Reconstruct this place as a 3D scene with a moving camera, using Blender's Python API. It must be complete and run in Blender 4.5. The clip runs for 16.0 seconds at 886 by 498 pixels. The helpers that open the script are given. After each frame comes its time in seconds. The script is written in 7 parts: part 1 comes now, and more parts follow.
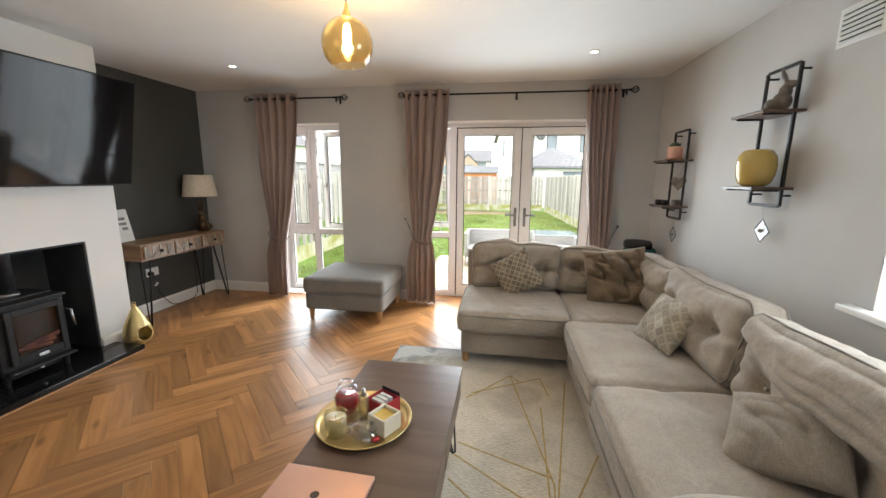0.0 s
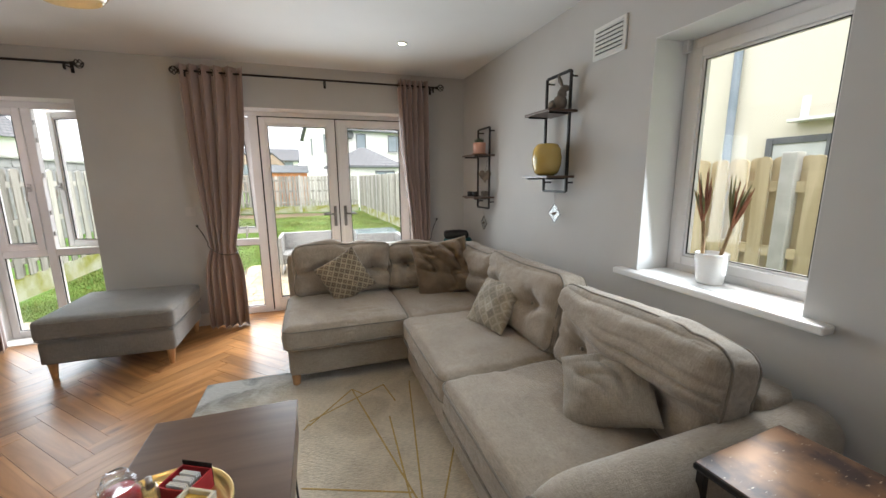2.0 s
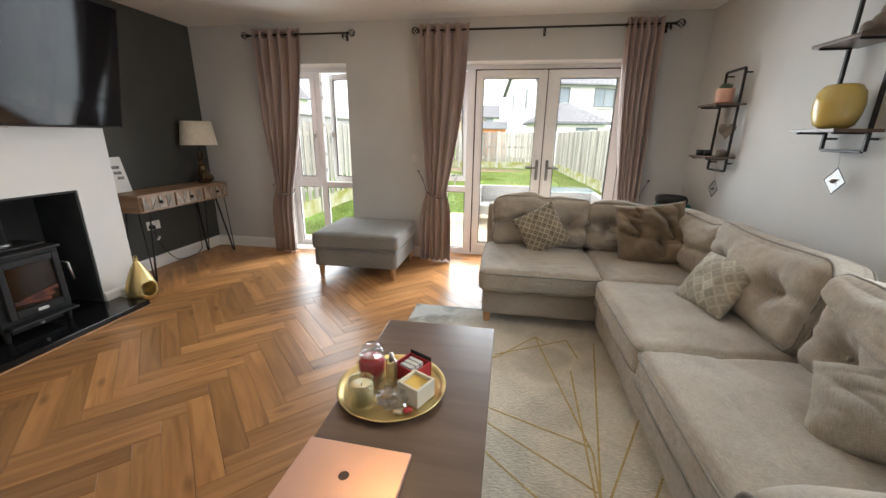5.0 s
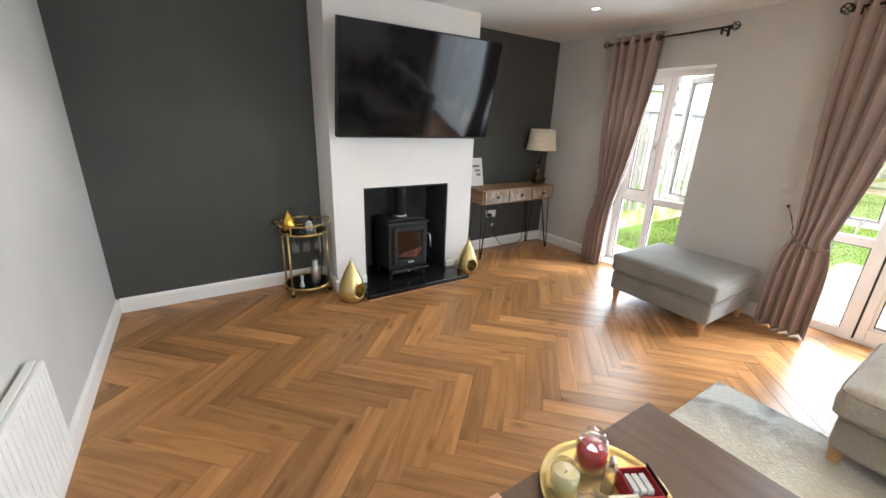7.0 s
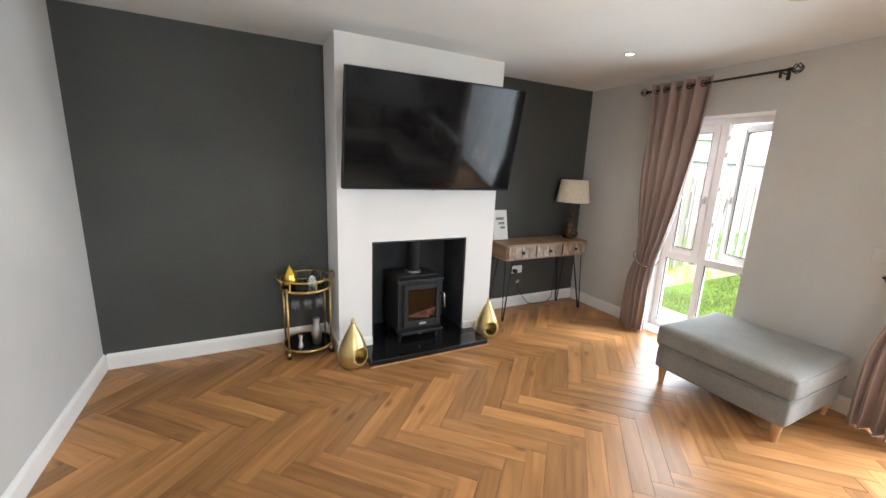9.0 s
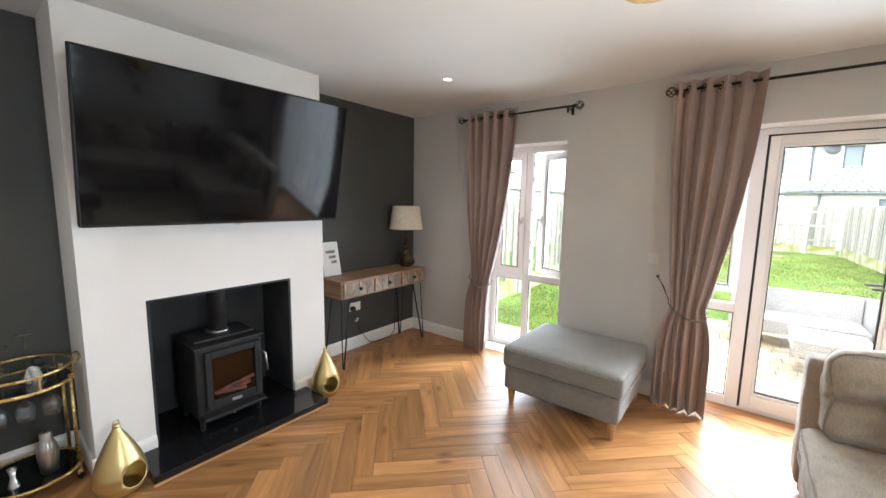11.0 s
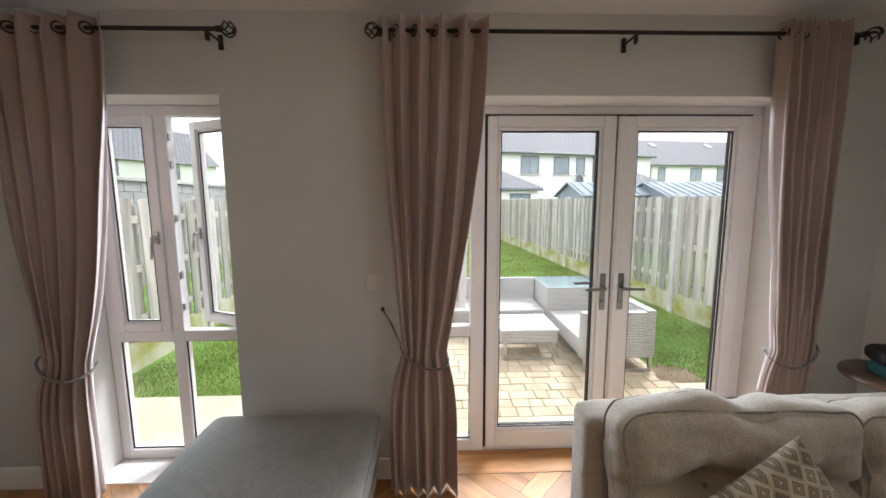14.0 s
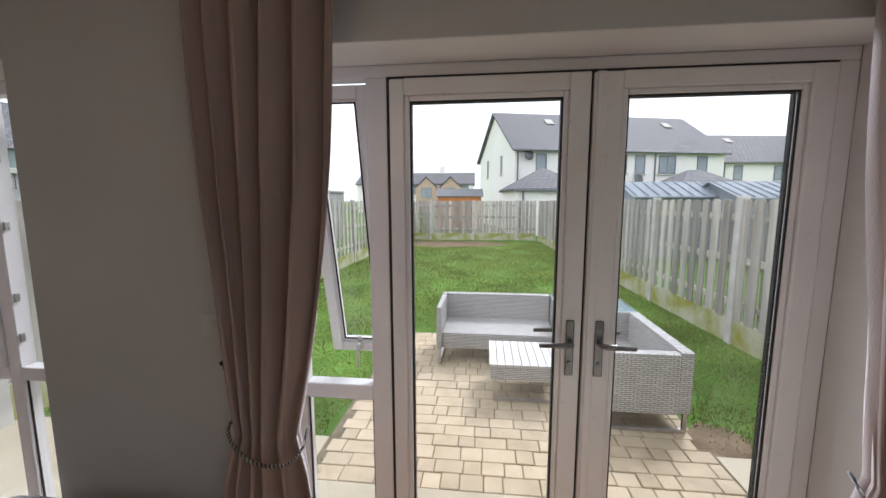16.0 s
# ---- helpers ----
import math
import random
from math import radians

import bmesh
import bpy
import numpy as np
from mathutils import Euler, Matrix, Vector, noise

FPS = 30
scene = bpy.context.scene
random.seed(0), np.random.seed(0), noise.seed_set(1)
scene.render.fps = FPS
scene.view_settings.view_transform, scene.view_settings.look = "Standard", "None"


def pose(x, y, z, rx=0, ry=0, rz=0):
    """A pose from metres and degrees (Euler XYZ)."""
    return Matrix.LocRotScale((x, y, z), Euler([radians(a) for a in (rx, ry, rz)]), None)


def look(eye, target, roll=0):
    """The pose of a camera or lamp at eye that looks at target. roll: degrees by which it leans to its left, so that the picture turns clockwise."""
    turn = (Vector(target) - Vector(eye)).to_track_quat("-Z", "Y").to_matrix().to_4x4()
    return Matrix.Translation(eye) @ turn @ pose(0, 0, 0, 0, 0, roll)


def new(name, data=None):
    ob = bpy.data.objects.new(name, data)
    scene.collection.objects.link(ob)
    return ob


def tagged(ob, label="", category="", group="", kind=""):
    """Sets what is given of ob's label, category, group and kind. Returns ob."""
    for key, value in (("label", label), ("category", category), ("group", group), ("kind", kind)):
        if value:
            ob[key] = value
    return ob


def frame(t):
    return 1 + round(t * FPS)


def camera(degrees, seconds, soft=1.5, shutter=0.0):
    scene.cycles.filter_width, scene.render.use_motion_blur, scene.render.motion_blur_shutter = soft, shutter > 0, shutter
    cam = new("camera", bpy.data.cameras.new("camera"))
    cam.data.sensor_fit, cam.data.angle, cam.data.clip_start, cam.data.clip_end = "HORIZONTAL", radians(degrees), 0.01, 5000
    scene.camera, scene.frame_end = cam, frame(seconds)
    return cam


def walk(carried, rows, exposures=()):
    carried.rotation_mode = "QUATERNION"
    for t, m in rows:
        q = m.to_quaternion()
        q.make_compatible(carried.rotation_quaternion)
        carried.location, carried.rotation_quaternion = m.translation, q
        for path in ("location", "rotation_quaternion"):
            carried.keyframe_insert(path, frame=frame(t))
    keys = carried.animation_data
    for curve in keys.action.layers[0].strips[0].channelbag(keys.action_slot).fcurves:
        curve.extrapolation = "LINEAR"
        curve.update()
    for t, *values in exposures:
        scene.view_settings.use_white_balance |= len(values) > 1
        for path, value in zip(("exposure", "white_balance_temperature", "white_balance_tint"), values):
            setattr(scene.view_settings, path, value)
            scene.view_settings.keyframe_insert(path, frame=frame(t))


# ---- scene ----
cam = camera(98.4, 16.0)
PATH = [
    (0, (0.365, -0.007, 1.459), (0.068, 1.937, 1.097), 0.4),
    (0.5, (0.37, 0.097, 1.451), (0.162, 2.053, 1.091), 0.3),
    (1, (0.396, 0.178, 1.421), (0.385, 2.146, 1.065), 0.1),
    (1.5, (0.42, 0.224, 1.426), (0.638, 2.179, 1.066), -0.2),
    (2, (0.315, 0.228, 1.411), (0.934, 2.095, 1.049), -0.5),
    (2.5, (0.182, 0.218, 1.4), (1.088, 1.961, 1.028), -0.7),
    (3, (0.133, 0.206, 1.371), (1.057, 1.925, 0.935), -0.8),
    (3.5, (0.117, 0.202, 1.364), (1.044, 1.894, 0.837), -0.7),
    (4, (0.122, 0.231, 1.372), (0.97, 1.948, 0.795), -0.6),
    (4.5, (0.169, 0.249, 1.368), (0.408, 2.15, 0.793), 0.3),
    (5, (0.208, 0.191, 1.365), (-0.1, 2.084, 0.798), 0.8),
    (5.2, (0.205, 0.156, 1.363), (-0.256, 2.019, 0.799), 1.1),
    (7.3, (0.29, 0.5, 1.554), (-1.346, 1.469, 0.934), 1.7),
    (7.5, (0.253, 0.559, 1.54), (-1.394, 1.536, 0.963), 1.6),
    (8, (0.236, 0.722, 1.551), (-1.465, 1.65, 1.055), 1.6),
    (8.2, (0.183, 0.741, 1.574), (-1.544, 1.635, 1.108), 1.9),
    (10.3, (-0.011, 0.889, 1.577), (-1.71, 1.907, 1.299), 1.6),
    (10.5, (-0.046, 0.928, 1.552), (-1.64, 2.106, 1.289), 1.3),
    (11, (-0.271, 1.02, 1.546), (-1.493, 2.583, 1.295), 1.0),
    (11.5, (-0.449, 1.122, 1.553), (-1.355, 2.887, 1.3), 0.6),
    (12, (-0.618, 1.245, 1.556), (-1.129, 3.162, 1.304), 0.3),
    (12.5, (-0.673, 1.464, 1.549), (-0.947, 3.43, 1.301), 0.0),
    (13, (-0.641, 1.768, 1.557), (-0.818, 3.744, 1.306), -0.1),
    (13.5, (-0.587, 2.088, 1.556), (-0.649, 4.071, 1.304), -0.2),
    (14, (-0.498, 2.381, 1.564), (-0.435, 4.364, 1.311), -0.3),
    (14.5, (-0.342, 2.66, 1.578), (-0.266, 4.643, 1.326), -0.4),
    (15, (-0.203, 2.9, 1.571), (-0.142, 4.884, 1.323), -0.4),
    (15.5, (-0.023, 3.063, 1.577), (0.011, 5.047, 1.326), -0.3),
    (16, (0.194, 3.123, 1.578), (-0.024, 5.096, 1.33), -0.1),
]
walk(cam, [(t, look(eye, target, roll)) for t, eye, target, roll in PATH],
     [(0.0, 2.2, 6350, 9), (2.0, 1.82, 6250, 9), (3.5, 1.85, 6300, 9), (4.5, 1.9, 6250, 9), (5.2, 2.25, 6350, 9), (7.5, 2.66, 6050, 8), (10.5, 2.8, 6100, 8),
      (11.0, 2.62, 6000, 8), (12.0, 2.2, 5950, 8), (12.5, 2.1, 6050, 9), (13.5, 1.9, 6150, 10), (14.0, 1.6, 6100, 10), (15.0, 1.12, 6000, 11), (16.0, 0.95, 5950, 12)])

# ---- light ----
world = bpy.data.worlds.new("overcast_sky")
scene.world = world
world.use_nodes = True
wn, wl = world.node_tree.nodes, world.node_tree.links
sky = wn.new("ShaderNodeTexSky")
sky.sky_type, sky.sun_disc = "NISHITA", False
sky.sun_elevation, sky.sun_rotation = radians(42), radians(215)
sky.air_density, sky.dust_density = 1.0, 4.0
grey = wn.new("ShaderNodeHueSaturation")
grey.inputs["Saturation"].default_value = 0.12
wl.new(sky.outputs[0], grey.inputs["Color"])
cloud = wn.new("ShaderNodeMix")
cloud.data_type = "RGBA"
cloud.inputs["Factor"].default_value = 0.7
cloud.inputs["B"].default_value = (5.8, 5.83, 5.92, 1)
wl.new(grey.outputs[0], cloud.inputs["A"])
wl.new(cloud.outputs["Result"], wn["Background"].inputs["Color"])
wn["Background"].inputs["Strength"].default_value = 0.15


def lamp(name, kind, energy, colour, m, **more):
    data = bpy.data.lights.new(name, kind)
    data.energy, data.color = energy, colour
    for key, value in more.items():
        if key == "size":
            data.shape, data.size, data.size_y = "RECTANGLE", value[0], value[1]
        elif key == "radius":
            data.shadow_soft_size = value
        elif key == "angle":
            data.angle = radians(value)
        elif key == "cone":
            data.spot_size, data.spot_blend = radians(value), 0.6
        elif key == "spread":
            data.spread = radians(value)
    ob = new(name, data)
    ob.matrix_world = m
    return ob


lamp("sun", "SUN", 1.5, (1.0, 0.98, 0.955), pose(0, 0, 20, 42, 0, 145), angle=16)
DAY = (0.86, 0.94, 1.0)
lamp("door_daylight", "AREA", 14.5, DAY, look((0.40, 4.396, 1.05), (0.40, 0, 0.8)), size=(1.98, 1.9), spread=135)
lamp("window_daylight", "AREA", 6, DAY, look((-1.96, 4.396, 1.05), (-1.96, 0, 0.8)), size=(0.78, 1.9), spread=135)
lamp("side_window_daylight", "AREA", 4, DAY, look((1.958, 1.44, 1.5), (0.6, 1.44, 1.2)), size=(0.72, 1.1), spread=130)
WARM = (1.0, 0.77, 0.50)
lamp("pendant_bulb", "POINT", 8, WARM, pose(-0.47, 2.07, 2.17), radius=0.03)
# the spot at y 0.68 is unseen, added to brighten the west side
for sx, sy, watts in ((-2.17, 3.47, 1.7), (1.06, 3.47, 1.7), (-2.17, 0.68, 5.0)):
    lamp("downlight_and_added_fill", "SPOT", watts, (1.0, 0.94, 0.85), pose(sx, sy, 2.462), cone=120, radius=0.03)

# ---- materials ----
MATS = {}


def node_mat(name):
    m = bpy.data.materials.new(name)
    m.use_nodes = True
    MATS[name] = m
    return m, m.node_tree.nodes, m.node_tree.links, m.node_tree.nodes["Principled BSDF"]


def surface(name, dark, light, scale=6.0, rough=0.6, bump=0.15, fine=120.0, metal=0.0, stretch=(1, 1, 1), vary=0.0,
            coat=0.0, sheen=0.0, depth=0.004, spread=(0.35, 0.65), spec=0.5):
    """Two-scale noise colour with fine relief; vary: brightness change from object to object."""
    m, n, l, b = node_mat(name)
    tc = n.new("ShaderNodeTexCoord")
    mp = n.new("ShaderNodeMapping")
    mp.inputs["Scale"].default_value = stretch
    l.new(tc.outputs["Object"], mp.inputs["Vector"])
    big = n.new("ShaderNodeTexNoise")
    big.inputs["Scale"].default_value, big.inputs["Detail"].default_value = scale, 6
    l.new(mp.outputs[0], big.inputs["Vector"])
    ramp = n.new("ShaderNodeValToRGB")
    ramp.color_ramp.elements[0].position, ramp.color_ramp.elements[1].position = spread
    ramp.color_ramp.elements[0].color, ramp.color_ramp.elements[1].color = (*dark, 1), (*light, 1)
    l.new(big.outputs["Fac"], ramp.inputs["Fac"])
    colour = ramp.outputs["Color"]
    if vary:
        info = n.new("ShaderNodeObjectInfo")
        rng = n.new("ShaderNodeMapRange")
        rng.inputs["To Min"].default_value, rng.inputs["To Max"].default_value = 1 - vary, 1 + vary
        l.new(info.outputs["Random"], rng.inputs["Value"])
        hsv = n.new("ShaderNodeHueSaturation")
        l.new(rng.outputs[0], hsv.inputs["Value"])
        l.new(colour, hsv.inputs["Color"])
        colour = hsv.outputs[0]
        add = n.new("ShaderNodeVectorMath")
        sc = n.new("ShaderNodeVectorMath")
        sc.operation = "SCALE"
        sc.inputs[0].default_value = (37.0, 53.0, 71.0)
        l.new(info.outputs["Random"], sc.inputs["Scale"])
        l.new(mp.outputs[0], add.inputs[0])
        l.new(sc.outputs[0], add.inputs[1])
        l.new(add.outputs[0], big.inputs["Vector"])
    l.new(colour, b.inputs["Base Color"])
    small = n.new("ShaderNodeTexNoise")
    small.inputs["Scale"].default_value, small.inputs["Detail"].default_value = fine, 4
    l.new(mp.outputs[0], small.inputs["Vector"])
    rr = n.new("ShaderNodeMapRange")
    rr.inputs["To Min"].default_value, rr.inputs["To Max"].default_value = max(0, rough - 0.08), min(1, rough + 0.08)
    l.new(small.outputs["Fac"], rr.inputs["Value"])
    l.new(rr.outputs[0], b.inputs["Roughness"])
    bp = n.new("ShaderNodeBump")
    bp.inputs["Strength"].default_value, bp.inputs["Distance"].default_value = bump, depth
    l.new(small.outputs["Fac"], bp.inputs["Height"])
    l.new(bp.outputs[0], b.inputs["Normal"])
    b.inputs["Metallic"].default_value = metal
    b.inputs["Coat Weight"].default_value = coat
    b.inputs["Sheen Weight"].default_value = sheen
    b.inputs["Specular IOR Level"].default_value = spec
    return m


def wood(name, dark, light, rough=0.4, vary=0.2, grain=1.0, coat=0.0, knots=True, spec=0.5):
    """Grain along the object's x, with darker streaks and knots, shifted from board to board."""
    m, n, l, b = node_mat(name)
    tc = n.new("ShaderNodeTexCoord")
    info = n.new("ShaderNodeObjectInfo")
    sc = n.new("ShaderNodeVectorMath")
    sc.operation = "SCALE"
    sc.inputs[0].default_value = (91.0, 47.0, 13.0)
    l.new(info.outputs["Random"], sc.inputs["Scale"])
    add = n.new("ShaderNodeVectorMath")
    l.new(tc.outputs["Object"], add.inputs[0])
    l.new(sc.outputs[0], add.inputs[1])
    mp = n.new("ShaderNodeMapping")
    mp.inputs["Scale"].default_value = (0.9 * grain, 9 * grain, 9 * grain)
    l.new(add.outputs[0], mp.inputs["Vector"])
    g = n.new("ShaderNodeTexNoise")
    g.inputs["Scale"].default_value, g.inputs["Detail"].default_value, g.inputs["Distortion"].default_value = 1.6, 8, 0.9
    l.new(mp.outputs[0], g.inputs["Vector"])
    ramp = n.new("ShaderNodeValToRGB")
    e = ramp.color_ramp.elements
    e[0].position, e[0].color = 0.3, (*dark, 1)
    e[1].position, e[1].color = 0.66, (*light, 1)
    l.new(g.outputs["Fac"], ramp.inputs["Fac"])
    colour = ramp.outputs["Color"]
    if knots:
        k = n.new("ShaderNodeTexVoronoi")
        k.inputs["Scale"].default_value = 1.0
        mk = n.new("ShaderNodeMapping")
        mk.inputs["Scale"].default_value = (2.6, 7.0, 7.0)
        l.new(add.outputs[0], mk.inputs["Vector"])
        l.new(mk.outputs[0], k.inputs["Vector"])
        kr = n.new("ShaderNodeMapRange")
        kr.inputs["From Min"].default_value, kr.inputs["From Max"].default_value = 0.03, 0.19
        kr.inputs["To Min"].default_value, kr.inputs["To Max"].default_value = 0.75, 0.0
        l.new(k.outputs["Distance"], kr.inputs["Value"])
        mix = n.new("ShaderNodeMix")
        mix.data_type = "RGBA"
        l.new(kr.outputs[0], mix.inputs["Factor"])
        l.new(colour, mix.inputs["A"])
        mix.inputs["B"].default_value = (dark[0] * 0.35, dark[1] * 0.3, dark[2] * 0.3, 1)
        colour = mix.outputs["Result"]
    rng = n.new("ShaderNodeMapRange")
    rng.inputs["To Min"].default_value, rng.inputs["To Max"].default_value = 1 - vary, 1 + vary
    l.new(info.outputs["Random"], rng.inputs["Value"])
    hsv = n.new("ShaderNodeHueSaturation")
    l.new(rng.outputs[0], hsv.inputs["Value"])
    l.new(colour, hsv.inputs["Color"])
    l.new(hsv.outputs[0], b.inputs["Base Color"])
    b.inputs["Roughness"].default_value = rough
    b.inputs["Coat Weight"].default_value = coat
    b.inputs["Specular IOR Level"].default_value = spec
    bp = n.new("ShaderNodeBump")
    bp.inputs["Strength"].default_value, bp.inputs["Distance"].default_value = 0.12, 0.002
    l.new(g.outputs["Fac"], bp.inputs["Height"])
    l.new(bp.outputs[0], b.inputs["Normal"])
    return m


def glow(name, colour, strength):
    m, n, l, b = node_mat(name)
    b.inputs["Base Color"].default_value = (*colour, 1)
    b.inputs["Emission Color"].default_value = (*colour, 1)
    b.inputs["Emission Strength"].default_value = strength
    return m


def clear(name, colour=(1, 1, 1), rough=0.0, ior=1.45):
    """Thin glass: what is behind shows tinted, with a Fresnel sheen on top."""
    m, n, l, b = node_mat(name)
    n.remove(b)
    tr = n.new("ShaderNodeBsdfTransparent")
    tr.inputs["Color"].default_value = (*colour, 1)
    gl = n.new("ShaderNodeBsdfGlossy")
    gl.inputs["Roughness"].default_value = rough
    lw = n.new("ShaderNodeLayerWeight")
    pw = n.new("ShaderNodeMath")
    pw.operation = "POWER"
    pw.inputs[1].default_value = 4.0
    l.new(lw.outputs["Facing"], pw.inputs[0])
    fr = n.new("ShaderNodeMath")
    fr.operation = "MULTIPLY_ADD"
    fr.inputs[1].default_value, fr.inputs[2].default_value = 0.8, 0.04 * (ior - 0.45)
    l.new(pw.outputs[0], fr.inputs[0])
    mx = n.new("ShaderNodeMixShader")
    l.new(fr.outputs[0], mx.inputs["Fac"])
    l.new(tr.outputs[0], mx.inputs[1])
    l.new(gl.outputs[0], mx.inputs[2])
    l.new(mx.outputs[0], n["Material Output"].inputs["Surface"])
    return m


def woven(name, dark, light, threads=300.0, rough=0.92, bump=0.6, sheen=0.2, slub=0.26):
    """Woven cloth: slubby threads crossing in two directions, over slow changes of tone."""
    m, n, l, b = node_mat(name)
    tc = n.new("ShaderNodeTexCoord")
    facs = []
    for sx in ((0.09, 1, 1), (1, 0.09, 0.09)):
        mp = n.new("ShaderNodeMapping")
        mp.inputs["Scale"].default_value = sx
        l.new(tc.outputs["Object"], mp.inputs["Vector"])
        t = n.new("ShaderNodeTexNoise")
        t.inputs["Scale"].default_value, t.inputs["Detail"].default_value, t.inputs["Roughness"].default_value = threads, 3, 0.6
        l.new(mp.outputs[0], t.inputs["Vector"])
        facs.append(t.outputs["Fac"])
    add = n.new("ShaderNodeMath")
    l.new(facs[0], add.inputs[0])
    l.new(facs[1], add.inputs[1])
    big = n.new("ShaderNodeTexNoise")
    big.inputs["Scale"].default_value, big.inputs["Detail"].default_value = 4.0, 3
    l.new(tc.outputs["Object"], big.inputs["Vector"])
    ramp = n.new("ShaderNodeValToRGB")
    ramp.color_ramp.elements[0].position, ramp.color_ramp.elements[1].position = 0.3, 0.7
    ramp.color_ramp.elements[0].color, ramp.color_ramp.elements[1].color = (*dark, 1), (*light, 1)
    l.new(big.outputs["Fac"], ramp.inputs["Fac"])
    rg = n.new("ShaderNodeMapRange")
    rg.inputs["From Min"].default_value, rg.inputs["From Max"].default_value = 0.75, 1.25
    rg.inputs["To Min"].default_value, rg.inputs["To Max"].default_value = 1 - slub, 1 + slub
    l.new(add.outputs[0], rg.inputs["Value"])
    hs = n.new("ShaderNodeHueSaturation")
    l.new(ramp.outputs[0], hs.inputs["Color"])
    l.new(rg.outputs[0], hs.inputs["Value"])
    l.new(hs.outputs[0], b.inputs["Base Color"])
    b.inputs["Roughness"].default_value, b.inputs["Sheen Weight"].default_value, b.inputs["Specular IOR Level"].default_value = rough, sheen, 0.15
    bp = n.new("ShaderNodeBump")
    bp.inputs["Strength"].default_value, bp.inputs["Distance"].default_value = bump, 0.003
    l.new(add.outputs[0], bp.inputs["Height"])
    l.new(bp.outputs[0], b.inputs["Normal"])
    return m


PAINT = surface("grey_wall_paint", (0.50, 0.49, 0.475), (0.54, 0.53, 0.515), 1.6, 0.85, 0.08, 260)
DARK = surface("charcoal_wall_paint", (0.050, 0.052, 0.048), (0.060, 0.062, 0.057), 1.8, 0.7, 0.08, 260)
WHITE_WALL = surface("white_wall_paint", (0.72, 0.71, 0.70), (0.77, 0.76, 0.75), 1.5, 0.85, 0.08, 260)
CEIL = surface("white_ceiling_paint", (0.72, 0.71, 0.69), (0.76, 0.75, 0.73), 1.3, 0.9, 0.06, 260)
TRIM = surface("white_gloss_trim", (0.76, 0.75, 0.73), (0.81, 0.80, 0.78), 3, 0.35, 0.03, 60)
UPVC = surface("white_upvc", (0.74, 0.73, 0.73), (0.79, 0.78, 0.78), 3, 0.3, 0.02, 40)
# rubber black, also the painted shade in the gap round the door leaves
GASKET = surface("black_rubber_seal_and_gap_shade", (0.012, 0.012, 0.013), (0.02, 0.02, 0.02), 20, 0.6, 0.1)
OAK = wood("oak_herringbone", (0.255, 0.118, 0.042), (0.44, 0.222, 0.086), 0.33, 0.29, 1.1, spec=0.38)
WALNUT = wood("walnut_tabletop", (0.080, 0.048, 0.033), (0.135, 0.085, 0.060), 0.33, 0.05, 0.8, coat=0.06, knots=False)
MANGO = wood("mango_wood", (0.18, 0.10, 0.052), (0.31, 0.19, 0.11), 0.42, 0.08, knots=False)
INLAY = wood("inlaid_pale_wood", (0.18, 0.14, 0.10), (0.34, 0.275, 0.21), 0.45, 0.3, knots=False)
LEGWOOD = wood("light_oak_leg", (0.36, 0.19, 0.08), (0.5, 0.28, 0.13), 0.4, 0.08, knots=False)
SOFA = woven("greige_chenille", (0.32, 0.272, 0.22), (0.395, 0.342, 0.282), 430, sheen=0.3, slub=0.22)
PIPE = woven("sofa_piping", (0.21, 0.185, 0.155), (0.26, 0.23, 0.195), 300)
OTTO = woven("grey_woven_fabric", (0.20, 0.192, 0.180), (0.245, 0.236, 0.222), 330, slub=0.16)
BROWN = woven("brown_cotton", (0.185, 0.135, 0.088), (0.25, 0.185, 0.125), 380, slub=0.12)
CURTAIN = surface("dusky_pink_velvet", (0.275, 0.195, 0.172), (0.345, 0.255, 0.228), 3, 0.62, 0.25, 300, stretch=(1, 1, 0.3), sheen=0.5, spec=0.3)
ROPE = surface("silver_grey_rope", (0.20, 0.175, 0.16), (0.40, 0.36, 0.34), 60, 0.6, 0.5, 200)
ROPED = surface("dark_rope_strand", (0.03, 0.026, 0.024), (0.07, 0.06, 0.055), 60, 0.7, 0.5, 200)
IRON = surface("dark_bronze_iron", (0.02, 0.017, 0.015), (0.04, 0.034, 0.03), 20, 0.45, 0.1, metal=0.7)
BLACK = surface("black_metal", (0.014, 0.013, 0.013), (0.024, 0.022, 0.022), 16, 0.5, 0.12, 160, metal=0.3)
CAST = surface("black_cast_iron", (0.010, 0.010, 0.011), (0.02, 0.02, 0.021), 30, 0.55, 0.25, 240, metal=0.2)
GRANITE = surface("polished_black_granite", (0.006, 0.006, 0.007), (0.014, 0.014, 0.015), 160, 0.08, 0.01, 200)
SOOT = surface("black_chamber_board", (0.02, 0.021, 0.023), (0.034, 0.036, 0.038), 4, 0.8, 0.2, 90)
GOLD = surface("brushed_gold", (0.58, 0.40, 0.14), (0.78, 0.58, 0.24), 10, 0.28, 0.08, 150, metal=1.0)
HAMMER = surface("satin_champagne_gold", (0.60, 0.46, 0.20), (0.68, 0.54, 0.26), 3, 0.38, 0.05, 60, metal=0.9)
STEEL = surface("satin_steel", (0.42, 0.41, 0.40), (0.55, 0.54, 0.53), 12, 0.3, 0.05, 120, metal=1.0)
PEWTER = surface("satin_pewter", (0.17, 0.165, 0.16), (0.24, 0.235, 0.23), 12, 0.32, 0.05, 120, metal=0.9)
SCREEN = surface("black_screen", (0.004, 0.004, 0.005), (0.005, 0.005, 0.006), 2, 0.06, 0.0, 30, spec=0.4)
GLASS = clear("window_glass")
CLEAR = clear("clear_glass", (0.96, 0.98, 0.98))
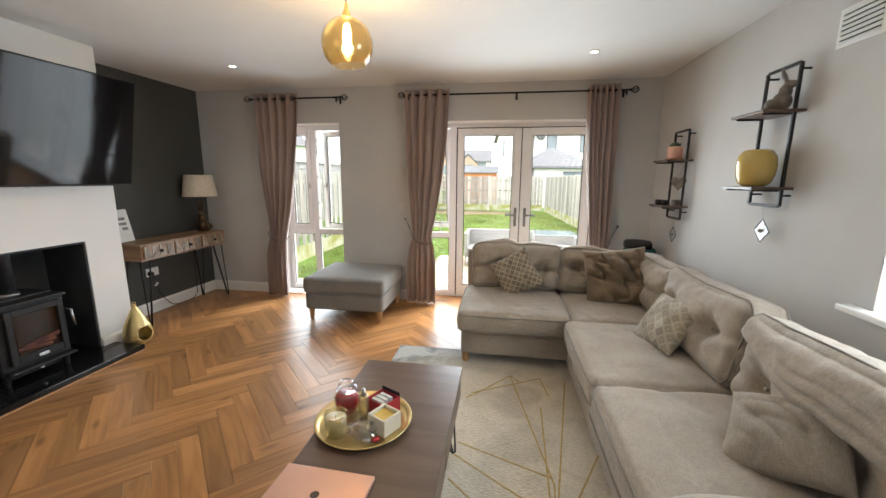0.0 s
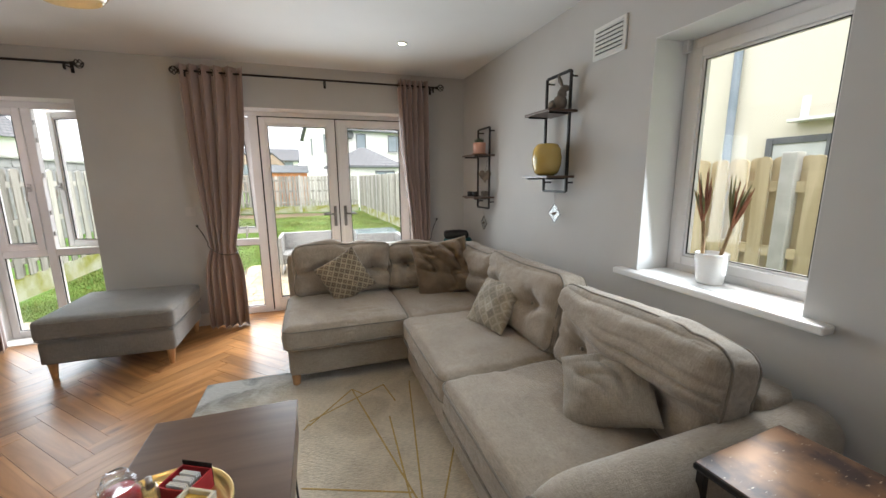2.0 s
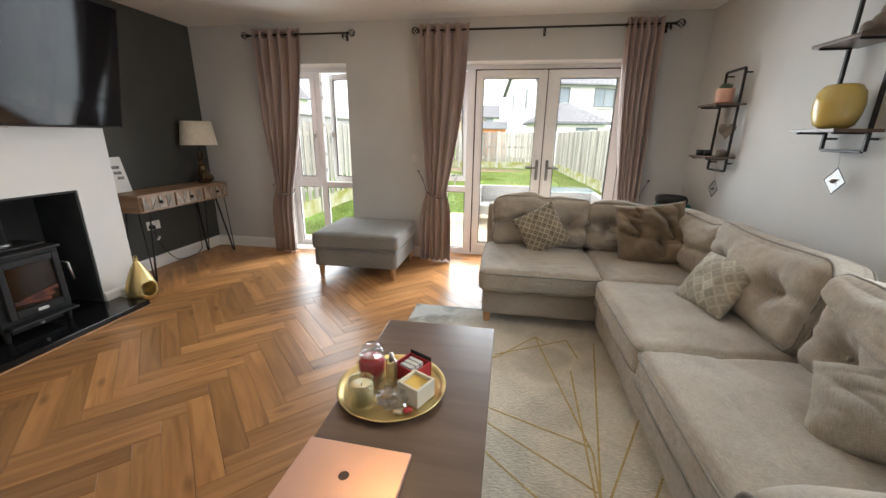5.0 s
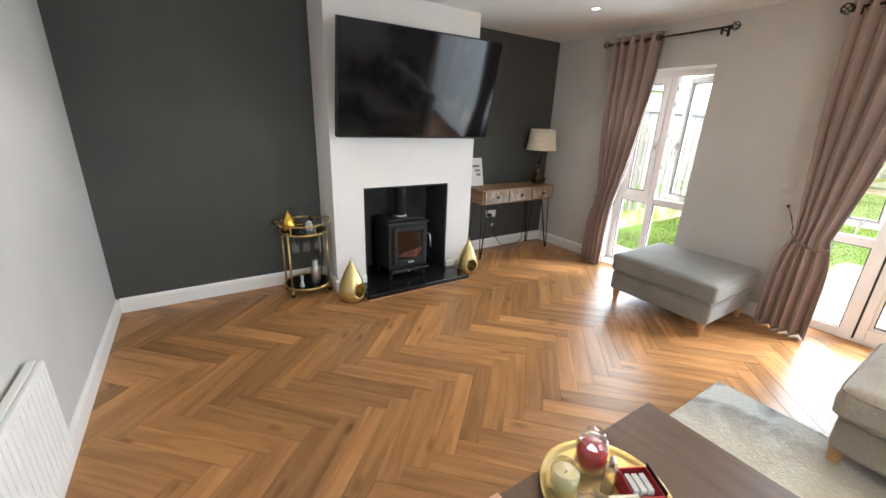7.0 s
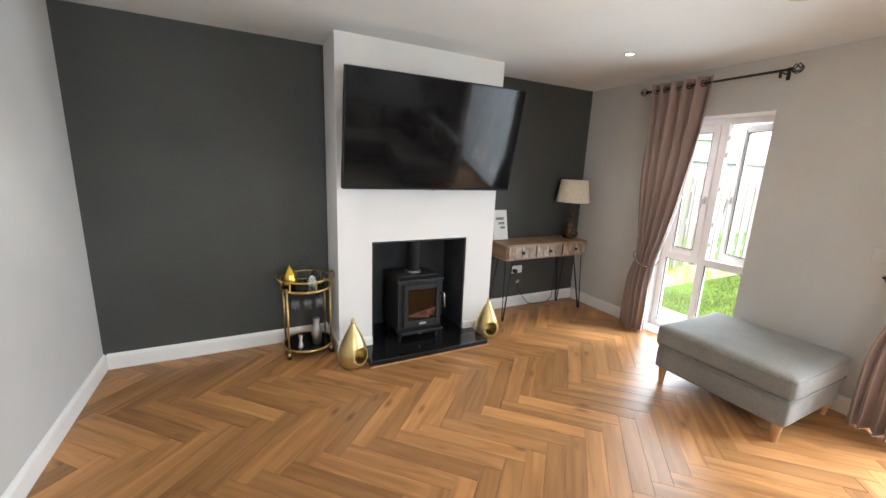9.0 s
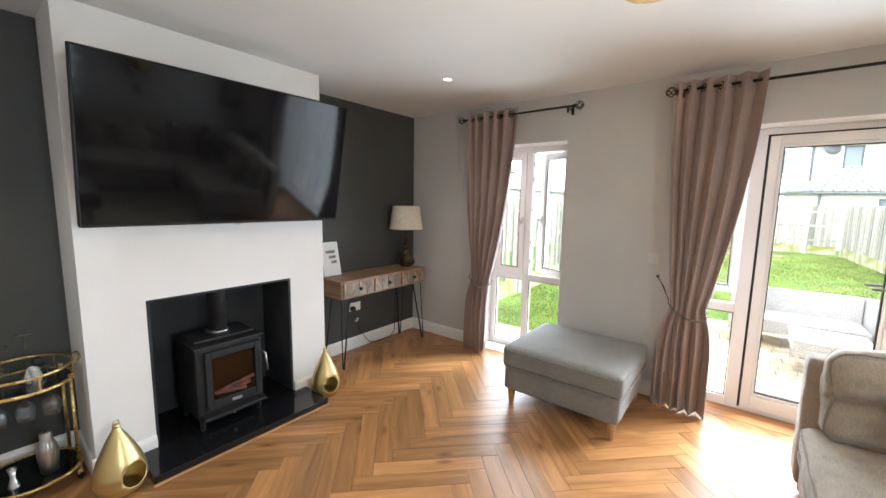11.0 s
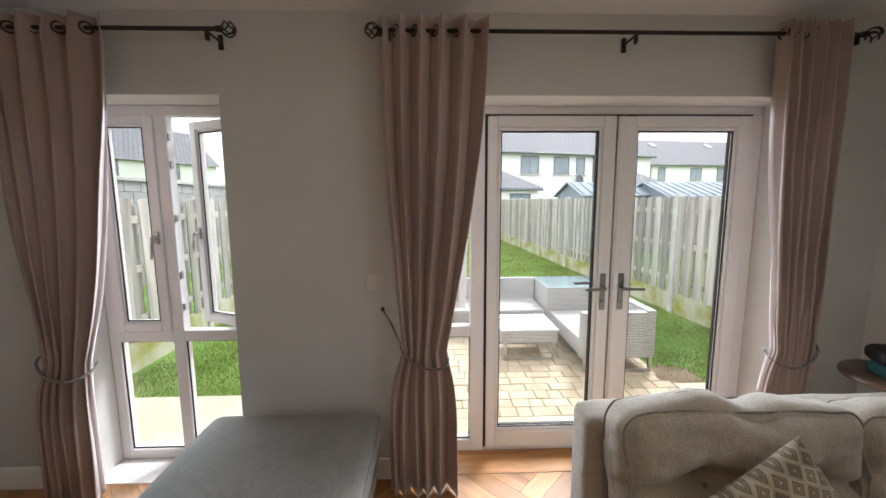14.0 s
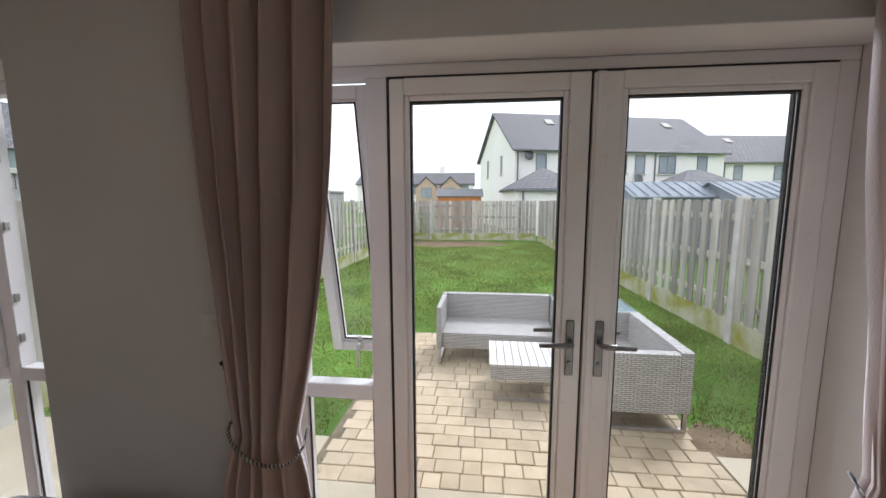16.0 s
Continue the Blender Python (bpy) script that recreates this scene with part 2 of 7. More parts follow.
AMBER = clear("amber_glass", (1.0, 0.90, 0.68), 0.02)
YELLOW = surface("honey_yellow_glass", (0.72, 0.51, 0.13), (0.80, 0.61, 0.21), 3, 0.14, 0.03, 40, coat=0.3)
YELLOW.node_tree.nodes["Principled BSDF"].inputs["Transmission Weight"].default_value = 0.3
CHINA = surface("white_ceramic", (0.74, 0.73, 0.71), (0.8, 0.79, 0.77), 6, 0.25, 0.02, 60)


# ---- building helpers ----
def part(name, bm, material, parent=None, label="", smooth=False):
    """Links a bmesh as one mesh object, under a thing or a part."""
    me = bpy.data.meshes.new(name)
    if smooth:
        for f in bm.faces:
            f.smooth = True
    bm.to_mesh(me)
    bm.free()
    me.materials.append(material)
    ob = new(name, me)
    ob.parent = parent
    if label:
        ob["label"] = label
    return ob


def thing(name, label, category, m=None, group="", kind=""):
    ob = new(name)
    ob.empty_display_size = 0.05
    if m is not None:
        ob.matrix_world = m
    return tagged(ob, label, category, group, kind)


def setting(name, bm, material, label="", category="", smooth=False):
    return tagged(part(name, bm, material, smooth=smooth), label, category, kind="structure")


def box(x0, y0, z0, x1, y1, z1, bevel=0.0, bm=None, seg=2):
    own = bmesh.new()
    bmesh.ops.create_cube(own, size=1)
    for v in own.verts:
        v.co = Vector(((x0 + x1) / 2 + v.co.x * (x1 - x0), (y0 + y1) / 2 + v.co.y * (y1 - y0), (z0 + z1) / 2 + v.co.z * (z1 - z0)))
    if bevel:
        bmesh.ops.bevel(own, geom=own.edges[:], offset=bevel, segments=seg, affect="EDGES", profile=0.5)
    return merge(bm, own)


def merge(bm, own):
    if bm is None:
        return own
    me = bpy.data.meshes.new("tmp")
    own.to_mesh(me)
    own.free()
    bm.from_mesh(me)
    bpy.data.meshes.remove(me)
    return bm


def moved(bm, m):
    bmesh.ops.transform(bm, matrix=m, verts=bm.verts[:])
    return bm


def cyl(x, y, z0, z1, r0, r1=None, seg=20, bm=None, bevel=0.0):
    own = bmesh.new()
    bmesh.ops.create_cone(own, cap_ends=True, segments=seg, radius1=r0, radius2=r0 if r1 is None else r1, depth=z1 - z0)
    bmesh.ops.translate(own, vec=(x, y, (z0 + z1) / 2), verts=own.verts[:])
    if bevel:
        bmesh.ops.bevel(own, geom=[e for e in own.edges if abs(e.verts[0].co.z - e.verts[1].co.z) < 1e-6], offset=bevel, segments=2, affect="EDGES")
    return merge(bm, own)


def rod(a, b, r, seg=10, bm=None):
    a, b = Vector(a), Vector(b)
    own = bmesh.new()
    bmesh.ops.create_cone(own, cap_ends=True, segments=seg, radius1=r, radius2=r, depth=(b - a).length)
    moved(own, Matrix.Translation((a + b) / 2) @ (b - a).to_track_quat("Z", "Y").to_matrix().to_4x4())
    return merge(bm, own)


def tube(points, r, closed=False, seg=8, bm=None):
    """A round bar along a line of points; r: one radius or one for each point."""
    own = bmesh.new()
    pts = [Vector(p) for p in points]
    n = len(pts)
    radii = r if isinstance(r, (list, tuple)) else [r] * n
    rings, up = [], None
    for i, p in enumerate(pts):
        a = pts[i - 1] if (i or closed) else p
        b = pts[(i + 1) % n] if (i < n - 1 or closed) else p
        d = (b - a).normalized()
        side = up.cross(d) if up is not None else d.orthogonal()
        if side.length < 1e-4:
            side = d.orthogonal()
        side.normalize()
        up = d.cross(side).normalized()
        rings.append([own.verts.new(p + (side * math.cos(t) + up * math.sin(t)) * radii[i]) for t in (2 * math.pi * k / seg for k in range(seg))])
    for i in range(n if closed else n - 1):
        A, B = rings[i], rings[(i + 1) % n]
        shift = 0
        if closed and i == n - 1:
            shift = min(range(seg), key=lambda s: sum((A[k].co - B[(k + s) % seg].co).length for k in range(seg)))
        for k in range(seg):
            own.faces.new((A[k], A[(k + 1) % seg], B[(k + 1 + shift) % seg], B[(k + shift) % seg]))
    if not closed:
        own.faces.new(rings[0][::-1])
        own.faces.new(rings[-1])
    bmesh.ops.recalc_face_normals(own, faces=own.faces[:])
    return merge(bm, own)


def lathe(profile, seg=32, bm=None, at=(0, 0, 0)):
    """Turns (radius, height) pairs about a vertical axis."""
    own = bmesh.new()
    rings = []
    for r, z in profile:
        if r < 1e-5:
            rings.append([own.verts.new((at[0], at[1], at[2] + z))])
        else:
            rings.append([own.verts.new((at[0] + r * math.cos(t), at[1] + r * math.sin(t), at[2] + z)) for t in (2 * math.pi * k / seg for k in range(seg))])
    for A, B in zip(rings, rings[1:]):
        for k in range(seg):
            q = [A[k % len(A)], A[(k + 1) % len(A)], B[(k + 1) % len(B)], B[k % len(B)]]
            q = [v for i, v in enumerate(q) if v not in q[:i]]
            if len(q) > 2:
                own.faces.new(q)
    bmesh.ops.recalc_face_normals(own, faces=own.faces[:])
    return merge(bm, own)


def ring_of(cx, cy, z, rx, ry, n=40, power=2.0):
    out = []
    for k in range(n):
        t = 2 * math.pi * k / n
        c, s = math.cos(t), math.sin(t)
        out.append((cx + rx * math.copysign(abs(c) ** (2 / power), c), cy + ry * math.copysign(abs(s) ** (2 / power), s), z))
    return out


def soft_box(sx, sy, sz, r, bulge=(0, 0, 0), cuts=16, wrinkle=0.004, seed=0, dents=(), sag=0.0, lines=0.0):
    """An upholstered block about its centre: rounded edges, swollen faces, dents (x, y, z, radius, depth) and creases."""
    bm = bmesh.new()
    bmesh.ops.create_cube(bm, size=2)
    bmesh.ops.subdivide_edges(bm, edges=bm.edges[:], cuts=cuts, use_grid_fill=True)
    h = Vector((sx / 2, sy / 2, sz / 2))
    off = Vector((seed * 3.7, seed * 1.3, seed * 5.1))
    for v in bm.verts:
        u = v.co.copy()
        p = Vector((u.x * h.x, u.y * h.y, u.z * h.z))
        q = Vector([max(-(h[i] - r), min(h[i] - r, p[i])) for i in range(3)])
        d = p - q
        nrm = d.normalized() if d.length > 1e-7 else Vector((0, 0, 1))
        p = q + nrm * r
        for i in range(3):
            j, k = (i + 1) % 3, (i + 2) % 3
            if bulge[i]:
                p[i] += math.copysign(bulge[i], u[i]) * abs(u[i]) ** 2 * (1 - u[j] ** 2) * (1 - u[k] ** 2)
        for dx, dy, dz, dr, dd in dents:
            g = (p - Vector((dx, dy, dz))).length / dr
            p -= nrm * dd * math.exp(-g * g * 2)
        if sag and u.z > 0:
            p.z -= sag * u.z * (1 - u.x ** 2) * (1 - u.y ** 2)
        w = noise.noise(p * 5 + off) * wrinkle + (0.3 - abs(noise.noise(Vector((p.x * 9, p.y * 4, p.z * 9)) + off))) * wrinkle * 0.9 + noise.noise(Vector((p.x * 22, p.y * 9, p.z * 22)) + off) * wrinkle * 0.25
        if lines:
            k = noise.noise(Vector((p.x * 2.2, p.y * 2.2, p.z * 2.2)) - off) + 0.15
            for fx, fy in ((2.5, 9.0), (8.0, 3.0)):
                c = abs(noise.noise(Vector((p.x * fx, p.y * fy, p.z * 8)) + off * 2))
                w -= lines * max(0.0, k) * math.exp(-(c / 0.06) ** 2)
        v.co = p + nrm * w
    return bm


def seam(sx, sy, z, r=0.02, bulge=0.0, n=48):
    """The line of a cushion's seam, a rounded rectangle at height z."""
    out = []
    for x, y, _ in ring_of(0, 0, 0, sx / 2, sy / 2, n, 14):
        out.append((x, y, z))
    return out


def pillow(a, b, thick, seed=0, pinch=0.07, wrinkle=0.006, n=48, fold=0.0):
    """A scatter cushion lying in its xy plane, with pointed corners and creases."""
    bm = bmesh.new()
    off = Vector((seed * 2.1, seed * 4.3, 0))
    grids = []
    for side in (1, -1):
        g = {}
        for i in range(n + 1):
            for j in range(n + 1):
                u, w = 2 * i / n - 1, 2 * j / n - 1
                rim = i in (0, n) or j in (0, n)
                if side < 0 and rim:
                    g[i, j] = grids[0][i, j]
                    continue
                t = thick / 2 * (max(0, (1 - u * u) * (1 - w * w))) ** 0.42
                x = u * a / 2 * (1 - pinch * (1 - w * w))
                y = w * b / 2 * (1 - pinch * (1 - u * u))
                edge = (1 - u ** 4) * (1 - w ** 4)
                z = side * t + noise.noise(Vector((x * 7, y * 7, side * 3)) + off) * wrinkle * 2 * edge
                z += side * noise.noise(Vector((x * 18, y * 11, side * 9)) + off) * wrinkle * edge
                if fold:
                    warp = noise.noise(Vector((x * 5, y * 5, 7)) + off) * 0.35
                    q1 = abs(noise.noise(Vector(((x + y) * 7.5 + warp, (x - y) * 2.0, 2)) + off))
                    q2 = abs(noise.noise(Vector((x * 3 - warp, y * 8 + warp, 5)) + off))
                    z += side * edge * fold * (0.5 * q1 + 0.3 * q2 - 0.9 * max(0.0, 0.12 - q1) - 0.5 * max(0.0, 0.10 - q2))
                g[i, j] = bm.verts.new((x, y, z))
        grids.append(g)
        for i in range(n):
            for j in range(n):
                q = (g[i, j], g[i + 1, j], g[i + 1, j + 1], g[i, j + 1])
                bm.faces.new(q if side > 0 else q[::-1])
    return bm


def wall_with(name, axis, at, thick, span, height, holes, material, label, z0=0.0):
    """A wall along x (axis 'x', inner face at y = at) or y, with rectangular holes (a0, a1, b0, b1), built of blocks end to end."""
    cols = sorted({span[0], span[1], *(h[0] for h in holes), *(h[1] for h in holes)})
    rows = sorted({z0, height, *(h[2] for h in holes), *(h[3] for h in holes)})
    bm = bmesh.new()
    V = {}

    def vert(a, b, side):
        key = (round(a, 4), round(b, 4), side)
        if key not in V:
            d = at + (thick if side else 0)
            V[key] = bm.verts.new((a, d, b) if axis == "x" else (d, a, b))
        return V[key]

    def solid(i, j):
        if not (0 <= i < len(cols) - 1 and 0 <= j < len(rows) - 1):
            return False
        a, b = (cols[i] + cols[i + 1]) / 2, (rows[j] + rows[j + 1]) / 2
        return not any(h[0] < a < h[1] and h[2] < b < h[3] for h in holes)

    for i in range(len(cols) - 1):
        for j in range(len(rows) - 1):
            if not solid(i, j):
                continue
            c = [(cols[i], rows[j]), (cols[i + 1], rows[j]), (cols[i + 1], rows[j + 1]), (cols[i], rows[j + 1])]
            for side in (0, 1):
                bm.faces.new([vert(a, b, side) for a, b in c])
            for k, (di, dj) in enumerate(((0, -1), (1, 0), (0, 1), (-1, 0))):
                if not solid(i + di, j + dj):
                    p, q = c[k], c[(k + 1) % 4]
                    bm.faces.new([vert(*p, 0), vert(*q, 0), vert(*q, 1), vert(*p, 1)])
    bmesh.ops.recalc_face_normals(bm, faces=bm.faces[:])
    return setting(name, bm, material, label, "wall")


# ---- the room's shell ----
W, E_, S, N, H = -3.36, 1.95, -0.25, 4.39, 2.48
wall_with("wall_north", "x", N, 0.33, (W - 0.3, E_ + 0.36), H + 0.2, [(-2.39, -1.54, 0.0, 2.09), (-0.62, 1.43, 0.0, 2.09)], PAINT, "light grey painted wall with a tall window and garden doors", -0.4)
wall_with("wall_east", "y", E_, 0.36, (S - 0.2, N), H + 0.2, [(1.06, 1.82, 0.90, 2.08)], PAINT, "light grey painted wall with a side window", -0.4)
wall_with("wall_west", "y", W, -0.3, (S - 0.2, N), H + 0.2, [], DARK, "matt charcoal painted feature wall", -0.4)
wall_with("wall_south", "x", S, -0.2, (W, E_), H + 0.2, [], PAINT, "plain light grey painted wall", -0.4)
setting("ceiling", box(W, S, H, E_, N, H + 0.15), CEIL, "smooth white painted ceiling", "ceiling")
setting("floor_slab", box(W, S, -0.35, E_, N, -0.018), SOOT, "concrete floor slab under the boards", "floor")

# chimney breast with its chamber
BX, BY0, BY1 = -2.93, 1.38, 2.84
FY0, FY1, FZ = 1.655, 2.55, 0.945
wall_with("chimney_breast", "y", BX, -0.425, (BY0, BY1), H, [(FY0, FY1, 0.0, FZ)], WHITE_WALL, "white painted chimney breast with an open fire chamber")
lining = thing("chamber_lining", "black board lining of the fire chamber", "lining", kind="structure")
for b in ((-3.352, FY0 + 0.003, 0.052, -3.335, FY1 - 0.003, FZ - 0.002), (-3.335, FY0 + 0.003, 0.052, BX - 0.004, FY0 + 0.016, FZ - 0.002),
          (-3.335, FY1 - 0.016, 0.052, BX - 0.004, FY1 - 0.003, FZ - 0.002), (-3.335, FY0 + 0.016, FZ - 0.016, BX - 0.004, FY1 - 0.016, FZ - 0.002)):
    part("lining_board", box(*b), SOOT, lining)


def skirting(name, a, b, out):
    """A moulded skirting board from a to b on the floor; out: the way into the room."""
    a, b, out = Vector((*a, 0)), Vector((*b, 0)), Vector((*out, 0))
    prof = [(0.001, 0.0), (0.018, 0.0), (0.018, 0.095), (0.014, 0.108), (0.008, 0.118), (0.001, 0.122)]
    bm = bmesh.new()
    ends = []
    for p in (a, b):
        ends.append([bm.verts.new(p + out * d + Vector((0, 0, z))) for d, z in prof])
    for k in range(len(prof)):
        k2 = (k + 1) % len(prof)
        bm.faces.new((ends[0][k], ends[0][k2], ends[1][k2], ends[1][k]))
    bm.faces.new(ends[0][::-1])
    bm.faces.new(ends[1])
    bmesh.ops.recalc_face_normals(bm, faces=bm.faces[:])
    return setting(name, bm, TRIM, "white painted moulded skirting board", "skirting")


skirting("baseboard", (W, S + 0.02), (W, BY0 - 0.02), (1, 0))
skirting("baseboard", (W, BY1 + 0.02), (W, N - 0.02), (1, 0))
skirting("baseboard", (W, N), (-2.39, N), (0, -1))
skirting("baseboard", (-1.54, N), (-0.62, N), (0, -1))
skirting("baseboard", (1.43, N), (E_ - 0.02, N), (0, -1))
skirting("baseboard", (E_, S + 0.02), (E_, N), (-1, 0))
skirting("baseboard", (W, S), (E_, S), (0, 1))
skirting("baseboard", (W + 0.02, BY0), (BX, BY0), (0, -1))
skirting("baseboard", (W + 0.02, BY1), (BX, BY1), (0, 1))
skirting("baseboard", (BX, BY0 - 0.018), (BX, FY0), (1, 0))
skirting("baseboard", (BX, FY1), (BX, BY1 + 0.018), (1, 0))

hearth = bmesh.new()
box(BX - 0.4, FY0 + 0.001, 0.001, BX, FY1 - 0.001, 0.05, 0.0, hearth)
box(BX + 0.019, 1.555, 0.001, -2.62, 2.645, 0.05, 0.004, hearth)
box(BX, FY0 + 0.001, 0.001, BX + 0.02, FY1 - 0.001, 0.05, 0.0, hearth)
tagged(part("hearth", hearth, GRANITE), "polished black granite hearth slab before the chimney breast", "hearth")
tagged(part("floor_edging", box(-2.619, 1.55, 0.0015, -2.604, 2.65, 0.012, 0.003), LEGWOOD), "thin pale oak edging strip along the hearth", "edging", kind="structure")


# ---- windows and doors ----
def frame_bars(x0, x1, z0, z1, y0, y1, bar, bm=None, low=None, lip=0.012):
    """Four bars of a frame in the xz plane with a small inner step."""
    low = bar if low is None else low
    bm = bm if bm is not None else bmesh.new()
    box(x0, y0, z0, x0 + bar, y1, z1, 0.004, bm, 1)
    box(x1 - bar, y0, z0, x1, y1, z1, 0.004, bm, 1)
    box(x0 + bar, y0 + 0.001, z0, x1 - bar, y1 - 0.001, z0 + low, 0.004, bm, 1)
    box(x0 + bar, y0 + 0.001, z1 - bar, x1 - bar, y1 - 0.001, z1, 0.004, bm, 1)
    if lip:
        a, b, c, d = x0 + bar, x1 - bar, z0 + low, z1 - bar
        box(a, y0 + 0.012, c, a + lip, y1 - 0.012, d, 0.003, bm, 1)
        box(b - lip, y0 + 0.012, c, b, y1 - 0.012, d, 0.003, bm, 1)
        box(a + lip, y0 + 0.012, c, b - lip, y1 - 0.012, c + lip, 0.003, bm, 1)
        box(a + lip, y0 + 0.012, d - lip, b - lip, y1 - 0.012, d, 0.003, bm, 1)
    return bm


def seal_bars(x0, x1, z0, z1, y, t=0.006):
    bm = bmesh.new()
    for a, c, b, d in ((x0, z0, x0 + t, z1), (x1 - t, z0, x1, z1), (x0 + t, z0, x1 - t, z0 + t), (x0 + t, z1 - t, x1 - t, z1)):
        box(a, y - 0.003, c, b, y + 0.003, d, bm=bm)
    return bm


def pane(parent, x0, x1, z0, z1, y, name="pane"):
    p = part(name, box(x0, y - 0.004, z0, x1, y + 0.004, z1), GLASS, parent, "clear glass")
    p.visible_shadow = False
    return p


def handle_lever(parent, x, z, y, way=-1, plate=0.22):
    """A lever handle on its plate; the room side is towards -y."""
    h = part("handle", box(x - 0.016, y - 0.012, z - plate * 0.62, x + 0.016, y, z + plate * 0.38, 0.005), PEWTER, parent, "satin steel handle plate")
    part("lever", tube([(x, y - 0.008, z), (x, y - 0.045, z), (x + way * 0.02, y - 0.055, z), (x + way * 0.12, y - 0.052, z - 0.004)], [0.010, 0.010, 0.011, 0.008], seg=10), PEWTER, h, "satin steel lever", True)
    part("keyhole", cyl(0, 0, 0, 0.008, 0.009, seg=14), PEWTER, h).matrix_world = pose(x, y - 0.012, z - 0.085, 90)
    return h


def espag(parent, x, z, y, m=None):
    bm = box(x - 0.012, y - 0.014, z - 0.035, x + 0.012, y, z + 0.035, 0.004)
    box(x - 0.009, y - 0.045, z - 0.012, x + 0.009, y - 0.012, z + 0.012, 0.004, bm)
    tube([(x, y - 0.04, z + 0.01), (x - 0.004, y - 0.046, z - 0.05), (x - 0.012, y - 0.044, z - 0.115)], [0.009, 0.009, 0.007], seg=8, bm=bm)
    return part("handle", bm, STEEL, parent, "grey metal window handle", True)


FY = 4.60
# tall window
win = thing("window_1", "tall white upvc window with one casement ajar", "window", kind="structure")
fr = frame_bars(-2.388, -1.542, 0.002, 2.088, FY, FY + 0.07, 0.055, low=0.06, lip=0)
box(-2.02, FY + 0.001, 0.062, -1.955, FY + 0.069, 2.033, 0.004, fr, 1)
box(-2.333, FY + 0.002, 0.745, -2.02, FY + 0.068, 0.81, 0.004, fr, 1)
box(-1.955, FY + 0.002, 0.745, -1.597, FY + 0.068, 0.81, 0.004, fr, 1)
part("window_frame", fr, UPVC, win)
sash = part("sash", frame_bars(-2.335, -2.018, 0.808, 2.035, FY - 0.012, FY + 0.05, 0.052), UPVC, win, "white closed sash")
part("seal", seal_bars(-2.272, -2.08, 0.872, 1.972, FY + 0.004), GASKET, sash, "black rubber seal")
pane(sash, -2.275, -2.078, 0.868, 1.976, FY + 0.02)
espag(sash, -2.045, 1.36, FY - 0.012)
for a, b in ((-2.333, -2.02), (-1.955, -1.597)):
    part("seal", seal_bars(a, b, 0.062, 0.745, FY + 0.02), GASKET, win, "black rubber seal")
    pane(win, a + 0.002, b - 0.002, 0.064, 0.743, FY + 0.035)
part("hinge", box(-1.953, FY + 0.01, 0.93, -1.945, FY + 0.03, 0.97, 0.002), STEEL, win, "small steel window keep")
for hz in (1.12, 1.45, 1.75, 1.9):
    part("hinge", box(-1.953, FY + 0.01, hz, -1.945, FY + 0.03, hz + 0.04, 0.002), STEEL, win)
case = part("casement", frame_bars(-0.375, 0.0, 0.0, 1.225, -0.03, 0.03, 0.052), UPVC, win, "white open casement sash")
case.matrix_world = pose(-1.585, FY + 0.06, 0.808, 0, 0, -24)
part("seal", seal_bars(-0.312, -0.063, 0.063, 1.162, -0.016), GASKET, case, "black rubber seal")
pane(case, -0.315, -0.06, 0.06, 1.165, 0.0)
espag(case, -0.348, 0.56, -0.03)
setting("window_ledge", box(-2.388, N + 0.002, -0.006, -1.542, FY, 0.004, 0.002), TRIM, "white painted low threshold under the tall window", "sill")

# garden doors with a sidelight
doors = thing("door_1", "white upvc french doors with a narrow sidelight, closed", "door", kind="structure")
fr = bmesh.new()
box(-0.618, FY, 0.0, -0.56, FY + 0.07, 2.088, 0.004, fr, 1)
box(-0.265, FY, 0.0, -0.184, FY + 0.07, 2.042, 0.004, fr, 1)
box(1.362, FY, 0.0, 1.428, FY + 0.07, 2.042, 0.004, fr, 1)
box(-0.56, FY + 0.001, 2.042, 1.428, FY + 0.069, 2.088, 0.004, fr, 1)
box(-0.184, FY + 0.001, 0.001, 1.362, FY + 0.069, 0.028, 0.004, fr, 1)
box(-0.56, FY + 0.001, 0.001, -0.265, FY + 0.069, 0.075, 0.004, fr, 1)
box(-0.56, FY + 0.001, 0.745, -0.265, FY + 0.069, 0.81, 0.004, fr, 1)
part("door_frame", fr, UPVC, doors, "white upvc outer frame")
part("seal", seal_bars(-0.558, -0.267, 0.077, 0.743, FY + 0.02), GASKET, doors, "black rubber seal")
pane(doors, -0.556, -0.269, 0.079, 0.741, FY + 0.035)
# black strips paint the shadow gap round the leaves, together with its seal
part("gap_seal", seal_bars(-0.186, 1.366, 0.02, 2.044, FY + 0.006, 0.018), GASKET, doors, "black strip for the seal and painted shadow gap round the leaves")
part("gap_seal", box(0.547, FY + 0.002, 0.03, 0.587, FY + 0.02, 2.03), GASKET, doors)


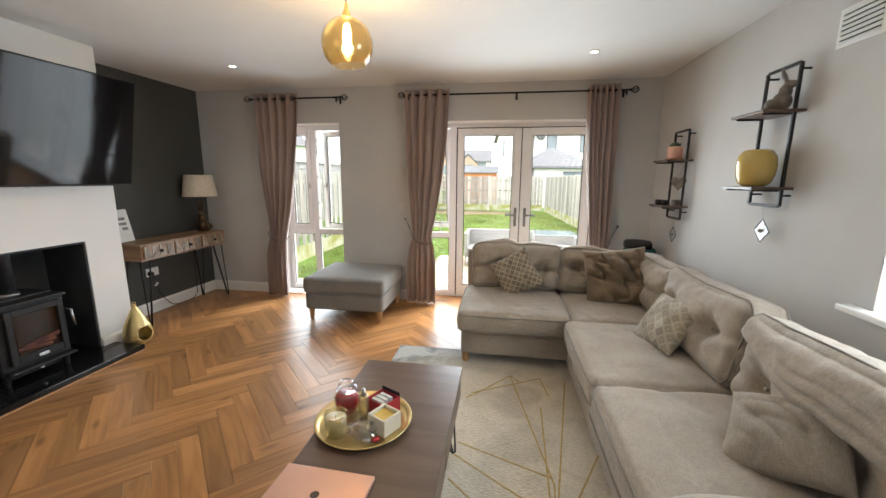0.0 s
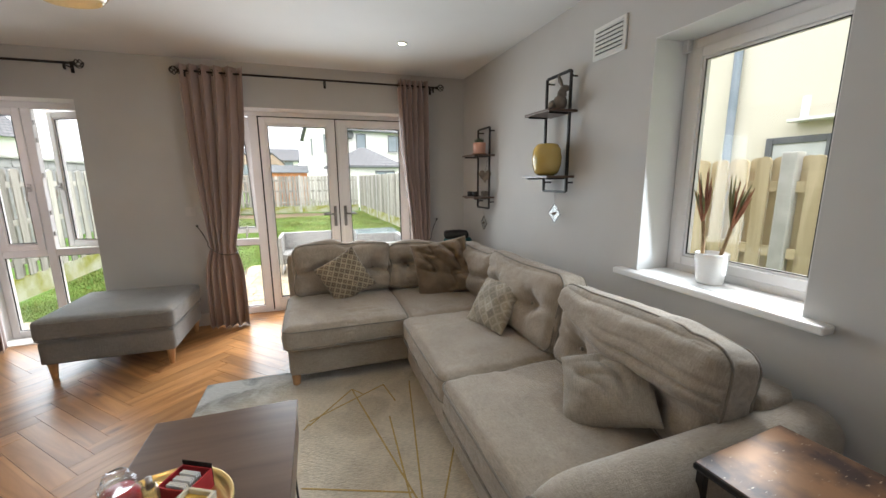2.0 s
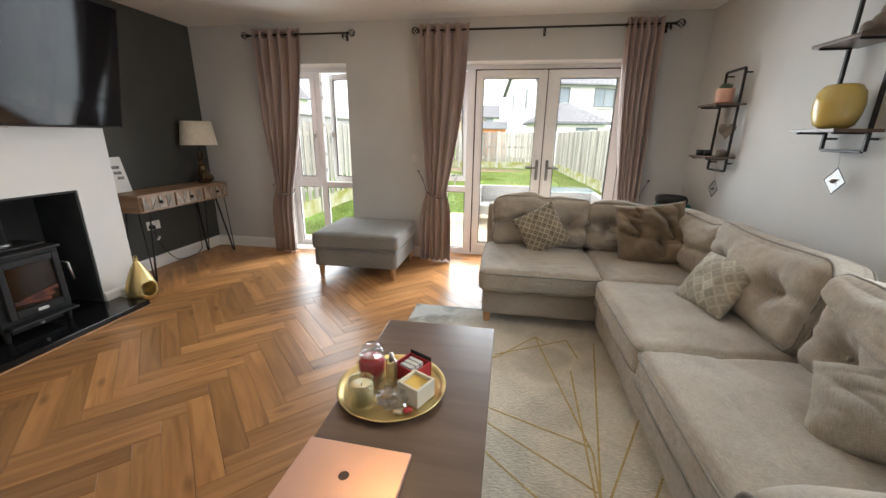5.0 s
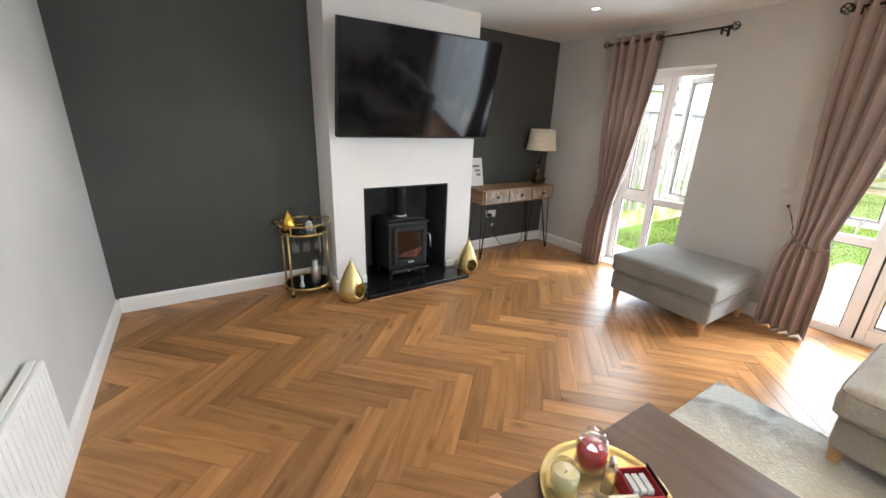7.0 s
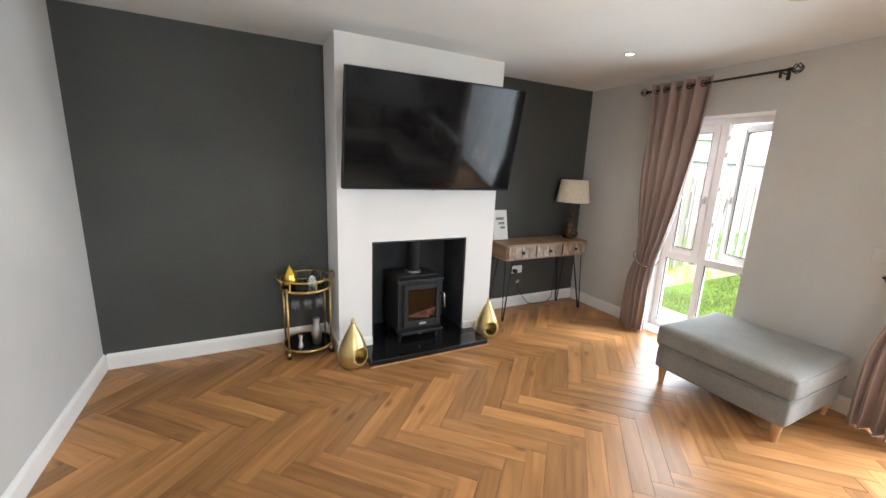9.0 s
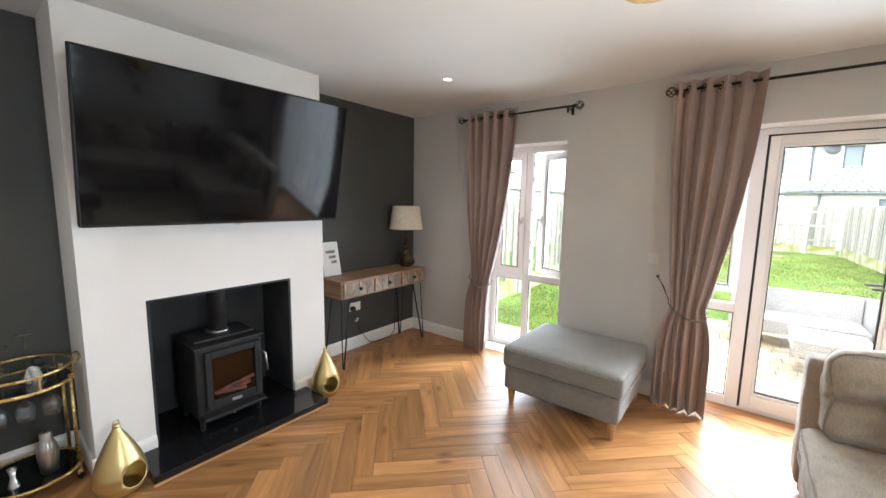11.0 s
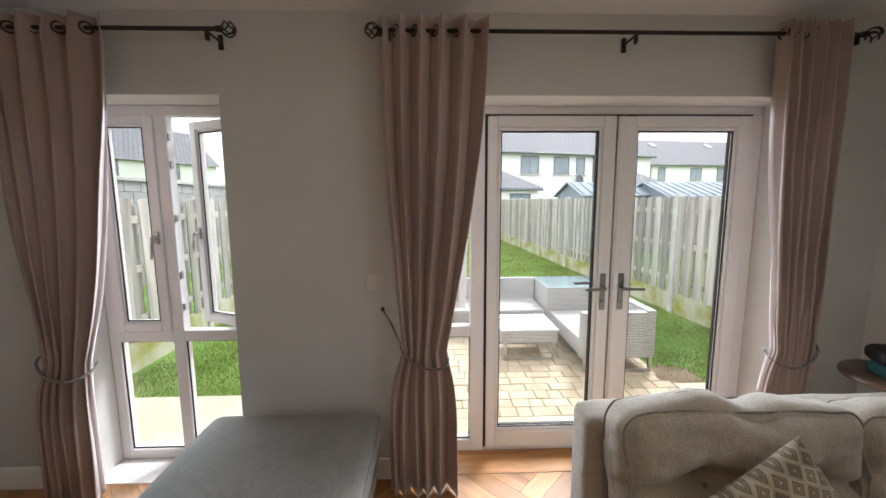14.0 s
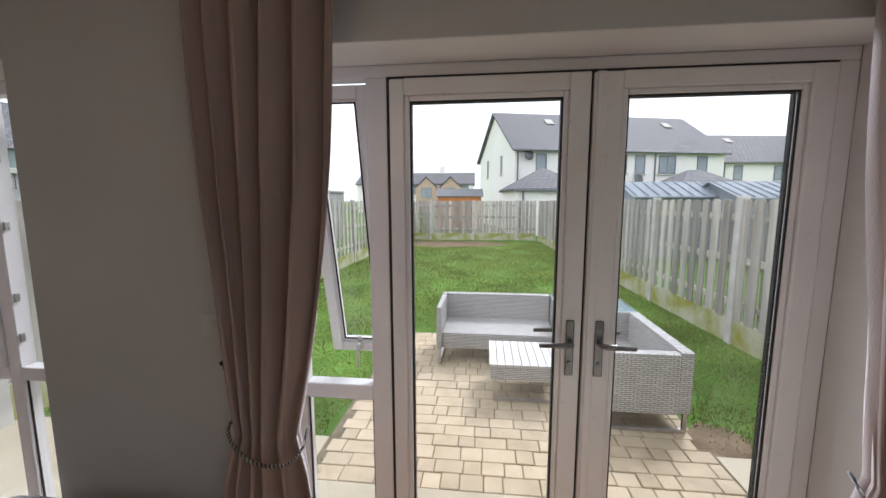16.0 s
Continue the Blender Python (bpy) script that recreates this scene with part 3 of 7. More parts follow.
def leaf(x0, x1, gx0, gx1, hinge_way, hx):
    bm = bmesh.new()
    y0, y1 = FY - 0.018, FY + 0.055
    box(x0, y0, 0.03, gx0, y1, 2.03, 0.005, bm)
    box(gx1, y0, 0.03, x1, y1, 2.032, 0.005, bm)
    box(gx0, y0 + 0.001, 0.03, gx1, y1 - 0.001, 0.135, 0.005, bm)
    box(gx0, y0 + 0.001, 1.972, gx1, y1 - 0.001, 2.032, 0.005, bm)
    lf = part("door_leaf", bm, UPVC, doors, "white upvc glazed leaf")
    bead = frame_bars(gx0, gx1, 0.135, 1.972, y0 + 0.010, FY + 0.025, 0.02, lip=0.004)
    part("glazing_bead", bead, UPVC, lf)
    part("seal", seal_bars(gx0 + 0.02, gx1 - 0.02, 0.155, 1.952, FY + 0.004, 0.007), GASKET, lf, "black rubber seal")
    spacer = bmesh.new()
    for a, c, b, d in ((gx0, 0.135, gx0 + 0.024, 1.972), (gx1 - 0.024, 0.135, gx1, 1.972), (gx0 + 0.024, 0.135, gx1 - 0.024, 0.159), (gx0 + 0.024, 1.948, gx1 - 0.024, 1.972)):
        box(a, FY + 0.026, c, b, FY + 0.044, d, bm=spacer)
    part("spacer_bar", spacer, GASKET, lf, "dark glazing spacer")
    pane(lf, gx0 + 0.018, gx1 - 0.018, 0.153, 1.954, FY + 0.02)
    handle_lever(lf, hx, 1.045, y0, hinge_way)
    outer = part("outer_handle", box(hx - 0.016, y1, 0.91, hx + 0.016, y1 + 0.012, 1.13, 0.005), PEWTER, lf, "satin grey outer handle plate")
    part("lever", tube([(hx, y1 + 0.008, 1.045), (hx, y1 + 0.045, 1.045), (hx + hinge_way * 0.02, y1 + 0.055, 1.045), (hx + hinge_way * 0.12, y1 + 0.052, 1.041)], [0.010, 0.010, 0.011, 0.008], seg=10), PEWTER, outer, "satin grey lever", True)
    return lf


leaf(-0.170, 0.562, -0.115, 0.490, -1, 0.520)
leaf(0.572, 1.352, 0.672, 1.275, 1, 0.628)
part("cover_strip", box(0.580, FY - 0.026, 0.032, 0.610, FY - 0.018, 2.03, 0.004), UPVC, doors)
vent_sash = part("sash", frame_bars(-0.148, 0.148, -1.225, 0.0, -0.03, 0.03, 0.05), UPVC, doors, "white top-hung sash, open")
vent_sash.matrix_world = pose(-0.412, FY + 0.06, 2.034, 13, 0, 0)
part("seal", seal_bars(-0.086, 0.086, -1.163, -0.062, -0.016), GASKET, vent_sash, "black rubber seal")
pane(vent_sash, -0.088, 0.088, -1.166, -0.06, 0.0)
espag(vent_sash, 0.0, -1.17, -0.03)
setting("threshold", box(-0.616, N + 0.002, -0.008, 1.426, FY, 0.003, 0.002), OAK, "oak threshold board before the garden doors", "sill")



def reveal(label, x0, x1, top):
    """White painted plaster lining the jambs and head of an opening in the north wall."""
    bm = bmesh.new()
    box(x0, N + 0.001, 0.0, x0 + 0.004, FY - 0.001, top - 0.004, bm=bm)
    box(x1 - 0.004, N + 0.001, 0.0, x1, FY - 0.001, top - 0.004, bm=bm)
    box(x0, N + 0.001, top - 0.004, x1, FY - 0.001, top, bm=bm)
    return setting("window_reveal", bm, WHITE_WALL, label, "reveal")


reveal("white painted reveal of the tall window", -2.3905, -1.5395, 2.0905)
reveal("white painted reveal of the garden doors", -0.6205, 1.4305, 2.0905)

# side window
win2 = thing("window_2", "white upvc side window set in a deep reveal", "window", kind="structure")
WX = 2.158


TURN_E = pose(WX, 0, 0, 0, 0, -90)
f2 = frame_bars(-1.818, -1.062, 0.902, 2.078, 0.0, 0.07, 0.05, lip=0)
part("window_frame", moved(f2, TURN_E), UPVC, win2)
s2 = part("sash", moved(frame_bars(-1.77, -1.11, 0.95, 2.03, -0.014, 0.05, 0.048), TURN_E), UPVC, win2, "white closed sash")
part("seal", moved(seal_bars(-1.712, -1.168, 1.008, 1.972, 0.004), TURN_E), GASKET, s2, "black rubber seal")
p2 = part("pane", moved(box(-1.712, 0.016, 1.008, -1.168, 0.024, 1.972), TURN_E), GLASS, s2, "clear glass")
p2.visible_shadow = False
sill = box(1.885, 0.965, 0.882, 1.949, 1.925, 0.915, 0.008)
box(1.949, 1.063, 0.901, WX - 0.015, 1.817, 0.915, 0.0, sill)
rv = bmesh.new()
box(E_ + 0.001, 1.0595, 0.916, WX - 0.001, 1.0635, 2.0765, bm=rv)
box(E_ + 0.001, 1.8165, 0.916, WX - 0.001, 1.8205, 2.0765, bm=rv)
box(E_ + 0.001, 1.0595, 2.0765, WX - 0.001, 1.8205, 2.0805, bm=rv)
setting("window_reveal", rv, WHITE_WALL, "white painted reveal of the side window", "reveal")
setting("window_sill", sill, TRIM, "white painted window board with a rounded nose", "sill")
part("blind_bracket", box(2.12, 1.785, 2.02, 2.15, 1.815, 2.077, 0.004), TRIM, win2, "small white blind bracket")


# ---- the corner sofa ----
from mathutils.bvhtree import BVHTree

sofa = thing("corner_sofa", "large greige chenille corner sofa with loose tufted backs", "sofa")


def block(name, x0, y0, z0, x1, y1, z1, r, parent, mat=None, label="", **k):
    ob = part(name, soft_box(x1 - x0, y1 - y0, z1 - z0, r, **k), mat or SOFA, parent, label, True)
    ob.matrix_world = pose((x0 + x1) / 2, (y0 + y1) / 2, (z0 + z1) / 2)
    return ob


def seat(x0, y0, x1, y1, z0=0.285, z1=0.455, seed=1, name="seat_cushion"):
    c = block(name, x0, y0, z0, x1, y1, z1, 0.045, sofa, seed=seed, bulge=(0.012, 0.012, 0.028), cuts=52, wrinkle=0.009, lines=0.009)
    for z in ((z1 - z0) / 2 - 0.028, -(z1 - z0) / 2 + 0.025):
        p = part("piping", tube(seam(x1 - x0 + 0.010, y1 - y0 + 0.010, z), 0.0055, True, 6), PIPE, c, "stitched seam piping", True)
    return c


block("base", 0.075, 2.83, 0.085, 1.86, 3.66, 0.29, 0.03, sofa, seed=3, cuts=14, wrinkle=0.003)
block("base", 0.885, 0.98, 0.075, 1.86, 2.83, 0.29, 0.03, sofa, seed=4, cuts=14, wrinkle=0.003)
block("back_frame", 0.055, 3.63, 0.085, 1.85, 3.80, 0.79, 0.04, sofa, seed=5, cuts=14, wrinkle=0.004)
block("back_frame", 1.66, 0.98, 0.085, 1.85, 3.64, 0.70, 0.04, sofa, seed=6, cuts=14, wrinkle=0.004)
seat(0.055, 2.775, 0.905, 3.60, seed=11)
seat(0.905, 2.765, 1.60, 3.58, z1=0.445, seed=12)
seat(0.845, 1.865, 1.62, 2.755, seed=13)
seat(0.835, 1.055, 1.62, 1.858, z1=0.46, seed=14)


def back(w, h, thick, m, seed, tufts, crease=0.03, slump=0.0, roll=0.0, dip=0.0):
    """A loose back cushion: x along its width, y out of its front (negative), z up; tufted by buttons."""
    dents = [(x, -thick / 2 - 0.03, z, 0.085, 0.075) for x, z in tufts] + [(x, -thick / 2, z, 0.2, 0.02) for x, z in tufts]
    bm = soft_box(w, thick, h, 0.06, (0.01, 0.06, 0.03), 58, 0.011, seed, dents, lines=0.008)
    zc = tufts[0][1]
    for v in bm.verts:
        if v.co.y < 0:
            k = 0.5 + 0.5 * math.cos(v.co.x * 3.0)
            v.co.y += crease * math.exp(-((v.co.z - zc - 0.02 * math.sin(v.co.x * 6 + seed)) / 0.028) ** 2) * k
            for tx, tz in tufts:
                dx, dz = v.co.x - tx, v.co.z - tz
                rr = math.hypot(dx, dz)
                v.co.y += 0.012 * math.exp(-rr / 0.12) * (0.5 + 0.5 * math.sin(7 * math.atan2(dz, dx) + seed)) * min(1, rr / 0.03)
            if roll:
                u = v.co.x / w + 0.5
                edge_z = h * (0.26 - 0.30 * max(0.0, min(1.0, u / 0.55)) ** 0.8) + 0.012 * noise.noise(Vector((v.co.x * 6, 1, seed)))
                f = (v.co.z - edge_z) / (h / 2 + 0.02 - edge_z)
                if f > 0:
                    v.co.y -= roll * min(1.0, f * 7) ** 0.5 * max(0.0, 1 - f) ** 0.35
                    fan = 0.5 + 0.5 * math.sin(v.co.x * 46 + 3 * noise.noise(Vector((v.co.x * 5, v.co.z * 9, seed))))
                    v.co.y += 0.008 * fan * max(0.0, 1 - abs(f - 0.75) * 4)
                    for at_, dp in ((0.24, 0.022), (0.46, 0.010)):
                        bent = at_ + 0.07 * noise.noise(Vector((v.co.x * 4, at_ * 9, seed)))
                        v.co.y += dp * math.exp(-((f - bent) / 0.035) ** 2) * max(0.0, min(1.0, (u - 0.35) * 4))
                else:
                    v.co.y += 0.006 * math.exp(f * 8)
            v.co.y += 0.007 * abs(noise.noise(Vector((v.co.x * 4 + seed, v.co.z * 11, 3))))
        if slump:
            t = max(0.0, v.co.z / (h / 2))
            v.co.y -= slump * t * t
            v.co.z -= slump * 0.5 * t * (0.5 + 0.5 * math.sin(v.co.x * 5 + seed))
        v.co.z += 0.014 * math.sin(v.co.x * 7 + seed) * (0.5 + v.co.z / h)
        if dip:
            v.co.z -= dip * math.exp(-((v.co.x - 0.04) / 0.07) ** 2) * max(0.0, v.co.z / (h / 2))
    tree = BVHTree.FromBMesh(bm)
    ob = part("back_cushion", bm, SOFA, sofa, "", True)
    ob.matrix_world = m
    for y in (-thick / 2 + 0.03, thick / 2 - 0.03):
        line = []
        for x, z, _ in ring_of(0, 0, 0, w / 2 - 0.006, h / 2 - 0.006, 60, 8):
            t = max(0.0, z / (h / 2))
            zz = z - (slump * 0.5 * t * (0.5 + 0.5 * math.sin(x * 5 + seed)) if slump else 0) + 0.014 * math.sin(x * 7 + seed) * (0.5 + z / h) + 0.014 * (1 - (2 * x / w) ** 2) * (1 if z > h * 0.4 else 0)
            a = Vector((x * 1.6, y - (slump * t * t if slump else 0), zz * 1.6))
            hit = tree.ray_cast(a, Vector((-x, 0, -zz)).normalized())[0]
            if hit is not None:
                line.append(hit + Vector((x, 0, zz)).normalized() * 0.002)
        part("piping", tube(line, 0.0055, True, 6), PIPE, ob, "stitched seam piping", True)
    for x, z in tufts:
        part("button", cyl(0, 0, -0.006, 0.006, 0.011, seg=10, bevel=0.003), PIPE, ob, "sunken fabric button", True).matrix_basis = pose(x, -thick / 2 + 0.022, z, 90)
    return ob


back(0.80, 0.42, 0.19, pose(0.51, 3.545, 0.665, -10), 21, [(-0.14, -0.02), (0.24, -0.01)], crease=0.05, dip=0.035)
back(0.62, 0.38, 0.19, pose(1.20, 3.535, 0.645, -12), 22, [(-0.14, 0.0), (0.18, 0.0)], crease=0.05)
back(0.60, 0.38, 0.20, pose(1.60, 3.12, 0.645, -10, 0, -84), 23, [(-0.06, 0.0)])
back(0.88, 0.43, 0.21, pose(1.575, 2.32, 0.655, -12, 0, -90), 24, [(-0.22, 0.0), (0.2, 0.01)])
back(0.86, 0.42, 0.20, pose(1.575, 1.43, 0.65, -12, 0.5, -91), 25, [(-0.22, -0.07), (0.20, -0.10)], crease=0.015, slump=0.02, roll=0.046)

# the arm with its rounded front
bm = bmesh.new()
prof = []
for k in range(25):
    t = math.pi * k / 24
    prof.append((0.095 * math.cos(t), 0.53 + 0.085 * math.sin(t)))
prof = [(0.095, 0.08)] + prof + [(-0.095, 0.08)]
rows = []
for i in range(25):
    u = i / 24
    x = 0.815 + 1.04 * u
    drop = 0.035 * max(0, 1 - u * 6) ** 2
    grow = 1 - 0.25 * max(0, 1 - u * 8) ** 2
    lift = 0.045 * u
    rows.append([bm.verts.new((x + noise.noise(Vector((y * 9, z * 9, u * 4))) * 0.003, 0.96 + y * grow - 0.015 * u, z - drop * (z > 0.3) + lift * (z > 0.3))) for y, z in prof])
for A, B in zip(rows, rows[1:]):
    for k in range(len(prof)):
        k2 = (k + 1) % len(prof)
        bm.faces.new((A[k], A[k2], B[k2], B[k]))
bm.faces.new(rows[0][::-1])
bm.faces.new(rows[-1])
bmesh.ops.recalc_face_normals(bm, faces=bm.faces[:])
arm = part("arm", bm, SOFA, sofa, "padded arm with a rounded front", True)
edge = [(0.812, 0.96 + y * 0.76, (z - 0.035 if z > 0.3 else z)) for y, z in prof]
part("piping", tube(edge, 0.006, False, 6), PIPE, arm, "stitched seam piping", True)
for lx, ly in ((0.115, 2.875), (0.115, 3.73), (1.80, 3.73), (0.93, 1.02), (1.80, 1.02)):
    part("leg", cyl(lx, ly, 0.014, 0.10, 0.024, 0.032, 16, bevel=0.004), LEGWOOD, sofa, "tapered light oak leg")

# ottoman
ott = thing("ottoman", "square grey fabric footstool on tapered oak legs", "footstool")
block("base", -1.615, 3.525, 0.118, -0.785, 4.285, 0.30, 0.025, ott, OTTO, seed=31, cuts=14, wrinkle=0.002)
top = block("seat", -1.63, 3.51, 0.30, -0.77, 4.30, 0.458, 0.035, ott, OTTO, seed=32, bulge=(0.004, 0.004, 0.016), cuts=20, wrinkle=0.002)
part("piping", tube(seam(0.866, 0.796, 0.054), 0.005, True, 6), OTTO, top, "seam piping", True)
part("piping", tube(seam(0.866, 0.796, -0.072), 0.005, True, 6), OTTO, top, "seam piping", True)
for lx, ly in ((-1.565, 3.57), (-0.832, 3.57), (-1.565, 4.24), (-0.832, 4.24)):
    part("leg", cyl(lx, ly, 0.0, 0.128, 0.018, 0.032, 16), LEGWOOD, ott, "tapered light oak leg")


# ---- tables ----
def hairpin(parent, x, y, z, dx, dy, spread=0.055, r=0.005, foot=0.006):
    """A three-rod hairpin leg from a plate at (x, y, z) down to a foot leaning out by (dx, dy)."""
    f = Vector((x + dx, y + dy, foot))
    leg = part("hairpin_leg", tube([(x - spread, y, z), f + Vector((-0.012, 0, 0.012)), f, f + Vector((0.012, 0, 0.012)), (x + spread, y, z)], r, seg=8), BLACK, parent, "black steel hairpin leg", True)
    part("hairpin_rod", tube([(x, y + (spread if dy < 0 else -spread) * 0.9, z), f + Vector((0, 0, 0.006))], r, seg=8), BLACK, leg, "", True)
    return leg


ct = thing("coffee_table", "dark walnut coffee table with drawers and hairpin legs", "table")
X0, X1, Y0, Y1 = -0.312, 0.192, 0.70, 1.818
part("tabletop", moved(box(-0.559, -0.252, 0.482, 0.559, 0.252, 0.505, 0.003), pose(-0.06, 1.259, 0, 0, 0, 90)), WALNUT, ct).matrix_world = Matrix.Identity(4)
part("body", box(X0 + 0.012, Y0 + 0.012, 0.35, X1 - 0.012, Y1 - 0.012, 0.482, 0.003), WALNUT, ct)
for k in range(2):
    d = part("drawer_front", box(X1 - 0.012, Y0 + 0.03 + k * 0.535, 0.362, X1 - 0.004, Y0 + 0.553 + k * 0.535, 0.474, 0.002), WALNUT, ct)
    if k == 0:
        part("knob", lathe([(0, 0), (0.006, 0), (0.006, 0.012), (0.012, 0.018), (0.012, 0.026), (0.0, 0.03)], 16), BLACK, d, "small black knob", True).matrix_world = pose(X1 - 0.004, Y0 + 0.29 + k * 0.535, 0.418, 0, 90, 0)
for lx, ly, dx, dy in ((X0 + 0.09, Y0 + 0.08, -0.05, -0.05), (X1 - 0.09, Y0 + 0.08, 0.05, -0.05), (X0 + 0.09, Y1 - 0.08, -0.05, 0.05), (X1 - 0.09, Y1 - 0.08, 0.05, 0.05)):
    hairpin(ct, lx, ly, 0.35, dx, dy, foot=0.02)

con = thing("console_table", "mango wood console table with three inlaid drawers", "table")
CX0, CX1, CY0, CY1 = -3.325, -2.955, 3.04, 4.15
part("body", box(CX0, CY0, 0.665, CX1 - 0.012, CY1, 0.825, 0.004), MANGO, con)
for k in range(3):
    y0 = CY0 + 0.02 + k * 0.36
    dr = part("drawer_front", box(CX1 - 0.012, y0, 0.682, CX1, y0 + 0.345, 0.808, 0.002), MANGO, con, "drawer front with inlaid triangles")
    for i in range(4):
        for j in range(2):
            bm = bmesh.new()
            a, b = y0 + 0.006 + i * 0.0835, y0 + 0.006 + (i + 1) * 0.0835
            lo, hi = 0.688, 0.802
            tri = [(a, lo), (b, lo), ((a + b) / 2 + (0.02 if i % 2 else -0.02), hi)] if j == 0 else [(a, hi), ((a + b) / 2 + (0.02 if i % 2 else -0.02), hi), (a, lo + 0.01)]
            front = [bm.verts.new((CX1 + 0.0035 + 0.003 * ((i + j + n_) % 2), y, z)) for n_, (y, z) in enumerate(tri)]
            rear = [bm.verts.new((CX1 - 0.001, y, z)) for y, z in tri]
            bm.faces.new(front)
            for q in range(3):
                bm.faces.new((front[q], rear[q], rear[(q + 1) % 3], front[(q + 1) % 3]))
            bmesh.ops.recalc_face_normals(bm, faces=bm.faces[:])
            part("inlay", bm, INLAY, dr)
    part("knob", lathe([(0, 0), (0.007, 0), (0.007, 0.014), (0.016, 0.02), (0.014, 0.03), (0.0, 0.033)], 16), BLACK, dr, "dark round knob", True).matrix_world = pose(CX1 + 0.004, y0 + 0.172, 0.745, 0, 90, 0)
for lx, ly, dx, dy in ((-3.02, 3.12, 0.02, -0.04), (-3.02, 4.07, 0.01, 0.10), (-3.27, 3.12, -0.02, -0.04), (-3.27, 4.07, -0.02, 0.02)):
    hairpin(con, lx, ly, 0.665, dx, dy, 0.06, 0.0055)

st = thing("side_table", "c-shaped side table with a pitted metallic top on black legs", "table")
ST = pose(1.4515, 0.7415, 0, 0, 0, 4.5)
pm, pn, pl, pb = node_mat("burnt_copper_top")
ptc = pn.new("ShaderNodeTexCoord")
pno = pn.new("ShaderNodeTexNoise")
pno.inputs["Scale"].default_value, pno.inputs["Detail"].default_value = 5.5, 7
pl.new(ptc.outputs["Object"], pno.inputs["Vector"])
prp = pn.new("ShaderNodeValToRGB")
e = prp.color_ramp.elements
e[0].position, e[0].color = 0.42, (0.045, 0.028, 0.026, 1)
e[1].position, e[1].color = 0.60, (0.30, 0.155, 0.075, 1)
pl.new(pno.outputs["Fac"], prp.inputs["Fac"])
pmp = pn.new("ShaderNodeMapping")
pmp.inputs["Scale"].default_value = (38, 120, 38)
pmp.inputs["Rotation"].default_value = (0, 0, 0.6)
pl.new(ptc.outputs["Object"], pmp.inputs["Vector"])
psp = pn.new("ShaderNodeTexNoise")
psp.inputs["Scale"].default_value, psp.inputs["Detail"].default_value = 1.0, 2
pl.new(pmp.outputs[0], psp.inputs["Vector"])
psr = pn.new("ShaderNodeMapRange")
psr.inputs["From Min"].default_value, psr.inputs["From Max"].default_value = 0.66, 0.74
pl.new(psp.outputs["Fac"], psr.inputs["Value"])
pmask = pn.new("ShaderNodeMapRange")
pmask.inputs["From Min"].default_value, pmask.inputs["From Max"].default_value = 0.62, 0.48
pl.new(pno.outputs["Fac"], pmask.inputs["Value"])
pmul = pn.new("ShaderNodeMath")
pmul.operation = "MULTIPLY"
pl.new(psr.outputs[0], pmul.inputs[0])
pl.new(pmask.outputs[0], pmul.inputs[1])
pmx = pn.new("ShaderNodeMix")
pmx.data_type = "RGBA"
pl.new(pmul.outputs[0], pmx.inputs["Factor"])
pl.new(prp.outputs[0], pmx.inputs["A"])
pmx.inputs["B"].default_value = (0.46, 0.36, 0.26, 1)
pl.new(pmx.outputs["Result"], pb.inputs["Base Color"])
pb.inputs["Roughness"].default_value, pb.inputs["Metallic"].default_value = 0.28, 0.35
part("tabletop", box(-0.196, -0.155, 0.634, 0.196, 0.155, 0.654, 0.002), pm, st, "burnt copper top with pale pitting").matrix_world = ST
part("edge_band", frame_bars(-0.198, 0.198, -0.157, 0.157, -0.652, -0.633, 0.004, lip=0), BLACK, st, "black edge band").matrix_world = ST @ pose(0, 0, 0, -90)
frm = bmesh.new()
b = 0.011
for y in (-0.14, 0.14):
    for x in (-0.182, 0.182):
        box(x - b, y - b, 0.022, x + b, y + b, 0.6325, 0.002, frm, 1)
for y in (-0.14, 0.14):
    box(-0.182 + b, y - b, 0.61, 0.182 - b, y + b, 0.632, 0.002, frm, 1)
for x in (-0.182, 0.182):
    box(x - b, -0.14 - b, 0.0, x + b, 0.14 + b, 0.022, 0.002, frm, 1)
part("frame", frm, BLACK, st, "square black steel legs and runners").matrix_world = ST


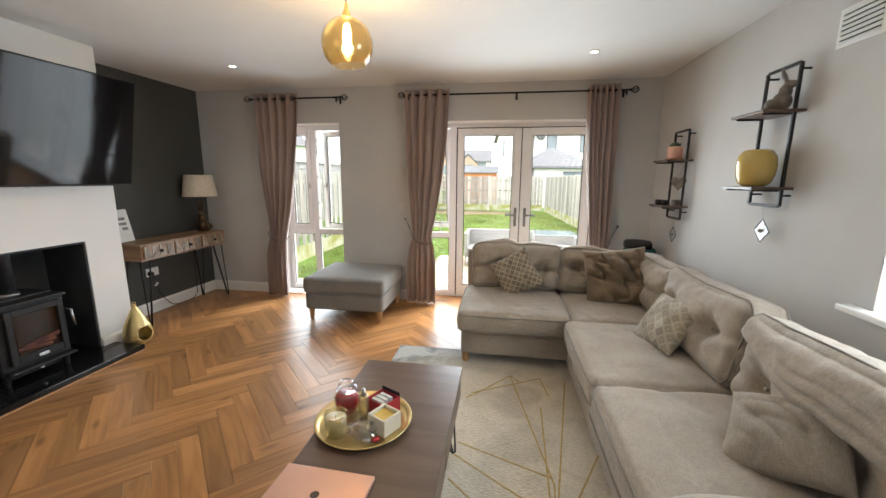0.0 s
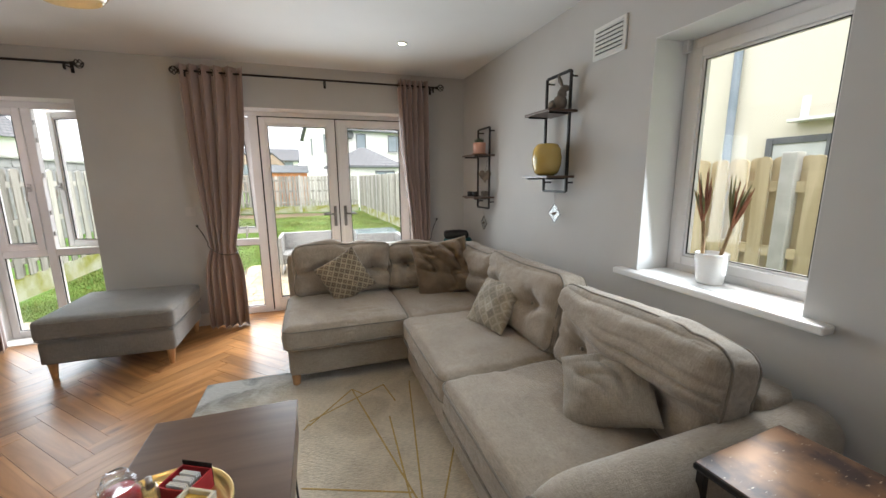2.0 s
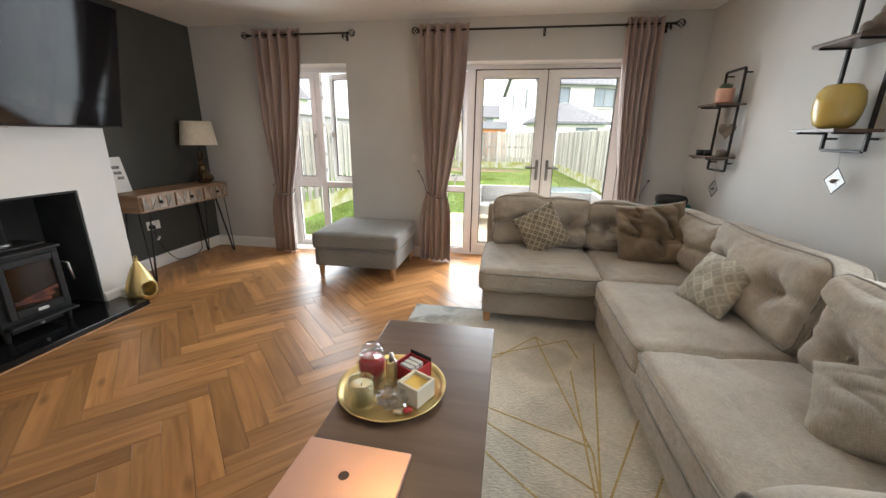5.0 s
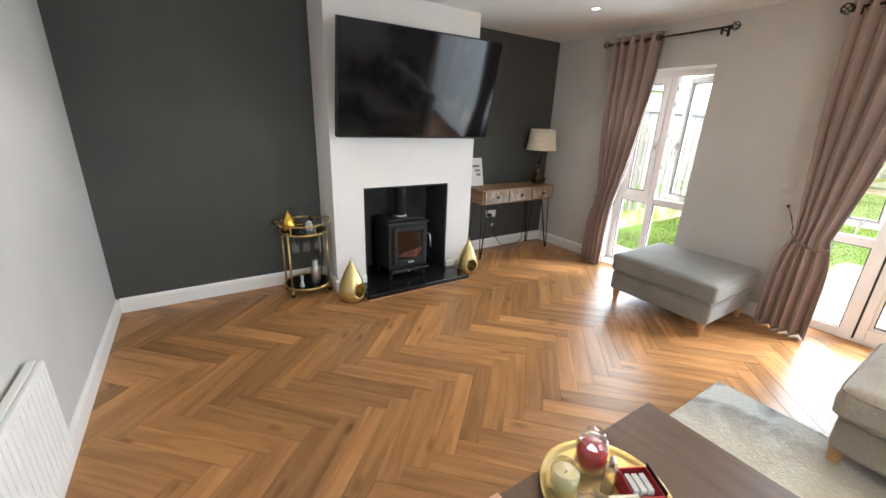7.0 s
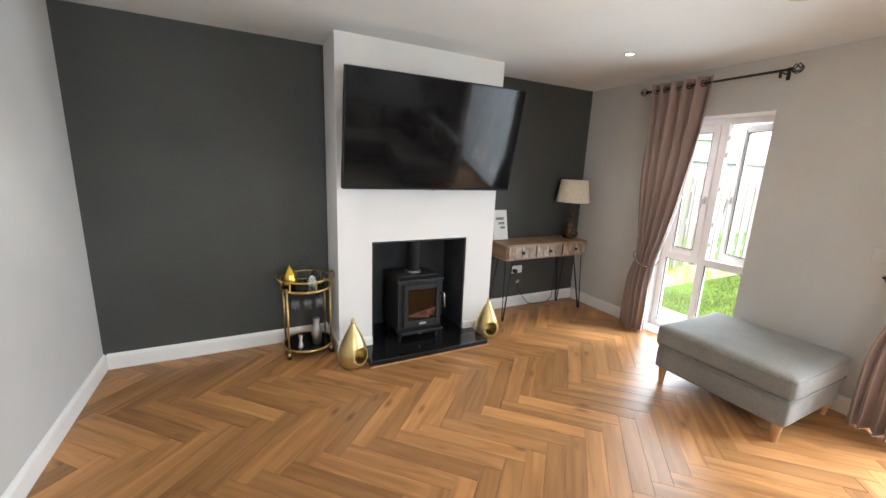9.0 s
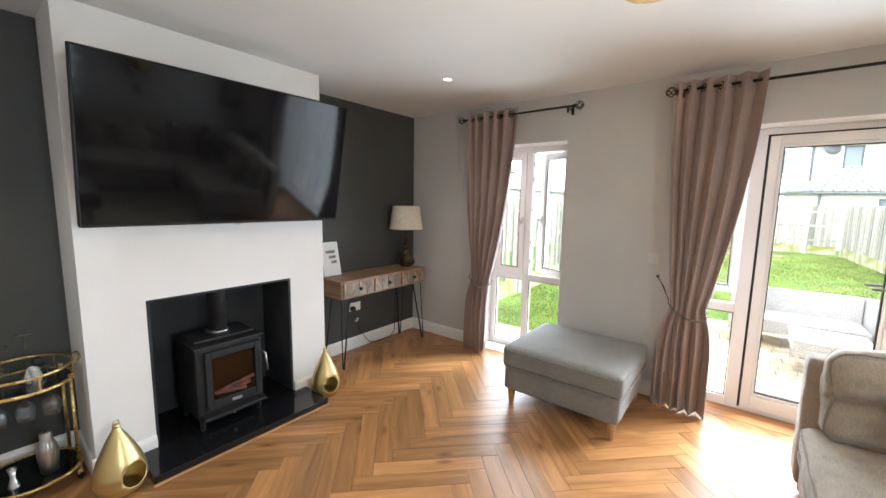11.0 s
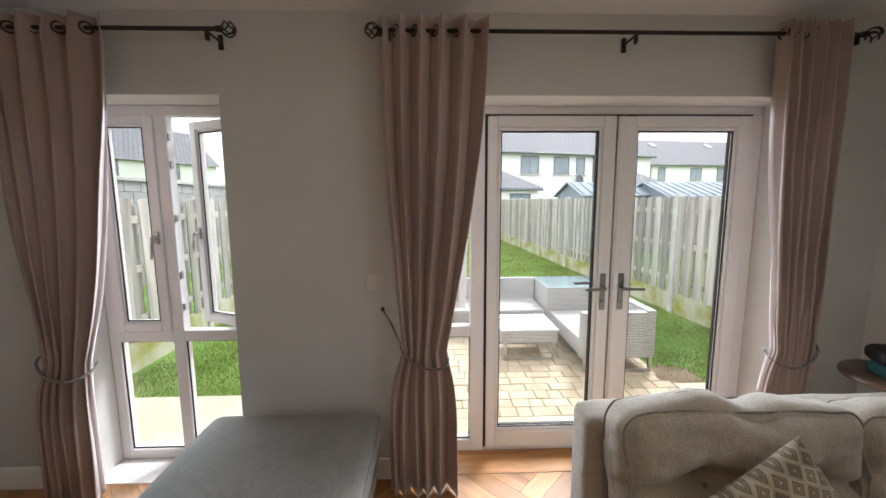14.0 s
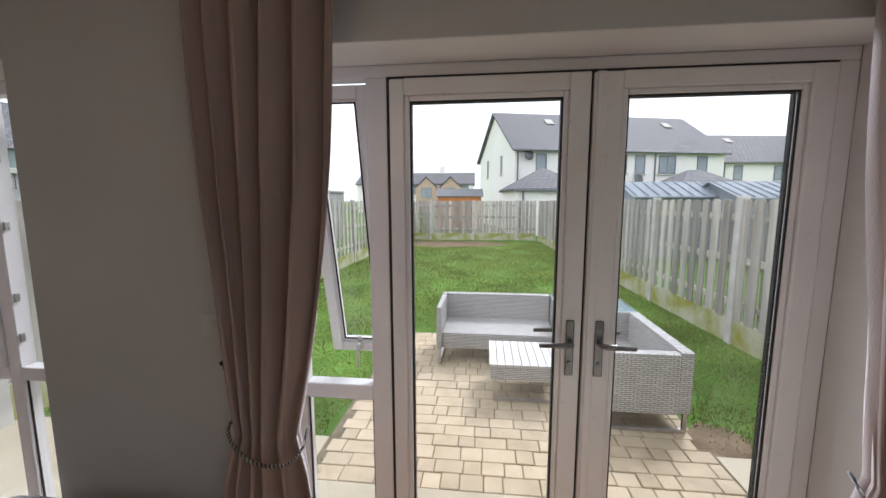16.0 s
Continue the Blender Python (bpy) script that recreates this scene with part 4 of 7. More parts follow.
# ---- curtains and rods ----
def curtain(label, top, tie, foot, zt, y, seed, hook_side, hook_gap=0.10):
    """A full-length curtain: (left, right) at the top, at the tie-back and at the foot."""
    cu = thing("curtain", label, "curtain", group="curtains at the garden windows")
    bm = bmesh.new()
    cols, rows = 110, 70
    grid = []
    z_top, z_bot = 2.40, 0.012
    for r in range(rows + 1):
        z = z_top + (z_bot - z_top) * r / rows
        if z > zt:
            t = (z_top - z) / (z_top - zt)
            lo, hi = [top[k] + (tie[k] - top[k]) * (0.3 * t + 0.7 * t ** 2.1) for k in (0, 1)]
        else:
            t = (zt - z) / (zt - z_bot)
            e = 1 - (1 - min(1, t * 2.2)) ** 2
            lo, hi = [tie[k] + (foot[k] - tie[k]) * e for k in (0, 1)]
        near = math.exp(-((z - zt) / 0.22) ** 2)
        row = []
        for c in range(cols + 1):
            s = c / cols
            s2 = s ** 0.8
            amp = 0.055 * (1 - 0.35 * near) * (0.55 + 0.45 * min(1, (s + 0.15) * 1.6))
            free = max(0.0, min(1.0, (2.315 - z) * 1.6))
            ph = 2 * math.pi * 5.5 * (s2 + 0.055 * free * noise.noise(Vector((s * 5, z * 0.5, seed + 9)))) + seed
            wob = noise.noise(Vector((s * 4, z * 1.3, seed))) * 0.5
            px = lo + (hi - lo) * s + 0.010 * math.sin(2 * ph) + noise.noise(Vector((s * 6, z * 2, seed + 5))) * 0.006
            py = y + amp * math.sin(ph + wob) + near * 0.012 * math.cos(3 * ph) + noise.noise(Vector((s * 9, z * 3, seed))) * 0.006
            if r == 0 or z > 2.335:
                py = y + 0.045 * math.sin(2 * math.pi * 5.5 * s2 + seed)
            row.append(bm.verts.new((px, py, z + (0.008 * math.sin(ph) if r == rows else 0))))
        grid.append(row)
    for r in range(rows):
        for c in range(cols):
            bm.faces.new((grid[r][c], grid[r][c + 1], grid[r + 1][c + 1], grid[r + 1][c]))
    sheet = part("drape", bm, CURTAIN, cu, "", True)
    so = sheet.modifiers.new("thickness", "SOLIDIFY")
    so.thickness = 0.005
    # eyelets where the pleats cross the rod
    for k in range(1, 11):
        s2 = (k * math.pi - seed) / (2 * math.pi * 5.5)
        if not 0 < s2 < 1:
            continue
        s = s2 ** 1.25
        x = top[0] + (top[1] - top[0]) * s
        ey = part("eyelet", tube([(0, 0.024 * math.cos(a), 0.024 * math.sin(a)) for a in (2 * math.pi * q / 18 for q in range(18))], 0.005, True, 6), IRON, cu, "dark metal eyelet", True)
        ey.matrix_world = pose(x, y, 2.345, 0, 0, 35 if k % 2 else -35)
    # rope tie-back
    mid, half = (tie[0] + tie[1]) / 2, (tie[1] - tie[0]) / 2 + 0.018
    hx = mid + hook_side * (half + hook_gap)
    loop = []
    for k in range(33):
        a = math.pi * (k / 32)
        x = mid + hook_side * half * math.cos(a)
        loop.append((x, y - 0.078 * math.sin(a) ** 0.6, zt - 0.04 - 0.035 * math.sin(a) + 0.085 * (0.5 + 0.5 * math.cos(a)) ** 2))
    loop = [(hx, 4.372, zt + 0.2), (mid + hook_side * (half + 0.4 * hook_gap), y + 0.04, zt + 0.12)] + loop + [(mid - hook_side * half * 0.9, y + 0.06, zt - 0.01)]
    tb = part("tie_back", tube(loop, 0.0042, False, 8), ROPED, cu, "twisted silvery rope tie-back", True)
    for ph, strand in ((0, ROPE), (math.pi, ROPED)):
        bm2 = bmesh.new()
        pts = []
        for i in range(len(loop) * 6 - 5):
            f = i / 6
            a, b2 = Vector(loop[int(f)]), Vector(loop[min(int(f) + 1, len(loop) - 1)])
            p = a.lerp(b2, f - int(f))
            pts.append(p + Vector((0, math.cos(i * 0.9 + ph), math.sin(i * 0.9 + ph))) * 0.004)
        tube(pts, 0.0036, False, 5, bm2)
        part("strand", bm2, strand, tb, "", True)
    hook = cyl(0, 0, 0, 0.03, 0.009, seg=12, bevel=0.002)
    part("hook", hook, IRON, cu, "dark tie-back hook").matrix_world = pose(hx, 4.389, zt + 0.2, 90)
    return cu


curtain("dusky pink velvet curtain held back beside the tall window", (-2.53, -1.97), (-2.42, -2.23), (-2.50, -2.25), 0.76, 4.27, 0.6, -1, 0.03)
curtain("dusky pink velvet curtain held back between window and doors", (-0.735, -0.225), (-0.64, -0.43), (-0.715, -0.38), 0.79, 4.27, 1.4, -1)
curtain("dusky pink velvet curtain held back in the corner by the doors", (1.20, 1.50), (1.32, 1.50), (1.26, 1.49), 0.76, 4.27, 2.2, 1)


def curtain_rod(x0, x1, brackets):
    cr = thing("curtain_rod", "dark bronze curtain rod with twisted cage finials", "curtain rod", group="curtain rods")
    y, z = 4.27, 2.345
    part("rod", rod((x0, y, z), (x1, y, z), 0.0095, 14), IRON, cr, "", True)
    for x, d in ((x0, -1), (x1, 1)):
        cage = bmesh.new()
        for k in range(5):
            pts = []
            for i in range(13):
                u = i / 12
                r = 0.030 * math.sin(math.pi * u) ** 0.8 + 0.004
                a = 2 * math.pi * k / 5 + u * 2.4
                pts.append((x + d * (0.008 + 0.066 * u), y + r * math.cos(a), z + r * math.sin(a)))
            tube(pts, 0.0035, False, 6, cage)
        fin = part("finial", cage, IRON, cr, "twisted wire cage", True)
        part("collar", rod((x - d * 0.012, y, z), (x + d * 0.012, y, z), 0.014, 14), IRON, fin)
    for x in brackets:
        bm = rod((x, y, z - 0.012), (x, 4.388, z - 0.012), 0.006, 8)
        box(x - 0.012, 4.382, z - 0.05, x + 0.012, 4.389, z + 0.02, 0.002, bm)
        box(x - 0.006, y - 0.012, z - 0.05, x + 0.006, y + 0.012, z - 0.01, 0.002, bm)
        part("bracket", bm, IRON, cr)
    return cr


curtain_rod(-2.56, -1.455, (-2.5, -1.51))
curtain_rod(-0.72, 1.60, (-0.68, 0.48, 1.56))

# ---- ceiling lights, vent, switch and socket ----
pend = thing("pendant_light", "amber glass globe pendant with a glowing filament bulb", "ceiling light")
PX, PY, PZ = -0.47, 2.07, 2.15
prof = []
for k in range(27):
    a = math.radians(12 + 128 * k / 26)
    prof.append((0.134 * math.sin(a), 0.134 * math.cos(a)))
inner = [(r - 0.0035, z - 0.001) for r, z in reversed(prof)]
part("globe", moved(lathe(prof + inner, 40), pose(PX, PY, PZ, 4, -6, 0)), AMBER, pend, "amber glass globe open below", True)
part("cap", lathe([(0.0, 0.20), (0.008, 0.20), (0.012, 0.17), (0.024, 0.145), (0.03, 0.128), (0.0, 0.126)], 24, at=(PX, PY, PZ)), HAMMER, pend, "small brass lamp holder", True)
part("cord", rod((PX, PY, PZ + 0.19), (PX, PY, 2.46), 0.003, 8), BLACK, pend, "thin cord")
part("ceiling_rose", lathe([(0, 2.479), (0.05, 2.479), (0.048, 2.465), (0.02, 2.452), (0, 2.45)], 28, at=(PX, PY, 0)), HAMMER, pend, "", True)
BULB = glow("filament_glow", (1.0, 0.62, 0.22), 22)
part("bulb", lathe([(0, 0.085), (0.013, 0.08), (0.019, 0.05), (0.021, 0.01), (0.016, -0.03), (0.018, -0.05), (0.010, -0.068), (0, -0.072)], 20, at=(PX, PY, PZ + 0.02)), BULB, pend, "glowing filament bulb", True)

SPOTGLOW = glow("downlight_glow", (1.0, 0.86, 0.66), 14)
# the two fittings at y 0.68 are unseen additions mirroring the northern pair
for sx in (-2.17, 1.06):
    for sy in (3.47, 0.68):
        sp = thing("downlight", "round recessed ceiling downlight, lit; the southern pair added unseen", "ceiling light", group="ceiling downlights")
        part("trim_ring", lathe([(0.026, 2.4795), (0.042, 2.4795), (0.043, 2.475), (0.036, 2.4715), (0.027, 2.475)], 28, at=(sx, sy, 0)), TRIM, sp, "white trim ring", True)
        part("lens", cyl(sx, sy, 2.4765, 2.4795, 0.026, seg=24), SPOTGLOW, sp, "glowing lens")

vent = thing("wall_vent", "white slatted plastic wall vent high on the wall", "vent")
part("frame", box(1.938, 2.01, 2.085, 1.949, 2.262, 2.262, 0.003), TRIM, vent)
for k in range(7):
    part("slat", moved(box(-0.004, -0.105, -0.007, 0.004, 0.105, 0.007, 0.001), pose(1.934, 2.136, 2.105 + k * 0.0225, 0, 35, 0)), TRIM, vent)
for k in range(6):
    part("slot", box(1.9365, 2.032, 2.1125 + k * 0.0225, 1.9385, 2.24, 2.120 + k * 0.0225), GASKET, vent, "dark slot")

sw = thing("light_switch", "pale grey light switch plate on the wall", "switch")
PLATE = surface("pale_grey_plate", (0.52, 0.50, 0.48), (0.56, 0.54, 0.52), 3, 0.4, 0.02)
part("plate", box(-0.842, 4.380, 1.085, -0.755, 4.389, 1.172, 0.003), PLATE, sw)
part("rocker", box(-0.808, 4.377, 1.11, -0.789, 4.381, 1.148, 0.002), PLATE, sw)
so_ = thing("wall_socket", "white double wall socket with a black plug", "socket")
part("plate", box(-3.359, 3.42, 0.40, -3.349, 3.57, 0.487, 0.003), TRIM, so_)
for yy in (3.455, 3.535):
    part("rocker", box(-3.349, yy - 0.006, 0.462, -3.345, yy + 0.006, 0.478, 0.001), TRIM, so_)
plug = part("plug", box(-3.349, 3.43, 0.412, -3.305, 3.478, 0.455, 0.01), GASKET, so_, "black plug")
part("cable", tube([(-3.31, 3.455, 0.415), (-3.312, 3.46, 0.36), (-3.32, 3.50, 0.29), (-3.325, 3.53, 0.2), (-3.325, 3.60, 0.10), (-3.315, 3.66, 0.03), (-3.31, 3.75, 0.006), (-3.31, 3.95, 0.006), (-3.325, 4.04, 0.05), (-3.33, 4.06, 0.4), (-3.332, 4.07, 0.66)], 0.004, False, 8), GASKET, plug, "black cable", True)
part("inline_switch", moved(box(-0.012, -0.022, -0.008, 0.012, 0.022, 0.008, 0.004), pose(-3.315, 3.49, 0.31, 50, 0, 0)), TRIM, so_, "white inline switch")
rad = thing("radiator", "white panel radiator on the wall", "radiator")
part("panel", box(-1.62, -0.205, 0.14, -0.72, -0.185, 0.60, 0.006), TRIM, rad)
for k in range(22):
    part("rib", box(-1.60 + k * 0.04, -0.187, 0.17, -1.582 + k * 0.04, -0.180, 0.57, 0.003), TRIM, rad)
part("grille", box(-1.62, -0.235, 0.585, -0.72, -0.206, 0.605, 0.003), TRIM, rad)
for x in (-1.5, -0.84):
    part("wall_bracket", box(x - 0.02, -0.2495, 0.2, x + 0.02, -0.206, 0.55), TRIM, rad)

# ---- television ----
tv = thing("television", "large black flat television swung out on a wall arm", "television")
TVM = pose(-2.658, 2.099, 1.788, 11.7, 0, 88.5)
half = 0.7195
tvb = part("body", box(-half, 0.004, -0.409, half, 0.045, 0.411, 0.004), BLACK, tv)
tvb.matrix_world = TVM
scr = part("screen", box(-half + 0.009, -0.001, -0.396, half - 0.009, 0.004, 0.402, 0.001), SCREEN, tv, "glossy black screen, switched off")
scr.matrix_world = TVM
part("bezel", frame_bars(-half, half, -0.411, 0.411, -0.004, 0.006, 0.008, lip=0, low=0.013), BLACK, tv, "thin black bezel").matrix_world = TVM
part("badge", box(-0.018, -0.007, -0.418, 0.018, -0.002, -0.409, 0.001), STEEL, tv, "small silver badge").matrix_world = TVM
part("rear_box", box(-0.4, 0.045, -0.25, 0.4, 0.075, 0.15, 0.01), BLACK, tv).matrix_world = TVM
part("wall_arm", rod(TVM @ Vector((0.0, 0.07, -0.05)), (BX + 0.01, 2.1, 1.75), 0.018, 10), BLACK, tv, "black steel wall arm")
part("wall_plate", box(BX + 0.0005, 1.98, 1.65, BX + 0.018, 2.22, 1.9, 0.003), BLACK, tv)

# ---- stove ----
stove = thing("wood_stove", "black cast iron wood stove with a glass door", "stove")
SY0, SY1, SX0, SX1 = 1.87, 2.325, -3.20, -2.86
part("body", box(SX0, SY0, 0.13, SX1, SY1, 0.565, 0.008), CAST, stove)
top_ = box(SX0 - 0.01, SY0 - 0.012, 0.565, SX1 + 0.02, SY1 + 0.012, 0.585, 0.006)
box(SX0 + 0.03, SY0 + 0.02, 0.585, SX1 - 0.06, SY1 - 0.02, 0.602, 0.008, top_)
part("top_plate", top_, CAST, stove)
fl = part("flue", cyl(-3.05, 2.10, 0.602, FZ + 0.3, 0.062, seg=32), CAST, stove, "black flue pipe", True)
part("flue_collar", lathe([(0.062, 0.600), (0.078, 0.602), (0.078, 0.615), (0.070, 0.622), (0.062, 0.622)], 32, at=(-3.05, 2.10, 0)), STEEL, fl, "bright steel collar", True)
dr = part("door", moved(frame_bars(-0.19, 0.19, 0.0, 0.36, 0.0, 0.028, 0.042, low=0.05, lip=0), pose(SX1 + 0.03, 2.11, 0.185, 0, 0, 90)), CAST, stove, "cast iron door frame")
part("door_glass", moved(box(-0.148, 0.012, 0.05, 0.148, 0.018, 0.318), pose(SX1 + 0.03, 2.11, 0.185, 0, 0, 90)), clear("stove_glass", (0.5, 0.42, 0.34)), dr, "smoked glass")
fire = box(SX1 + 0.001, 1.97, 0.235, SX1 + 0.006, 2.25, 0.50)
part("firebrick", fire, surface("firebrick", (0.12, 0.085, 0.05), (0.26, 0.19, 0.11), 9, 0.9, 0.3, 60), dr, "pale sooty firebrick")
for k in range(3):
    part("log", moved(cyl(0, 0, -0.11, 0.11, 0.018, 0.015, 12), pose(SX1 + 0.0075, 2.11 + (k - 1) * 0.03, 0.265 + k * 0.018, 90 + 7 * (k - 1), 0, 0)), surface("charred_log_%s" % "abc"[k], (0.05, 0.02, 0.015), (0.16, 0.05, 0.03), 20, 0.9, 0.4, 80), dr, "reddish charred log")
part("handle", tube([(SX1 + 0.035, 2.305, 0.47), (SX1 + 0.07, 2.315, 0.46), (SX1 + 0.072, 2.325, 0.34)], [0.005, 0.009, 0.009], seg=10), STEEL, dr, "steel handle", True)
part("badge", box(SX1 + 0.0305, 2.08, 0.198, SX1 + 0.034, 2.15, 0.216, 0.006), STEEL, dr, "small silver oval badge")
part("ash_lip", box(SX1, SY0 + 0.01, 0.14, SX1 + 0.075, SY1 - 0.01, 0.158, 0.006), CAST, stove)
part("vent_knob", cyl(0, 0, 0, 0.02, 0.012, seg=14, bevel=0.003), STEEL, stove, "round steel air knob").matrix_world = pose(SX1 + 0.0, 2.10, 0.115, 0, 90, 0)
part("plinth", box(SX0 + 0.05, SY0 + 0.06, 0.085, SX1 - 0.02, SY1 - 0.06, 0.13, 0.004), CAST, stove)
for x in (SX0 + 0.03, SX1 - 0.02):
    for y in (SY0 + 0.03, SY1 - 0.03):
        part("leg", cyl(x, y, 0.0505, 0.13, 0.014, 0.024, 12), CAST, stove)
stove.matrix_world = Matrix.Translation((0, 2.07 - 2.10 * 0.91, -0.0023)) @ Matrix.Diagonal((1, 0.91, 1.05, 1))


# ---- gold teardrop lanterns ----
def teardrop(m, s, label):
    t = thing("teardrop_lantern", label, "ornament", m, group="gold teardrop lanterns")
    prof = [(0.0, 0.0), (0.055, 0.0), (0.088, 0.02), (0.105, 0.065), (0.104, 0.11), (0.088, 0.17), (0.064, 0.23), (0.040, 0.28), (0.020, 0.315), (0.013, 0.33), (0.016, 0.337), (0.013, 0.345), (0.0, 0.35)]
    dense = []
    for (r0, z0), (r1, z1) in zip(prof, prof[1:]):
        for q in range(4):
            dense.append((r0 + (r1 - r0) * q / 4, z0 + (z1 - z0) * q / 4))
    dense.append(prof[-1])
    bm = lathe([(r * s, z * s) for r, z in dense], 48)
    c = Vector((0.095 * s, 0, 0.105 * s))
    gone = [f for f in bm.faces if (f.calc_center_median() - c).length < 0.057 * s and f.calc_center_median().x > 0]
    bmesh.ops.delete(bm, geom=gone, context="FACES")
    rim = [v for v in bm.verts if v.is_boundary]
    for v in rim:
        d = (v.co - c)
        v.co = c + d * (0.057 * s / max(d.length, 1e-4))
        r = math.hypot(v.co.x, v.co.y)
    body = part("shell", bm, HAMMER, t, "", True)
    so = body.modifiers.new("thickness", "SOLIDIFY")
    so.thickness = 0.004
    part("ring", tube([(0.0, 0.014 * math.cos(a) * s, 0.352 * s + 0.014 * math.sin(a) * s) for a in (2 * math.pi * k / 20 for k in range(20))], 0.003, True, 6), HAMMER, t, "", True)
    return t


teardrop(pose(-2.72, 1.44, 0.0, 0, 0, 25), 1.08, "satin gold teardrop lantern with a round opening on the floor")
teardrop(pose(-2.775, 2.735, 0.0, 0, 0, -10), 1.05, "satin gold teardrop lantern beside the hearth")

# ---- bar cart ----
cart = thing("bar_cart", "round gold bar cart with mirrored shelves and small castors", "bar cart")
KX, KY, KRX, KRY = -3.10, 1.155, 0.19, 0.19
GOBLET = clear("iridescent_glass", (0.80, 0.83, 0.88), 0.06, 4.2)
MIRROR = surface("smoked_mirror", (0.10, 0.11, 0.11), (0.12, 0.13, 0.13), 2, 0.04, 0.0, 20, metal=1.0)
for z, nm in ((0.085, "lower_shelf"), (0.575, "upper_shelf")):
    sh = part(nm, lathe([(0, z), (KRX, z), (KRX, z + 0.006), (0, z + 0.006)], 48, at=(KX, KY, 0)), MIRROR, cart, "smoked mirror shelf")
    part("shelf_rim", tube(ring_of(KX, KY, z + 0.003, KRX + 0.004, KRY + 0.004, 56), 0.009, True, 8), GOLD, sh, "gold rim", True)
part("guard_rail", tube(ring_of(KX, KY, 0.655, KRX + 0.004, KRY + 0.004, 56), 0.007, True, 8), GOLD, cart, "gold guard rail", True)
for k in range(6):
    a = 2 * math.pi * (k + 0.25) / 6
    part("rail_post", rod((KX + 0.194 * math.cos(a), KY + 0.194 * math.sin(a), 0.58), (KX + 0.194 * math.cos(a), KY + 0.194 * math.sin(a), 0.655), 0.005, 8), GOLD, cart)
for a in (math.radians(-55), math.radians(60), math.radians(125), math.radians(-120)):
    px, py = KX + 0.195 * math.cos(a), KY + 0.195 * math.sin(a)
    post = part("post", rod((px, py, 0.05), (px, py, 0.60), 0.008, 10), GOLD, cart, "slim gold post", True)
    w = part("castor", cyl(0, 0, -0.008, 0.008, 0.022, seg=18, bevel=0.003), BLACK, post, "small black castor")
    w.matrix_world = pose(px, py, 0.0225, 90, 0, 30)
    part("fork", box(px - 0.011, py - 0.011, 0.03, px + 0.011, py + 0.011, 0.055, 0.003), GOLD, post)
for s_ in (-1, 1):
    part("push_handle", tube([(KX + 0.05 * q, KY + s_ * (0.194 + 0.035 * math.sin(math.pi * (q + 2) / 4)), 0.655 + 0.02 * math.sin(math.pi * (q + 2) / 4)) for q in (-2, -1, 0, 1, 2)], 0.006, False, 8), GOLD, cart, "", True)
part("glass_rack", rod((KX + 0.05, KY - 0.19, 0.56), (KX + 0.05, KY + 0.19, 0.56), 0.004, 8), GOLD, cart)
for k in range(3):
    wg = thing("wine_glass", "iridescent wine glass hanging upside down from the cart", "glass", group="wine glasses")
    part("bowl", lathe([(0.030, 0.0), (0.038, 0.03), (0.040, 0.06), (0.028, 0.085), (0.006, 0.105), (0.004, 0.115)], 24), GOBLET, wg, "smoky iridescent bowl", True)
    part("stem", lathe([(0.004, 0.1155), (0.004, 0.16), (0.03, 0.166), (0.0, 0.168)], 20), CLEAR, wg, "", True)
    wg.matrix_world = pose(KX + 0.05, KY - 0.095 + k * 0.095, 0.40)
shk = tagged(part("cocktail_shaker", lathe([(0, 0), (0.034, 0), (0.040, 0.05), (0.044, 0.10), (0.036, 0.15), (0.026, 0.175), (0.027, 0.21), (0.022, 0.222), (0, 0.224)], 28), STEEL, None, "", True), "polished steel cocktail shaker on the lower shelf", "shaker")
shk.matrix_world = pose(KX + 0.06, KY + 0.06, 0.0912)
jig = tagged(part("jigger", lathe([(0.022, 0), (0.012, 0.045), (0.009, 0.05), (0.018, 0.10), (0.017, 0.10), (0.006, 0.052), (0.0, 0.051)], 24), STEEL, None, "", True), "small steel double jigger on the lower shelf", "jigger")
jig.matrix_world = pose(KX + 0.09, KY - 0.07, 0.0912)
pear = tagged(part("gold_pear", lathe([(0, 0), (0.03, 0.002), (0.048, 0.03), (0.05, 0.055), (0.038, 0.095), (0.022, 0.125), (0.008, 0.14), (0.003, 0.155), (0, 0.157)], 28), surface("bright_gold", (0.75, 0.46, 0.06), (0.9, 0.6, 0.1), 5, 0.2, 0.03, 60, metal=1.0), None, "", True), "shiny gold pear ornament on the cart", "ornament")
pear.matrix_world = pose(KX + 0.02, KY - 0.125, 0.5812) @ Matrix.Diagonal((1.1, 1.1, 1.22, 1))
dec = thing("decanter", "cut glass decanter with a stopper on the cart", "decanter")
part("body", lathe([(0, 0), (0.05, 0), (0.058, 0.02), (0.05, 0.05), (0.02, 0.075), (0.016, 0.11), (0.02, 0.118), (0.012, 0.118)], 12), CLEAR, dec)
part("stopper", lathe([(0, 0.118), (0.012, 0.12), (0.02, 0.14), (0.0, 0.165)], 10), CLEAR, dec)
dec.matrix_world = pose(KX - 0.02, KY + 0.0, 0.5812)
for gx, gy, gh in ((0.07, 0.06, 0.085), (-0.02, 0.11, 0.085), (0.09, -0.03, 0.07)):
    gl = tagged(part("tumbler", lathe([(0, 0), (0.03, 0), (0.036, gh), (0.033, gh), (0.028, 0.008), (0, 0.008)], 20), CLEAR, None, "", True), "clear glass tumbler on the upper shelf", "glass", "cart tumblers")
    gl.matrix_world = pose(KX + gx, KY + gy, 0.5812)
